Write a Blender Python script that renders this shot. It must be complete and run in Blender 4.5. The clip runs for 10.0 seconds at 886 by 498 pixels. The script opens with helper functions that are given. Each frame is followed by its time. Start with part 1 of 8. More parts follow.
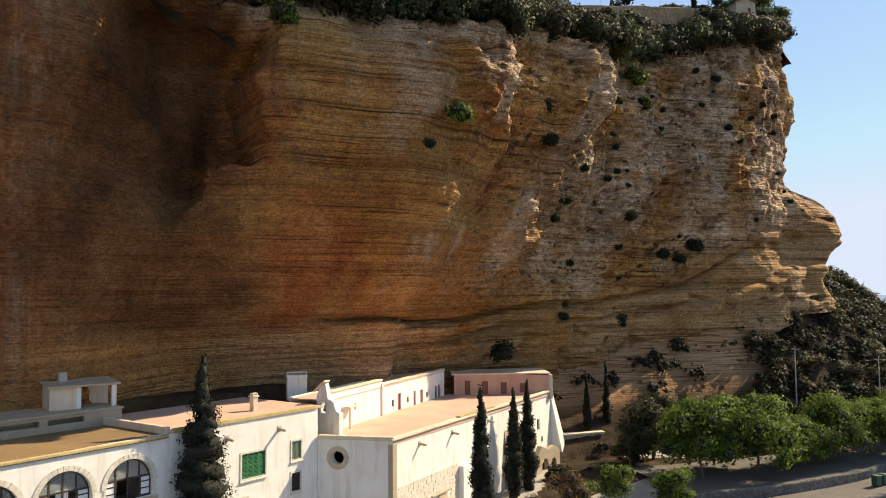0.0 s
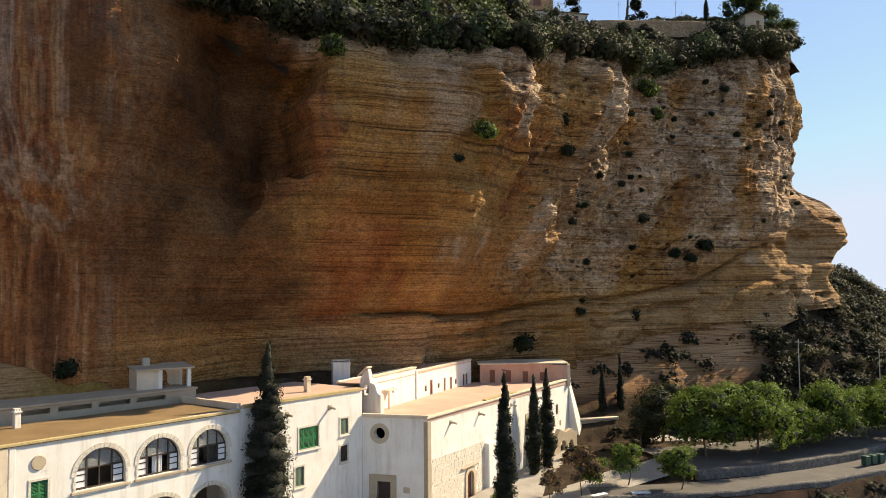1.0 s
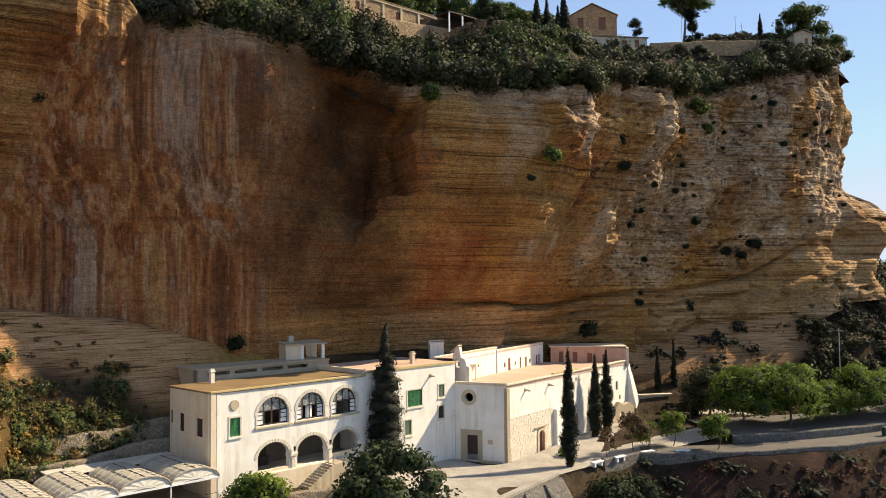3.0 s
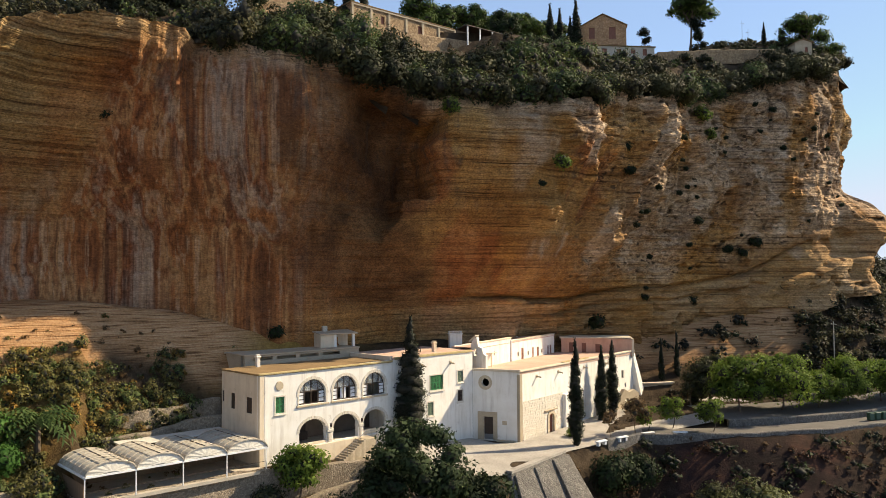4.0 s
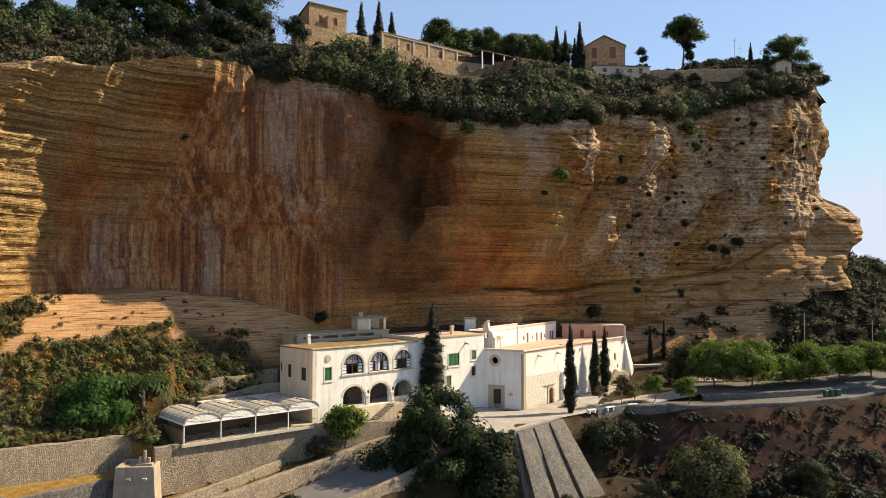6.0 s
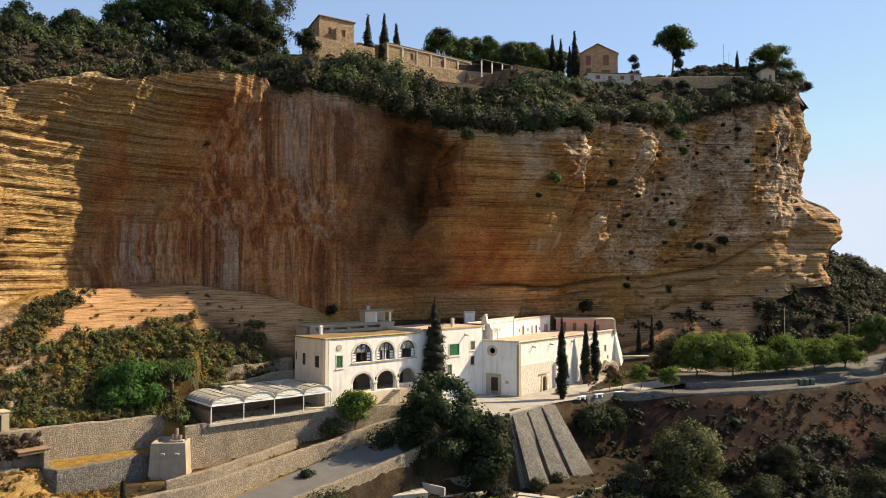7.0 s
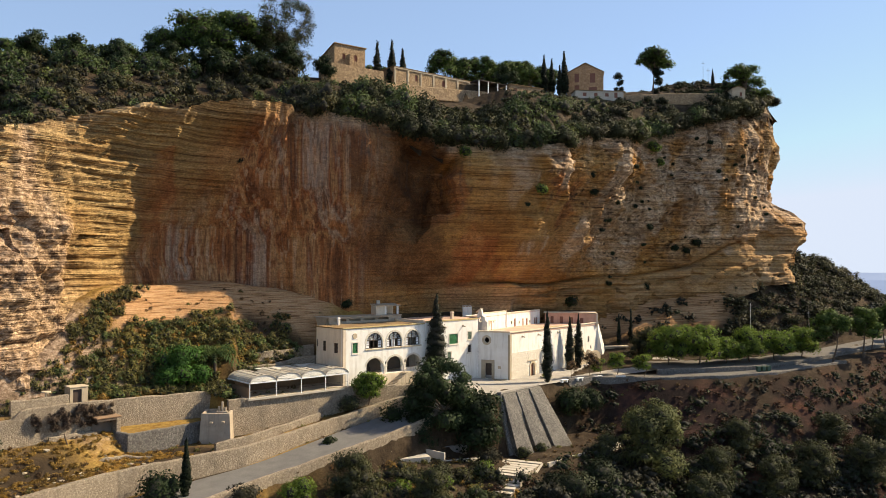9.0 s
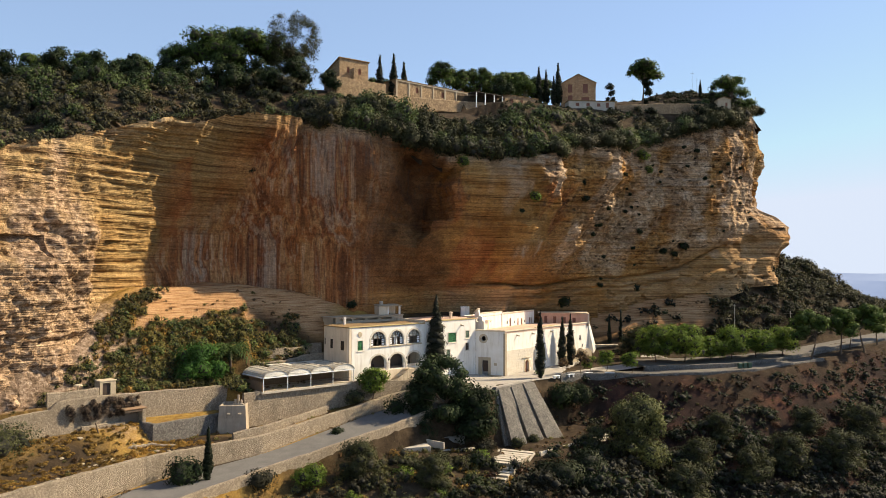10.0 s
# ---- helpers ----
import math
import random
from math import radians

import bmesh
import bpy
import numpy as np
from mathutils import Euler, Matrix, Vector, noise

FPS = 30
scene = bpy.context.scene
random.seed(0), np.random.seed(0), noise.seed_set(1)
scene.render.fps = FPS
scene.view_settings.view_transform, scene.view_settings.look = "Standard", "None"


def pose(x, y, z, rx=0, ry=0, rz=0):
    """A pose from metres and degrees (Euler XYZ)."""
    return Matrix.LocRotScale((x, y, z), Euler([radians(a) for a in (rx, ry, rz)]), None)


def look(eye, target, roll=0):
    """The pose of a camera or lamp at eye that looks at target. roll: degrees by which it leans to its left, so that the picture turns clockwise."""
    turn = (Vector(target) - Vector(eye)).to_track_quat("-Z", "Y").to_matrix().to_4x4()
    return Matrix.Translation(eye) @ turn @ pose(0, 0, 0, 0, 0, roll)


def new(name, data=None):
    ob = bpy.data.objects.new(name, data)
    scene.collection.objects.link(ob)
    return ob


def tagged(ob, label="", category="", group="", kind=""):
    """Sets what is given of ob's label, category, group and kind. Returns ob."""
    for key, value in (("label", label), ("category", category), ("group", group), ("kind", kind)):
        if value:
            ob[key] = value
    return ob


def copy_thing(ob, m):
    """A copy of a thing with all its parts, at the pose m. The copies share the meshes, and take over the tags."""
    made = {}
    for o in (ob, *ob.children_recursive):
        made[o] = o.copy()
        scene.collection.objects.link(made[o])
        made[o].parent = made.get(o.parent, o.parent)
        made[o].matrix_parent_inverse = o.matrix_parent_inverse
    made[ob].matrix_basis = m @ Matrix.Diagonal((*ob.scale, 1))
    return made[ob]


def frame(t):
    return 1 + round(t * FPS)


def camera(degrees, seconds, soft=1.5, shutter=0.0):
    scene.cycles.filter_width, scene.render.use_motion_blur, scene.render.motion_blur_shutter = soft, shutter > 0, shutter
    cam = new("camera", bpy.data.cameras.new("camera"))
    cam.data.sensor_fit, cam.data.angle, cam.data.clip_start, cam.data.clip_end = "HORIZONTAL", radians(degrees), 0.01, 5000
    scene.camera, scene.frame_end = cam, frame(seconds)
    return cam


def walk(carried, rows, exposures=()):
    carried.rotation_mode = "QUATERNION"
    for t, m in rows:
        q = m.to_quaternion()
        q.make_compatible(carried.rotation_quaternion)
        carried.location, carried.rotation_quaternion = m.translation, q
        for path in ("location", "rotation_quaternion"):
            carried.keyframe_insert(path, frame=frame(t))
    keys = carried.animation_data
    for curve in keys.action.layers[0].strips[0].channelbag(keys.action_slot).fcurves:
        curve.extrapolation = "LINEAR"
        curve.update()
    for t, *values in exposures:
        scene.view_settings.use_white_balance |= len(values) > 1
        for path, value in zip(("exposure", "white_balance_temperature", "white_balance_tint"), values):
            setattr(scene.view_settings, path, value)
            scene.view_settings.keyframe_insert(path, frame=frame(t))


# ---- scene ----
cam = camera(59.7, 10.0, soft=0.55)
PATH = [
    (0, (2.138, 1.182, 21.267), (2.073, 3.177, 21.389), -0.6),
    (0.5, (2.069, -3.474, 21.275), (1.975, -1.479, 21.392), -0.6),
    (1, (2.016, -8.17, 21.258), (1.89, -6.177, 21.372), -0.6),
    (1.5, (2.129, -12.992, 21.186), (1.962, -11.003, 21.298), -0.6),
    (2, (2.461, -17.898, 21.179), (2.237, -15.913, 21.288), -0.6),
    (2.5, (2.869, -22.84, 21.207), (2.587, -20.863, 21.312), -0.6),
    (4, (4.578, -37.384, 21.491), (4.214, -35.419, 21.574), -0.4),
    (4.5, (5.444, -42.347, 21.528), (5.061, -40.386, 21.607), -0.3),
    (5, (6.305, -47.218, 21.555), (5.909, -45.259, 21.629), -0.2),
    (5.5, (7.147, -52.084, 21.589), (6.745, -50.126, 21.659), -0.1),
    (7, (9.633, -66.355, 21.759), (9.23, -64.397, 21.813), 0.1),
    (7.5, (10.619, -71.122, 21.804), (10.213, -69.165, 21.855), 0.2),
    (8, (11.654, -75.885, 21.925), (11.246, -73.927, 21.973), 0.2),
    (8.5, (12.673, -80.549, 22.126), (12.266, -78.591, 22.172), 0.2),
    (9, (13.724, -85.218, 22.341), (13.316, -83.26, 22.386), 0.2),
    (9.5, (14.723, -89.872, 22.575), (14.316, -87.915, 22.62), 0.2),
    (10, (15.58, -94.579, 22.773), (15.175, -92.621, 22.82), 0.2),
]
walk(cam, [(t, look(eye, target, roll)) for t, eye, target, roll in PATH],
     exposures=[(0, 0.80, 7350, 8), (10, 0.80, 7350, 8)])

# ---- world and sun ----
SUN_AZ, SUN_EL = 31.0, 37.6          # degrees from +x towards +y, and above the horizon
world = bpy.data.worlds.new("sky")
scene.world = world
world.use_nodes = True
wn = world.node_tree.nodes
sky = wn.new("ShaderNodeTexSky")
sky.sky_type, sky.sun_disc = "NISHITA", False
sky.sun_elevation, sky.sun_rotation = radians(SUN_EL), radians(90 - SUN_AZ)
sky.altitude, sky.air_density, sky.dust_density, sky.ozone_density = 300, 1.0, 0.05, 2.8
wn["Background"].inputs["Strength"].default_value = 0.102
cool = wn.new("ShaderNodeMix")
cool.data_type, cool.blend_type = "RGBA", "MULTIPLY"
cool.inputs[0].default_value = 1.0
cool.inputs[7].default_value = (0.95, 0.97, 1.04, 1)
haze = wn.new("ShaderNodeMix")           # thin even haze over the whole sky
haze.data_type = "RGBA"
haze.inputs[0].default_value = 0.44
haze.inputs[7].default_value = (2.6, 3.65, 5.65, 1)
world.node_tree.links.new(sky.outputs[0], haze.inputs[6])
veil = wn.new("ShaderNodeMix")           # thick air near the horizon dims the glow on the sun's side
veil.data_type, veil.blend_type = "RGBA", "DARKEN"
veil.inputs[0].default_value = 1.0
veil.inputs[7].default_value = (4.1, 4.75, 5.9, 1)
world.node_tree.links.new(haze.outputs[2], veil.inputs[6])
world.node_tree.links.new(veil.outputs[2], cool.inputs[6])
world.node_tree.links.new(cool.outputs[2], wn["Background"].inputs["Color"])
sun_data = bpy.data.lights.new("sun", "SUN")
sun_data.energy, sun_data.angle, sun_data.color = 5.0, radians(0.5), (1.0, 0.87, 0.68)
sun = new("sun", sun_data)
sun_dir = Vector((math.cos(radians(SUN_EL)) * math.cos(radians(SUN_AZ)),
                  math.cos(radians(SUN_EL)) * math.sin(radians(SUN_AZ)), math.sin(radians(SUN_EL))))
sun.matrix_world = look(sun_dir * 300, (0, 0, 0))

# ---- materials ----
def nodes_of(name):
    m = bpy.data.materials.new(name)
    m.use_nodes = True
    return m, m.node_tree.nodes, m.node_tree.links, m.node_tree.nodes["Principled BSDF"]


def noise_node(nt, scale, detail=4.0, rough=0.55, stretch=None, turn=None, coord="Object"):
    """A noise in metres; stretch scales the axes."""
    tc = nt.nodes.new("ShaderNodeTexCoord")
    mp = nt.nodes.new("ShaderNodeMapping")
    if stretch:
        mp.inputs["Scale"].default_value = stretch
    if turn:
        mp.inputs["Rotation"].default_value = [radians(a) for a in turn]
    tx = nt.nodes.new("ShaderNodeTexNoise")
    tx.inputs["Scale"].default_value, tx.inputs["Detail"].default_value = scale, detail
    tx.inputs["Roughness"].default_value = rough
    nt.links.new(tc.outputs[coord], mp.inputs[0])
    nt.links.new(mp.outputs[0], tx.inputs["Vector"])
    return tx.outputs["Fac"]


def ramp(nt, fac, stops):
    r = nt.nodes.new("ShaderNodeValToRGB")
    while len(r.color_ramp.elements) < len(stops):
        r.color_ramp.elements.new(0.5)
    for e, (p, c) in zip(r.color_ramp.elements, stops):
        e.position = p
        e.color = (*c, 1) if not isinstance(c, (int, float)) else (c, c, c, 1)
    nt.links.new(fac, r.inputs[0])
    return r.outputs[0]


def mixc(nt, fac, a, b, mode="MIX"):
    m = nt.nodes.new("ShaderNodeMix")
    m.data_type, m.blend_type = "RGBA", mode
    for sock, v in ((m.inputs[0], fac), (m.inputs[6], a), (m.inputs[7], b)):
        if isinstance(v, (int, float)):
            sock.default_value = v
        elif isinstance(v, tuple):
            sock.default_value = (*v, 1)
        else:
            nt.links.new(v, sock)
    return m.outputs[2]


def bump(nt, bsdf, height, strength=0.4, distance=0.1):
    b = nt.nodes.new("ShaderNodeBump")
    b.inputs["Strength"].default_value, b.inputs["Distance"].default_value = strength, distance
    nt.links.new(height, b.inputs["Height"])
    nt.links.new(b.outputs[0], bsdf.inputs["Normal"])


def attr(nt, name):
    a = nt.nodes.new("ShaderNodeAttribute")
    a.attribute_name = name
    return a.outputs["Fac"]


def rand_obj(nt):
    return nt.nodes.new("ShaderNodeObjectInfo").outputs["Random"]


def rand_island(nt):
    return nt.nodes.new("ShaderNodeNewGeometry").outputs["Random Per Island"]


def plain(name, a, b, scale=1.5, rough=0.8, bump_s=0.3, bump_d=0.02, fine=25.0, metal=0.0, stretch=None, spread=0.0):
    """A surface of two tones: large stains, fine grain and relief."""
    m, n, l, p = nodes_of(name)
    nt = m.node_tree
    big = noise_node(nt, scale, 5, 0.6, stretch)
    small = noise_node(nt, fine, 3, 0.6)
    col = ramp(nt, big, [(0.3, a), (0.7, b)])
    col = mixc(nt, 0.35, col, ramp(nt, small, [(0.3, tuple(0.6 * v for v in a)), (0.7, tuple(min(1, 1.25 * v) for v in b))]))
    if spread:
        col = mixc(nt, ramp(nt, rand_obj(nt), [(0, 0.0), (1, spread)]), col, tuple(0.5 * v for v in a))
    l.new(col, p.inputs["Base Color"])
    p.inputs["Roughness"].default_value, p.inputs["Metallic"].default_value = rough, metal
    if bump_s:
        bump(nt, p, small, bump_s, bump_d)
    return m


def leaf_mat(name, dark, mid, light, trans=0.25):
    m, n, l, p = nodes_of(name)
    nt = m.node_tree
    col = ramp(nt, rand_island(nt), [(0.0, dark), (0.55, mid), (1.0, light)])
    patch = noise_node(nt, 0.7, 3, 0.6)
    col = mixc(nt, ramp(nt, patch, [(0.35, 0.0), (0.7, 0.3)]), mixc(nt, 0.5, col, mid), dark)
    drift = noise_node(nt, 0.13, 3, 0.6)
    col = mixc(nt, 0.8, col, ramp(nt, drift, [(0.34, (0.55, 0.56, 0.62)), (0.5, (1.0, 1.0, 1.0)), (0.66, (1.5, 1.38, 1.15))]), "MULTIPLY")
    l.new(col, p.inputs["Base Color"])
    p.inputs["Roughness"].default_value = 0.7
    p.inputs["Specular IOR Level"].default_value = 0.12
    t = n.new("ShaderNodeBsdfTranslucent")
    l.new(col, t.inputs[0])
    mx = n.new("ShaderNodeMixShader")
    mx.inputs[0].default_value = trans
    l.new(p.outputs[0], mx.inputs[1])
    l.new(t.outputs[0], mx.inputs[2])
    l.new(mx.outputs[0], n["Material Output"].inputs[0])
    return m


def rock_material():
    m, n, l, p = nodes_of("cliff_rock")
    nt = m.node_tree

    def times(x, y):
        q = n.new("ShaderNodeMath")
        q.operation = "MULTIPLY"
        for sock, v in zip(q.inputs, (x, y)):
            if isinstance(v, (int, float)):
                sock.default_value = v
            else:
                l.new(v, sock)
        return q.outputs[0]

    tilt = (0, 3.0, 0)
    # long level beds: broad bands, thin partings and hairline bedding, each kept continuous over many metres
    broad = noise_node(nt, 1.0, 3, 0.55, (0.016, 0.016, 0.55), tilt)
    beds = noise_node(nt, 1.0, 3, 0.6, (0.030, 0.030, 2.0), tilt)
    thin = noise_node(nt, 1.0, 2.5, 0.6, (0.055, 0.055, 5.2), tilt)
    fine = noise_node(nt, 1.1, 7, 0.62, (1, 1, 1.7))
    grain = noise_node(nt, 3.4, 5, 0.68, (1, 1, 1.8))
    tone = noise_node(nt, 0.055, 6, 0.58, (1, 1, 1.3))
    patchy = ramp(nt, noise_node(nt, 0.085, 5, 0.6, (1, 1, 1.8)), [(0.38, 0.06), (0.60, 1.0)])
    ochre = ramp(nt, tone, [(0.30, (0.195, 0.088, 0.028)), (0.45, (0.305, 0.155, 0.050)), (0.58, (0.375, 0.215, 0.080)), (0.74, (0.44, 0.29, 0.130))])
    col = mixc(nt, 0.8, ochre, ramp(nt, broad, [(0.32, (0.62, 0.56, 0.50)), (0.52, (1.0, 0.98, 0.95)), (0.70, (1.22, 1.22, 1.2))]), "MULTIPLY")
    sandy = ramp(nt, beds, [(0.34, (0.17, 0.105, 0.045)), (0.5, (0.265, 0.180, 0.080)), (0.66, (0.35, 0.255, 0.125))])
    col = mixc(nt, attr(nt, "sandy"), col, sandy)
    rust = ramp(nt, noise_node(nt, 0.22, 6, 0.62, (1, 1, 0.45)), [(0.32, (0.165, 0.058, 0.022)), (0.5, (0.29, 0.110, 0.040)), (0.68, (0.39, 0.19, 0.080))])
    col = mixc(nt, attr(nt, "red"), col, rust)
    # the smooth wall: runs of rust, cream lime and black water, drawn out down the face
    wide = noise_node(nt, 1.0, 3, 0.5, (0.26, 0.26, 0.008))
    narrow = noise_node(nt, 1.0, 3, 0.55, (1.0, 1.0, 0.020))
    hair = noise_node(nt, 1.0, 3, 0.6, (3.2, 3.2, 0.075))
    runs = ramp(nt, wide, [(0.36, (0.135, 0.050, 0.022)), (0.44, (0.27, 0.100, 0.036)), (0.50, (0.36, 0.19, 0.085)), (0.56, (0.215, 0.074, 0.029)), (0.63, (0.30, 0.215, 0.155)), (0.70, (0.33, 0.135, 0.05))])
    runs = mixc(nt, ramp(nt, narrow, [(0.55, 0.0), (0.63, 0.6)]), runs, (0.40, 0.27, 0.17))
    runs = mixc(nt, ramp(nt, narrow, [(0.36, 0.7), (0.44, 0.0)]), runs, (0.090, 0.038, 0.020))
    runs = mixc(nt, 0.8, runs, ramp(nt, hair, [(0.34, (0.55, 0.5, 0.47)), (0.5, (1.0, 1.0, 1.0)), (0.66, (1.35, 1.33, 1.3))]), "MULTIPLY")
    col = mixc(nt, attr(nt, "curtain"), col, runs)
    # weathered grey of the exposed upper face
    grey = ramp(nt, noise_node(nt, 0.22, 7, 0.6, (1, 1, 0.6)), [(0.32, (0.23, 0.160, 0.108)), (0.50, (0.41, 0.300, 0.200)), (0.68, (0.52, 0.41, 0.30))])
    col = mixc(nt, attr(nt, "grey"), col, grey)
    pink = mixc(nt, ramp(nt, fine, [(0.42, 0.2), (0.6, 1.0)]), (0.15, 0.092, 0.060), (0.40, 0.295, 0.215))
    col = mixc(nt, attr(nt, "crumb"), col, pink)
    col = mixc(nt, attr(nt, "pale"), col, ramp(nt, beds, [(0.3, (0.25, 0.155, 0.080)), (0.7, (0.42, 0.295, 0.170))]))
    # bedding, faint on the smooth wall and strong elsewhere
    line = ramp(nt, attr(nt, "curtain"), [(0.0, 1.0), (0.9, 0.12)])
    col = mixc(nt, times(line, 0.75), col, ramp(nt, beds, [(0.33, (0.52, 0.48, 0.44)), (0.44, (0.95, 0.94, 0.92)), (0.68, (1.2, 1.19, 1.16))]), "MULTIPLY")
    col = mixc(nt, times(line, patchy), col, ramp(nt, thin, [(0.34, (0.28, 0.24, 0.21)), (0.43, (0.92, 0.91, 0.90)), (0.66, (1.25, 1.23, 1.2))]), "MULTIPLY")
    # brown weathering of the hollow, deepened to paint in the shade under its overhang
    col = mixc(nt, attr(nt, "patina_shade"), col, ramp(nt, noise_node(nt, 0.16, 6, 0.6), [(0.35, (0.055, 0.027, 0.014)), (0.52, (0.13, 0.060, 0.026)), (0.68, (0.21, 0.112, 0.05))]))
    # black water streaks that run down the face
    streak = ramp(nt, noise_node(nt, 1.0, 5, 0.65, (0.75, 0.75, 0.03)), [(0.50, 0.0), (0.66, 0.9)])
    col = mixc(nt, times(streak, attr(nt, "stain")), col, (0.085, 0.060, 0.045))
    # pits and dark growth in the broken rock
    pits = ramp(nt, noise_node(nt, 0.62, 4, 0.55, (1, 1, 1.6)), [(0.615, 0.0), (0.68, 0.85)])
    pits = times(pits, attr(nt, "pitted"))
    col = mixc(nt, pits, col, (0.070, 0.048, 0.030))
    col = mixc(nt, ramp(nt, attr(nt, "pitted"), [(0.0, 0.45), (1.0, 0.95)]), col, ramp(nt, fine, [(0.34, (0.50, 0.47, 0.44)), (0.48, (0.96, 0.95, 0.94)), (0.64, (1.35, 1.33, 1.3))]), "MULTIPLY")
    col = mixc(nt, ramp(nt, line, [(0.0, 0.45), (1.0, 0.85)]), col, ramp(nt, grain, [(0.36, (0.52, 0.50, 0.48)), (0.50, (1.0, 1.0, 1.0)), (0.64, (1.45, 1.43, 1.4))]), "MULTIPLY")
    col = mixc(nt, attr(nt, "soil"), col, ramp(nt, fine, [(0.35, (0.04, 0.03, 0.02)), (0.65, (0.12, 0.085, 0.055))]))
    l.new(col, p.inputs["Base Color"])
    p.inputs["Roughness"].default_value = 0.95
    p.inputs["Specular IOR Level"].default_value = 0.12
    hm = n.new("ShaderNodeMath")
    hm.operation = "ADD"
    l.new(times(times(thin, line), 0.8), hm.inputs[0])
    l.new(times(fine, 0.7), hm.inputs[1])
    hs = n.new("ShaderNodeMath")
    hs.operation = "SUBTRACT"
    l.new(hm.outputs[0], hs.inputs[0])
    l.new(pits, hs.inputs[1])
    bump(nt, p, hs.outputs[0], 0.9, 0.5)
    return m


def ground_material():
    m, n, l, p = nodes_of("hillside_earth")
    nt = m.node_tree
    soil = ramp(nt, noise_node(nt, 0.35, 6, 0.65), [(0.3, (0.026, 0.018, 0.012)), (0.5, (0.050, 0.035, 0.022)), (0.7, (0.095, 0.068, 0.043))])
    soil = mixc(nt, attr(nt, "red"), soil, ramp(nt, noise_node(nt, 0.16, 6, 0.62), [(0.36, (0.015, 0.010, 0.009)), (0.52, (0.036, 0.020, 0.017)), (0.66, (0.100, 0.044, 0.028))]))
    dry = ramp(nt, noise_node(nt, 1.2, 6, 0.7), [(0.3, (0.20, 0.105, 0.028)), (0.7, (0.40, 0.26, 0.075))])
    soil = mixc(nt, attr(nt, "dry"), soil, dry)
    slab = ramp(nt, noise_node(nt, 1.0, 5, 0.65, (0.22, 0.22, 8.0)), [(0.36, (0.115, 0.055, 0.026)), (0.46, (0.38, 0.205, 0.095)), (0.66, (0.54, 0.345, 0.195))])
    soil = mixc(nt, attr(nt, "rock"), soil, slab)
    soil = mixc(nt, attr(nt, "crumb"), soil, ramp(nt, noise_node(nt, 0.9, 8, 0.75, (1, 1, 2)), [(0.36, (0.07, 0.048, 0.032)), (0.5, (0.24, 0.165, 0.115)), (0.66, (0.50, 0.39, 0.30))]))
    fine = noise_node(nt, 4.0, 6, 0.7)
    soil = mixc(nt, 0.6, soil, ramp(nt, fine, [(0.3, (0.45, 0.45, 0.45)), (0.68, (1.25, 1.22, 1.18))]), "MULTIPLY")
    # haze over the far plain put into its colour, paling to blue-grey
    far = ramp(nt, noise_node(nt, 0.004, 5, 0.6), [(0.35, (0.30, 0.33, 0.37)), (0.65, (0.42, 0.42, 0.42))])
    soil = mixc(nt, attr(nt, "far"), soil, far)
    l.new(soil, p.inputs["Base Color"])
    p.inputs["Roughness"].default_value = 1.0
    p.inputs["Specular IOR Level"].default_value = 0.1
    bump(nt, p, fine, 0.8, 0.25)
    return m


ROCK, EARTH = rock_material(), ground_material()


def plaster_material(name, a, b, dirt):
    m, n, l, p = nodes_of(name)
    nt = m.node_tree
    col = ramp(nt, noise_node(nt, 0.5, 6, 0.65), [(0.3, a), (0.7, b)])
    runs = ramp(nt, noise_node(nt, 1.0, 5, 0.7, (1.2, 1.2, 0.12)), [(0.50, 0.0), (0.70, 0.5)])
    col = mixc(nt, runs, col, dirt)
    patch = ramp(nt, noise_node(nt, 0.9, 6, 0.75), [(0.60, 0.0), (0.68, 0.55)])
    col = mixc(nt, patch, col, dirt)
    l.new(col, p.inputs["Base Color"])
    p.inputs["Roughness"].default_value = 0.9
    bump(nt, p, noise_node(nt, 9, 5, 0.7), 0.4, 0.03)
    return m


def rubble_material(name, a, b, joint, size=0.32):
    """Random rubble: stones with sunk, darker joints."""
    m, n, l, p = nodes_of(name)
    nt = m.node_tree
    tc = n.new("ShaderNodeTexCoord")
    vo = n.new("ShaderNodeTexVoronoi")
    vo.feature = "DISTANCE_TO_EDGE"
    vc = n.new("ShaderNodeTexVoronoi")
    for v in (vo, vc):
        v.inputs["Scale"].default_value = 1 / size
        l.new(tc.outputs["Object"], v.inputs["Vector"])
    tone = n.new("ShaderNodeSeparateColor")
    l.new(vc.outputs["Color"], tone.inputs[0])
    col = ramp(nt, tone.outputs[0], [(0.0, a), (1.0, b)])
    col = mixc(nt, 0.5, col, ramp(nt, noise_node(nt, 0.4, 5, 0.6), [(0.3, (0.6, 0.58, 0.55)), (0.7, (1.15, 1.12, 1.08))]), "MULTIPLY")
    col = mixc(nt, ramp(nt, noise_node(nt, 0.7, 6, 0.7, (1, 1, 0.4)), [(0.5, 0.0), (0.68, 0.55)]), col, joint)
    col = mixc(nt, 0.7, col, ramp(nt, noise_node(nt, 6.0, 5, 0.7), [(0.36, (0.5, 0.48, 0.46)), (0.62, (1.3, 1.28, 1.25))]), "MULTIPLY")
    edge = ramp(nt, vo.outputs["Distance"], [(0.0, 0.45), (0.10, 0.0)])
    col = mixc(nt, edge, col, joint)
    l.new(col, p.inputs["Base Color"])
    p.inputs["Roughness"].default_value = 0.95
    bump(nt, p, ramp(nt, vo.outputs["Distance"], [(0.0, 0.0), (0.15, 1.0)]), 0.9, 0.06)
    return m


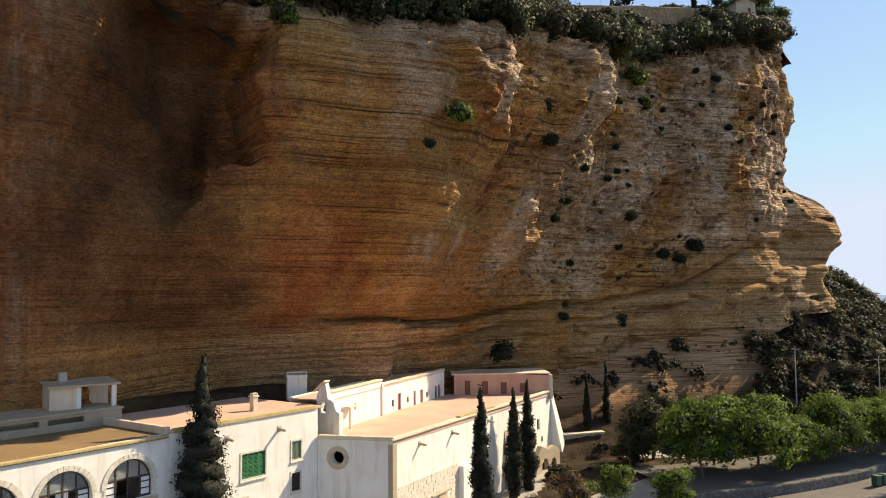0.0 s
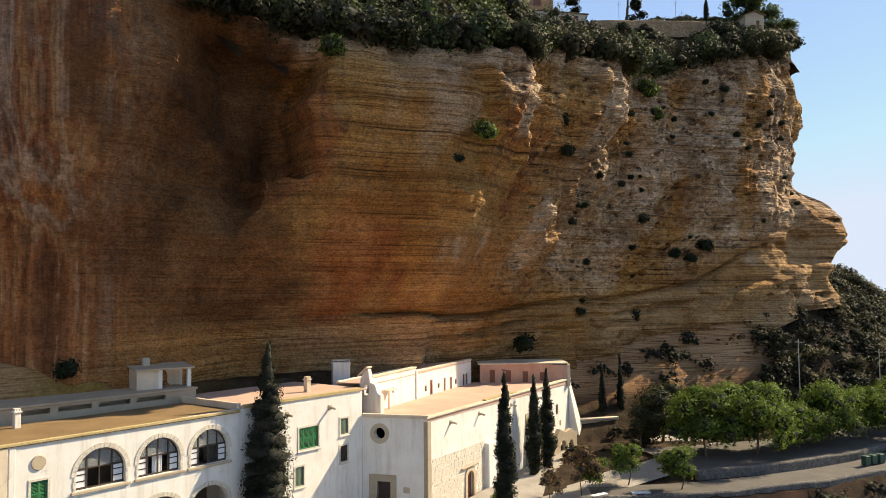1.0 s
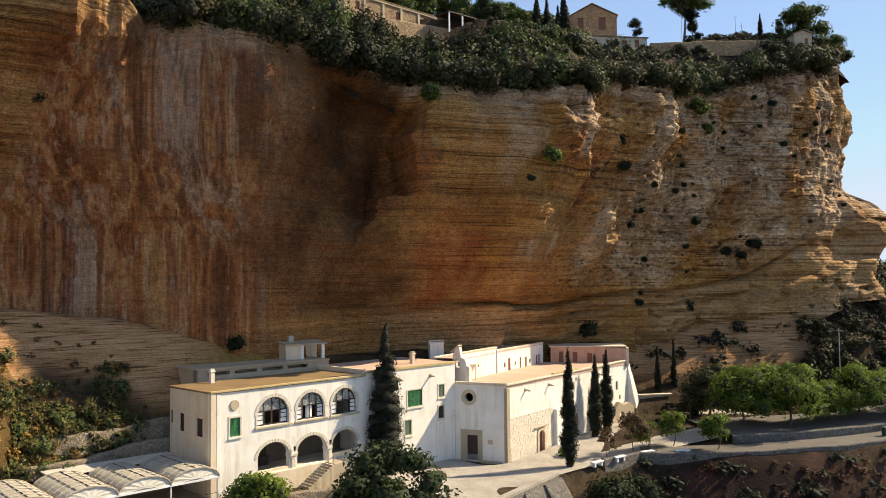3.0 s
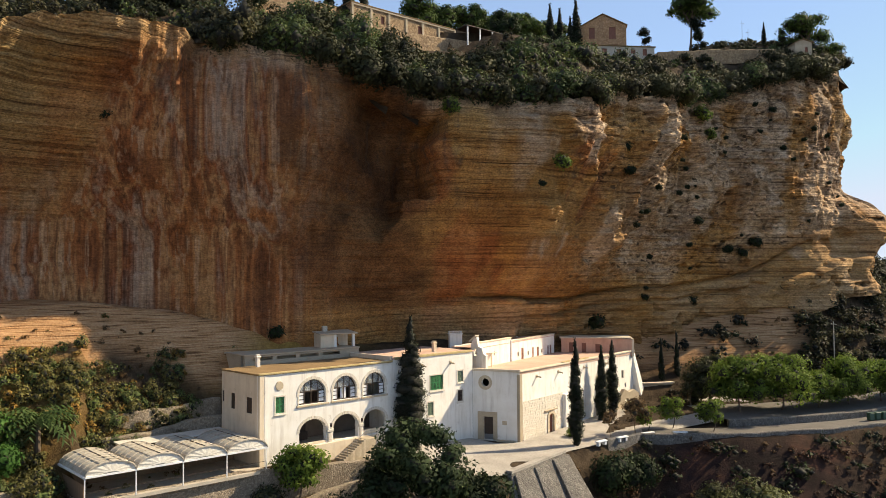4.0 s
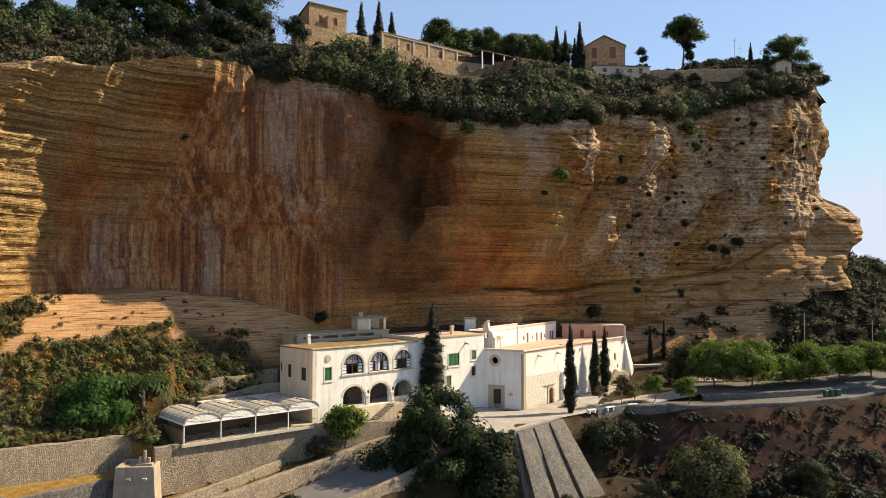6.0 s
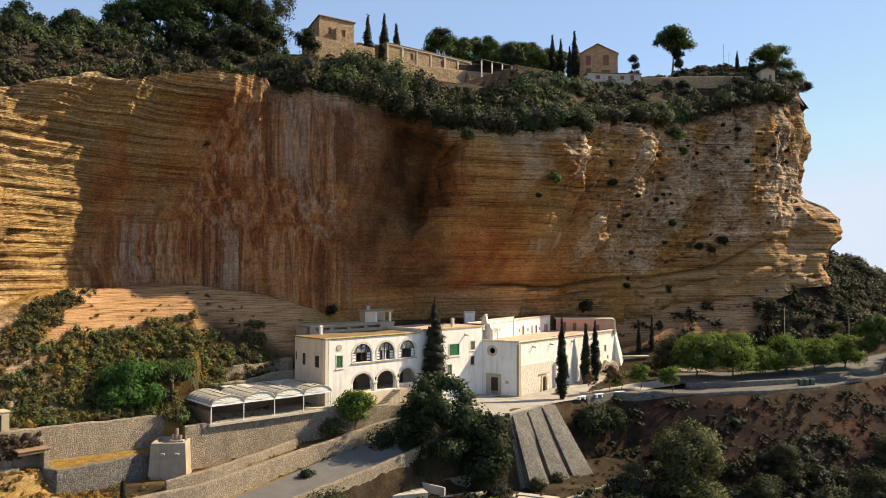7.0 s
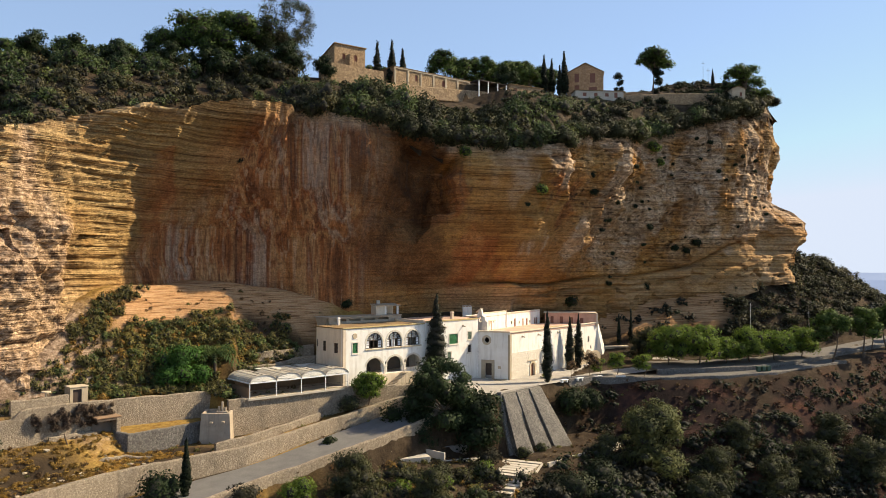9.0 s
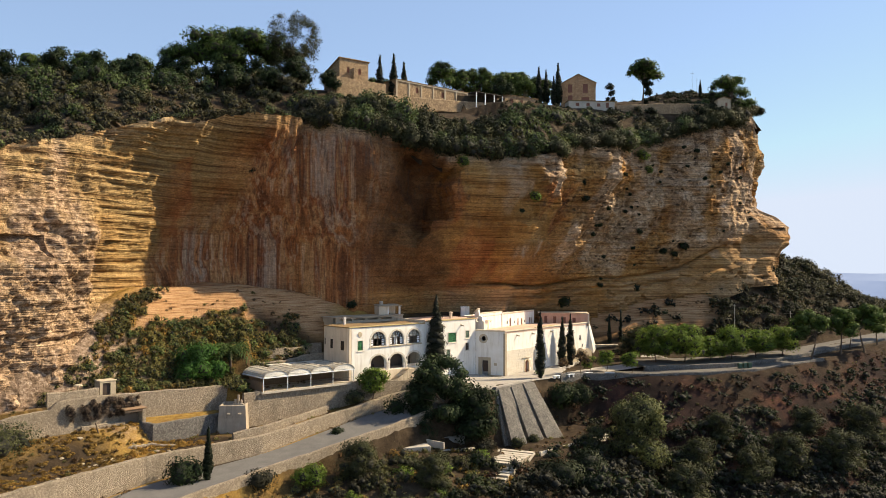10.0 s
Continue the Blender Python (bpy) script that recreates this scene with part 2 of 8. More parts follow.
RUBBLE = rubble_material("rubble_masonry", (0.25, 0.20, 0.145), (0.38, 0.315, 0.235), (0.15, 0.115, 0.082), 0.24)
RUBBLEGREY = rubble_material("grey_masonry", (0.11, 0.10, 0.09), (0.22, 0.205, 0.185), (0.08, 0.07, 0.06), 0.26)
WHITE = plaster_material("limewash_plaster", (0.72, 0.67, 0.585), (0.82, 0.785, 0.725), (0.44, 0.37, 0.29))
CREAM = plaster_material("cream_plaster", (0.60, 0.48, 0.34), (0.72, 0.61, 0.46), (0.42, 0.32, 0.22))
PINKISH = plaster_material("pinkish_render", (0.50, 0.26, 0.17), (0.62, 0.37, 0.26), (0.36, 0.21, 0.15))
STONE = plain("cut_stone", (0.44, 0.34, 0.22), (0.60, 0.50, 0.36), 1.2, 0.9, 0.5, 0.04, 14, spread=0.5)
PALESTONE = plain("whitewashed_stone", (0.60, 0.52, 0.41), (0.72, 0.66, 0.56), 1.2, 0.9, 0.6, 0.05, 7, spread=0.16)
TANSLAB = plain("tan_roof_screed", (0.36, 0.28, 0.19), (0.48, 0.39, 0.28), 0.6, 0.9, 0.4, 0.02, 10)
OLDSTONE = plain("rubble_stone", (0.30, 0.24, 0.17), (0.48, 0.40, 0.30), 0.8, 0.95, 0.8, 0.08, 6, spread=0.6)
HOUSESTONE = rubble_material("golden_masonry", (0.27, 0.18, 0.10), (0.48, 0.34, 0.20), (0.19, 0.125, 0.075), 0.34)
REDSTONE = rubble_material("reddish_gold_masonry", (0.42, 0.24, 0.12), (0.60, 0.38, 0.21), (0.28, 0.165, 0.10), 0.34)
ROOFTERRA = plain("ochre_roof_tiles", (0.12, 0.070, 0.028), (0.29, 0.185, 0.080), 0.3, 0.9, 0.5, 0.03, 10)
TERRACE = plain("pink_terrace_tiles", (0.47, 0.295, 0.215), (0.63, 0.43, 0.33), 0.3, 0.85, 0.3, 0.02, 9)
LICHEN = plain("lichen_coping", (0.36, 0.25, 0.07), (0.56, 0.44, 0.24), 1.4, 0.95, 0.6, 0.03, 9)
CONCRETE = plain("pale_concrete", (0.38, 0.325, 0.25), (0.52, 0.455, 0.37), 0.7, 0.9, 0.4, 0.02, 12)
PAVING = plain("pale_paving", (0.22, 0.195, 0.165), (0.42, 0.38, 0.33), 0.35, 0.9, 0.3, 0.02, 5)
DUSTROAD = plain("grey_dirt_road", (0.070, 0.060, 0.050), (0.130, 0.115, 0.097), 0.5, 0.9, 0.4, 0.03, 7)
ASPHALT = plain("worn_asphalt", (0.10, 0.095, 0.09), (0.16, 0.15, 0.14), 0.5, 0.9, 0.4, 0.02, 14)
DARKWOOD = plain("dark_stained_wood", (0.030, 0.018, 0.012), (0.060, 0.036, 0.024), 2.0, 0.6, 0.3, 0.01, 20)
REDWOOD = plain("red_brown_door_wood", (0.16, 0.055, 0.030), (0.24, 0.09, 0.05), 2.0, 0.6, 0.3, 0.01, 20)
GREENPAINT = plain("green_shutter_paint", (0.030, 0.16, 0.055), (0.045, 0.23, 0.085), 2.0, 0.55, 0.2, 0.01, 18)
WHITEPAINT = plain("white_paint", (0.70, 0.69, 0.66), (0.82, 0.81, 0.79), 1.0, 0.6, 0.2, 0.01, 18)
VAULTCLOTH = plain("grimy_vault_sheet", (0.32, 0.285, 0.225), (0.52, 0.475, 0.39), 0.7, 0.6, 0.3, 0.02, 5, stretch=(1, 1, 0.4))
FABRIC = plain("white_canopy_cover", (0.52, 0.48, 0.40), (0.68, 0.64, 0.56), 0.8, 0.5, 0.3, 0.02, 6)
REEDS = plain("brown_reed_screen", (0.17, 0.10, 0.055), (0.30, 0.19, 0.11), 1.0, 0.9, 0.5, 0.03, 14, stretch=(4, 4, 0.4))
METAL = plain("grey_metal", (0.25, 0.25, 0.25), (0.35, 0.35, 0.34), 2, 0.45, 0.2, 0.01, 20, metal=0.8)
# inner-wall plaster, darkened so its colour carries the shade of deep rooms
DARKROOM = plain("dim_room_plaster", (0.13, 0.10, 0.075), (0.19, 0.15, 0.115), 1.0, 0.9)
CURTAIN = plain("white_curtain", (0.70, 0.70, 0.70), (0.80, 0.80, 0.80), 2, 0.8, 0.2, 0.01, 10)
BARK = plain("bark", (0.07, 0.05, 0.035), (0.14, 0.10, 0.07), 3.0, 0.95, 0.8, 0.03, 12)
PLASTICGREEN = plain("dark_green_plastic", (0.02, 0.06, 0.04), (0.03, 0.08, 0.05), 2, 0.5)
BLUEPLASTIC = plain("blue_plastic", (0.03, 0.20, 0.36), (0.05, 0.28, 0.45), 2, 0.4)
# near-black filling of crowns and bushes: the shade between leaves as a colour
INNERSHADE = plain("dark_inner_shade", (0.010, 0.010, 0.006), (0.022, 0.020, 0.012), 1.5, 0.9, 0.5, 0.05, 9)
L_GOLD = leaf_mat("golden_dry_grass", (0.13, 0.075, 0.02), (0.27, 0.165, 0.045), (0.45, 0.31, 0.11), 0.3)
L_CYPRESS = leaf_mat("cypress_foliage", (0.005, 0.008, 0.003), (0.010, 0.016, 0.006), (0.020, 0.029, 0.011), 0.08)
L_BRIGHT = leaf_mat("bright_leaves", (0.045, 0.080, 0.014), (0.125, 0.185, 0.032), (0.25, 0.31, 0.07), 0.4)
L_DARK = leaf_mat("dark_evergreen_leaves", (0.009, 0.017, 0.007), (0.021, 0.035, 0.013), (0.050, 0.066, 0.026), 0.2)
L_MAQUIS = leaf_mat("maquis_leaves", (0.034, 0.033, 0.017), (0.074, 0.069, 0.035), (0.135, 0.118, 0.062), 0.2)
L_REDDRY = leaf_mat("reddish_dry_scrub", (0.030, 0.014, 0.010), (0.065, 0.032, 0.020), (0.13, 0.07, 0.04), 0.15)
L_OLIVE = leaf_mat("grey_green_leaves", (0.026, 0.030, 0.013), (0.058, 0.062, 0.027), (0.11, 0.112, 0.055), 0.2)
L_SCRUB = leaf_mat("scrub_leaves", (0.012, 0.013, 0.008), (0.026, 0.025, 0.014), (0.050, 0.045, 0.025), 0.12)
L_SLOPE = leaf_mat("slope_leaves", (0.055, 0.058, 0.020), (0.135, 0.125, 0.045), (0.25, 0.21, 0.085), 0.25)
L_SLOPECACTUS = leaf_mat("pale_cactus_pads", (0.035, 0.055, 0.018), (0.095, 0.125, 0.042), (0.22, 0.24, 0.10), 0.2)
L_RIMDARK = leaf_mat("rim_dark_leaves", (0.016, 0.020, 0.010), (0.037, 0.042, 0.020), (0.075, 0.078, 0.040), 0.18)
L_RIMGREEN = leaf_mat("rim_green_leaves", (0.024, 0.040, 0.014), (0.058, 0.086, 0.032), (0.12, 0.15, 0.065), 0.22)
L_TWIG = leaf_mat("dead_brush", (0.035, 0.024, 0.018), (0.075, 0.054, 0.042), (0.14, 0.105, 0.08), 0.1)
L_PINE = leaf_mat("pine_needles", (0.024, 0.042, 0.012), (0.070, 0.110, 0.026), (0.15, 0.20, 0.05), 0.3)
L_DRY = leaf_mat("dry_brown_scrub", (0.06, 0.035, 0.02), (0.13, 0.08, 0.04), (0.24, 0.16, 0.08), 0.2)
L_CACTUS = leaf_mat("cactus_pads", (0.010, 0.015, 0.007), (0.022, 0.030, 0.013), (0.075, 0.088, 0.042), 0.1)
L_PALM = leaf_mat("palm_fronds", (0.03, 0.055, 0.015), (0.06, 0.10, 0.03), (0.12, 0.16, 0.06), 0.2)


def glass_material():
    m, n, l, p = nodes_of("window_glass")
    p.inputs["Base Color"].default_value = (0.75, 0.8, 0.82, 1)
    p.inputs["Roughness"].default_value = 0.05
    p.inputs["Transmission Weight"].default_value = 0.85
    return m


GLASS = glass_material()


# distance haze painted as a blue emission; the hills glow instead of taking sunlight
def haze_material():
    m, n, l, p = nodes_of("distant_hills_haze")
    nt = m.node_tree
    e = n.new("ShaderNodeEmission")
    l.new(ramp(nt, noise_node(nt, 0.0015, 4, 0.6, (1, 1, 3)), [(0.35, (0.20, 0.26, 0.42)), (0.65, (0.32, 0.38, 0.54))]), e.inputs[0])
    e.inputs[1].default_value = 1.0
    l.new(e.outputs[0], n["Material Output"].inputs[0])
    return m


HAZE = haze_material()

# ---- building blocks ----
def mesh_np(name, verts, faces, mat=None, attrs=None, smooth=False):
    me = bpy.data.meshes.new(name)
    me.from_pydata([tuple(v) for v in verts] if not isinstance(verts, np.ndarray) else verts.tolist(), [],
                   faces.tolist() if isinstance(faces, np.ndarray) else faces)
    if mat:
        me.materials.append(mat)
    for k, v in (attrs or {}).items():
        a = me.attributes.new(k, "FLOAT", "POINT")
        a.data.foreach_set("value", np.asarray(v, dtype=np.float32).ravel())
    if smooth:
        me.polygons.foreach_set("use_smooth", [True] * len(me.polygons))
    me.update()
    return me


def from_bm(name, bm, mat=None, smooth=False):
    bmesh.ops.recalc_face_normals(bm, faces=bm.faces[:])
    me = bpy.data.meshes.new(name)
    bm.to_mesh(me)
    bm.free()
    if mat:
        me.materials.append(mat)
    if smooth:
        for p in me.polygons:
            p.use_smooth = True
    return me


def thing(name, loc, label, category, group="", rz=0, kind=""):
    ob = new(name)
    ob.empty_display_size = 0.5
    ob.matrix_basis = pose(*loc, 0, 0, rz)
    return tagged(ob, label, category, group, kind)


def part(name, data, material=None, parent=None, label="", m=None):
    """One mesh object; m is its pose in the world."""
    if isinstance(data, bmesh.types.BMesh):
        data = from_bm(name, data, material)
    elif material and not data.materials:
        data.materials.append(material)
    ob = new(name, data)
    m = m or Matrix()
    if parent:
        ob.parent = parent
        up = Matrix()
        chain = []
        q = parent
        while q:
            chain.append(q.matrix_basis.copy())
            q = q.parent
        for c in reversed(chain):
            up = up @ c
        ob.matrix_basis = up.inverted() @ m
    else:
        ob.matrix_basis = m
    if label:
        ob["label"] = label
    return ob


def single(name, data, material, label, category, group="", kind="", m=None):
    return tagged(part(name, data, material, None, "", m), label, category, group, kind)


def add_box(bm, x0, x1, y0, y1, z0, z1, m=None, bevel=0.0):
    r = bmesh.ops.create_cube(bm, size=1.0)
    vs = r["verts"]
    for v in vs:
        v.co = Vector((x0 + (v.co.x + .5) * (x1 - x0), y0 + (v.co.y + .5) * (y1 - y0), z0 + (v.co.z + .5) * (z1 - z0)))
    if bevel:
        es = list({e for v in vs for e in v.link_edges})
        r2 = bmesh.ops.bevel(bm, geom=es, offset=bevel, segments=1, affect="EDGES")
        vs = list({v for f in r2["faces"] for v in f.verts} | {v for v in vs if v.is_valid})
    if m:
        bmesh.ops.transform(bm, matrix=m, verts=vs)
    return vs


def box(x0, x1, y0, y1, z0, z1, bevel=0.0):
    bm = bmesh.new()
    add_box(bm, x0, x1, y0, y1, z0, z1, None, bevel)
    return bm


def add_tube(bm, p, q, r0, r1, seg=7):
    p, q = Vector(p), Vector(q)
    d = q - p
    m = Matrix.Translation((p + q) / 2) @ d.to_track_quat("Z", "Y").to_matrix().to_4x4()
    bmesh.ops.create_cone(bm, cap_ends=True, segments=seg, radius1=r0, radius2=r1, depth=d.length, matrix=m)


def tube(p, q, r0, r1=None, seg=8):
    bm = bmesh.new()
    add_tube(bm, p, q, r0, r1 if r1 is not None else r0, seg)
    return bm


def heading(p0, p1):
    return math.degrees(math.atan2(p1[1] - p0[1], p1[0] - p0[0]))


def length(p0, p1):
    return math.hypot(p1[0] - p0[0], p1[1] - p0[1])


def rect(s0, s1, z0, z1):
    return [(s0, z0), (s1, z0), (s1, z1), (s0, z1)]


def arch(s0, s1, z0, spring, top, n=14):
    c, r = (s0 + s1) / 2, (s1 - s0) / 2
    pts = [(s0, z0), (s1, z0)]
    for i in range(n + 1):
        a = math.pi * i / n
        pts.append((c + r * math.cos(a), spring + (top - spring) * math.sin(a)))
    return pts


def circle(s, z, r, n=20):
    return [(s + r * math.cos(2 * math.pi * i / n), z + r * math.sin(2 * math.pi * i / n)) for i in range(n)]


def panel(outer, holes, thick, y0=0.0):
    """A wall in its own plane: x along, z up, thickness towards +y, with openings right through."""
    bm = bmesh.new()
    edges = []
    for loop in [outer] + list(holes):
        vs = [bm.verts.new((x, y0, z)) for x, z in loop]
        edges += [bm.edges.new((vs[i], vs[(i + 1) % len(vs)])) for i in range(len(vs))]
    bmesh.ops.triangle_fill(bm, use_beauty=True, use_dissolve=False, edges=edges)
    r = bmesh.ops.extrude_face_region(bm, geom=bm.faces[:])
    bmesh.ops.translate(bm, vec=(0, thick, 0), verts=[v for v in r["geom"] if isinstance(v, bmesh.types.BMVert)])
    return bm


def frame_at(p0, p1, z=0.0):
    """x along p0 to p1, y into the building, z up."""
    return pose(p0[0], p0[1], z, 0, 0, heading(p0, p1))


def voussoirs(s0, s1, spring, top, w, n, proud=0.05, y1=0.25):
    """The stones of an arch's surround, as one list of bmeshes."""
    c, r, h = (s0 + s1) / 2, (s1 - s0) / 2, top - spring
    out = []
    for i in range(n):
        bm = bmesh.new()
        a0, a1 = math.pi * (i + 0.06) / n, math.pi * (i + 0.94) / n
        q = []
        for a, e in ((a0, 0), (a1, 0), (a1, w), (a0, w)):
            q.append((c + (r + e) * math.cos(a), spring + (h + e) * math.sin(a)))
        lo = [bm.verts.new((x, -proud, z)) for x, z in q]
        hi = [bm.verts.new((x, y1, z)) for x, z in q]
        bm.faces.new(lo)
        bm.faces.new(hi[::-1])
        for k in range(4):
            bm.faces.new((lo[k], lo[(k + 1) % 4], hi[(k + 1) % 4], hi[k]))
        out.append(bm)
    return out


# ---- smooth random fields ----
class Field:
    """Value noise in numpy, so that large sheets build quickly."""

    def __init__(self, seed):
        self.t = np.random.RandomState(seed).rand(64, 64, 64).astype(np.float64)

    def at(self, x, y, z=0.0):
        x, y, z = np.broadcast_arrays(np.asarray(x, float), np.asarray(y, float), np.asarray(z, float))
        i, j, k = np.floor(x).astype(int), np.floor(y).astype(int), np.floor(z).astype(int)
        f, g, h = x - i, y - j, z - k
        f, g, h = (v * v * (3 - 2 * v) for v in (f, g, h))
        t, w = self.t, lambda a: a & 63
        out = 0
        for di, wi in ((0, 1 - f), (1, f)):
            for dj, wj in ((0, 1 - g), (1, g)):
                for dk, wk in ((0, 1 - h), (1, h)):
                    out = out + wi * wj * wk * t[w(i + di), w(j + dj), w(k + dk)]
        return out * 2 - 1

    def fbm(self, x, y, z=0.0, octaves=4, gain=0.5):
        x, y, z = np.asarray(x, float), np.asarray(y, float), np.asarray(z, float)
        out, a, f = 0, 1.0, 1.0
        for o in range(octaves):
            out = out + a * self.at(x * f + 13.7 * o, y * f + 7.1 * o, z * f + 3.3 * o)
            a, f = a * gain, f * 2.03
        return out


NOISE = Field(5)


def smoothstep(a, b, x):
    t = np.clip((np.asarray(x, float) - a) / (b - a), 0, 1)
    return t * t * (3 - 2 * t)


def spline(pts, n):
    """Points on a Catmull-Rom curve; returns them and the index parameter of each."""
    p = np.asarray(pts, float)
    k = np.linspace(0, len(p) - 1, n)
    i = np.clip(np.floor(k).astype(int), 0, len(p) - 2)
    f = (k - i)[:, None]
    a, b, c, d = p[np.maximum(i - 1, 0)], p[i], p[i + 1], p[np.minimum(i + 2, len(p) - 1)]
    return 0.5 * (2 * b + (c - a) * f + (2 * a - 5 * b + 4 * c - d) * f ** 2 + (3 * b - a - 3 * c + d) * f ** 3), k


class Line:
    """A contour line with heights: signed distance (uphill is positive) and height beside any place."""

    def __init__(self, pts, n=500):
        q, k = spline(pts, n)
        self.xy, self.z, self.k = q[:, :2], q[:, 2], k
        d = np.gradient(self.xy, axis=0)
        d /= np.linalg.norm(d, axis=1)[:, None]
        self.left = np.stack([-d[:, 1], d[:, 0]], 1)

    def near(self, x, y):
        x, y = np.ravel(x), np.ravel(y)
        best = np.empty(len(x), int)
        for s in range(0, len(x), 4000):
            dx = x[s:s + 4000, None] - self.xy[None, :, 0]
            dy = y[s:s + 4000, None] - self.xy[None, :, 1]
            best[s:s + 4000] = np.argmin(dx * dx + dy * dy, 1)
        rel = np.stack([x, y], 1) - self.xy[best]
        side = np.sign((rel * self.left[best]).sum(1))
        return side * np.hypot(rel[:, 0], rel[:, 1]), self.z[best], self.k[best]


# ---- foliage ----
def ico():
    g = (1 + 5 ** 0.5) / 2
    v = np.array([(-1, g, 0), (1, g, 0), (-1, -g, 0), (1, -g, 0), (0, -1, g), (0, 1, g), (0, -1, -g), (0, 1, -g), (g, 0, -1), (g, 0, 1), (-g, 0, -1), (-g, 0, 1)])
    f = np.array([(0, 11, 5), (0, 5, 1), (0, 1, 7), (0, 7, 10), (0, 10, 11), (1, 5, 9), (5, 11, 4), (11, 10, 2), (10, 7, 6), (7, 1, 8),
                  (3, 9, 4), (3, 4, 2), (3, 2, 6), (3, 6, 8), (3, 8, 9), (4, 9, 5), (2, 4, 11), (6, 2, 10), (8, 6, 7), (9, 8, 1)])
    return v / np.linalg.norm(v[0]), f


ICO_V, ICO_F = ico()
OCT_V = np.array([(1, 0, 0), (-1, 0, 0), (0, 1, 0), (0, -1, 0), (0, 0, 1), (0, 0, -1)], float)
OCT_F = np.array([(0, 2, 4), (2, 1, 4), (1, 3, 4), (3, 0, 4), (2, 0, 5), (1, 2, 5), (3, 1, 5), (0, 3, 5)])


def leaf_cloud(name, lobes, count, size, mat, seed=0, up=0.2, shell=0.55, aspect=1.0, core=0.0):
    """Small leaf tips over lobes (x, y, z, rx, ry, rz), thick near the skin of each lobe, round a dark core that paints
    in the inner shade.
    """
    rs = np.random.RandomState(seed)
    lob = np.asarray(lobes, float)
    count, size = int(count * 1.35), size * 0.85
    w = lob[:, 3] * lob[:, 4] + lob[:, 4] * lob[:, 5]
    pick = rs.choice(len(lob), count, p=w / w.sum())
    d = rs.normal(size=(count, 3))
    d[:, 2] += 0.25
    d /= np.linalg.norm(d, axis=1)[:, None]
    r = shell + (1.32 - shell) * rs.rand(count) ** 0.9
    pos = lob[pick, :3] + d * r[:, None] * lob[pick, 3:6]
    nrm = d + rs.normal(size=(count, 3)) * 0.5 + np.array([0, 0, up])
    nrm /= np.linalg.norm(nrm, axis=1)[:, None]
    t = np.cross(nrm, rs.normal(size=(count, 3)))
    t /= np.linalg.norm(t, axis=1)[:, None]
    b = np.cross(nrm, t)
    s = (size * (0.5 + 1.0 * rs.rand(count)))[:, None]
    k = rs.uniform(0.35, 0.95, (count, 2))
    v = np.stack([pos + t * s, pos - t * s * 0.55 + b * s * k[:, :1] * aspect, pos - t * s * 0.55 - b * s * k[:, 1:] * aspect], 1).reshape(-1, 3)
    n = np.repeat(0.75 * d + 0.35 * nrm + np.array([0, 0, 0.1]), 3, 0)
    f = np.arange(count * 3).reshape(-1, 3)
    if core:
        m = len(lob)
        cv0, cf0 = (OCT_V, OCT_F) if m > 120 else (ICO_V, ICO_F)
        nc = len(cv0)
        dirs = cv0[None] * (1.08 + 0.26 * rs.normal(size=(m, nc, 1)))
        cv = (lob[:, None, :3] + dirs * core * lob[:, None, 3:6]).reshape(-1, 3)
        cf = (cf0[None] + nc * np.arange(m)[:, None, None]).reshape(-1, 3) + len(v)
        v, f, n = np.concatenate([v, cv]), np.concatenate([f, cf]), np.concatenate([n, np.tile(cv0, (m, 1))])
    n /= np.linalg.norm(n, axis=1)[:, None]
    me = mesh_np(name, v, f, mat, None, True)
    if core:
        me.materials.append(INNERSHADE)
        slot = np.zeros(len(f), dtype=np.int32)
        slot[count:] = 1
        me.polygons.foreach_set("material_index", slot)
    me.normals_split_custom_set_from_vertices(n.tolist())
    return me


def lobes_for(rs, n, spread, base, top, lobe):
    """Uneven lobes of a crown between two heights."""
    out = []
    for i in range(n):
        a, h = rs.rand() * 2 * math.pi, rs.rand()
        w = spread * math.sqrt(max(0.08, 1 - (1.7 * (h - 0.42)) ** 2)) * math.sqrt(rs.rand())
        s = lobe * (0.65 + 0.7 * rs.rand())
        out.append((w * math.cos(a), w * math.sin(a), base + (top - base) * h, s, s, s * (0.65 + 0.3 * rs.rand())))
    return out


def trunk_mesh(rs, h, r, ends, lean=0.0):
    """A tapered trunk in bent pieces with limbs towards the given ends."""
    bm = bmesh.new()
    p = Vector((0, 0, -0.4))
    pts = [p]
    for i in range(3):
        p = p + Vector((rs.normal() * 0.12 + lean * 0.3, rs.normal() * 0.12, (h + 0.4) / 3))
        pts.append(p)
    for i in range(3):
        add_tube(bm, pts[i], pts[i + 1], r * (1 - 0.22 * i), r * (1 - 0.22 * (i + 1)), 7)
    for e in ends:
        e = Vector(e)
        mid = pts[-1].lerp(e, 0.5) + Vector((rs.normal() * 0.15, rs.normal() * 0.15, 0.1))
        add_tube(bm, pts[-1], mid, r * 0.34, r * 0.2, 5)
        add_tube(bm, mid, e, r * 0.2, r * 0.06, 5)
    return bm


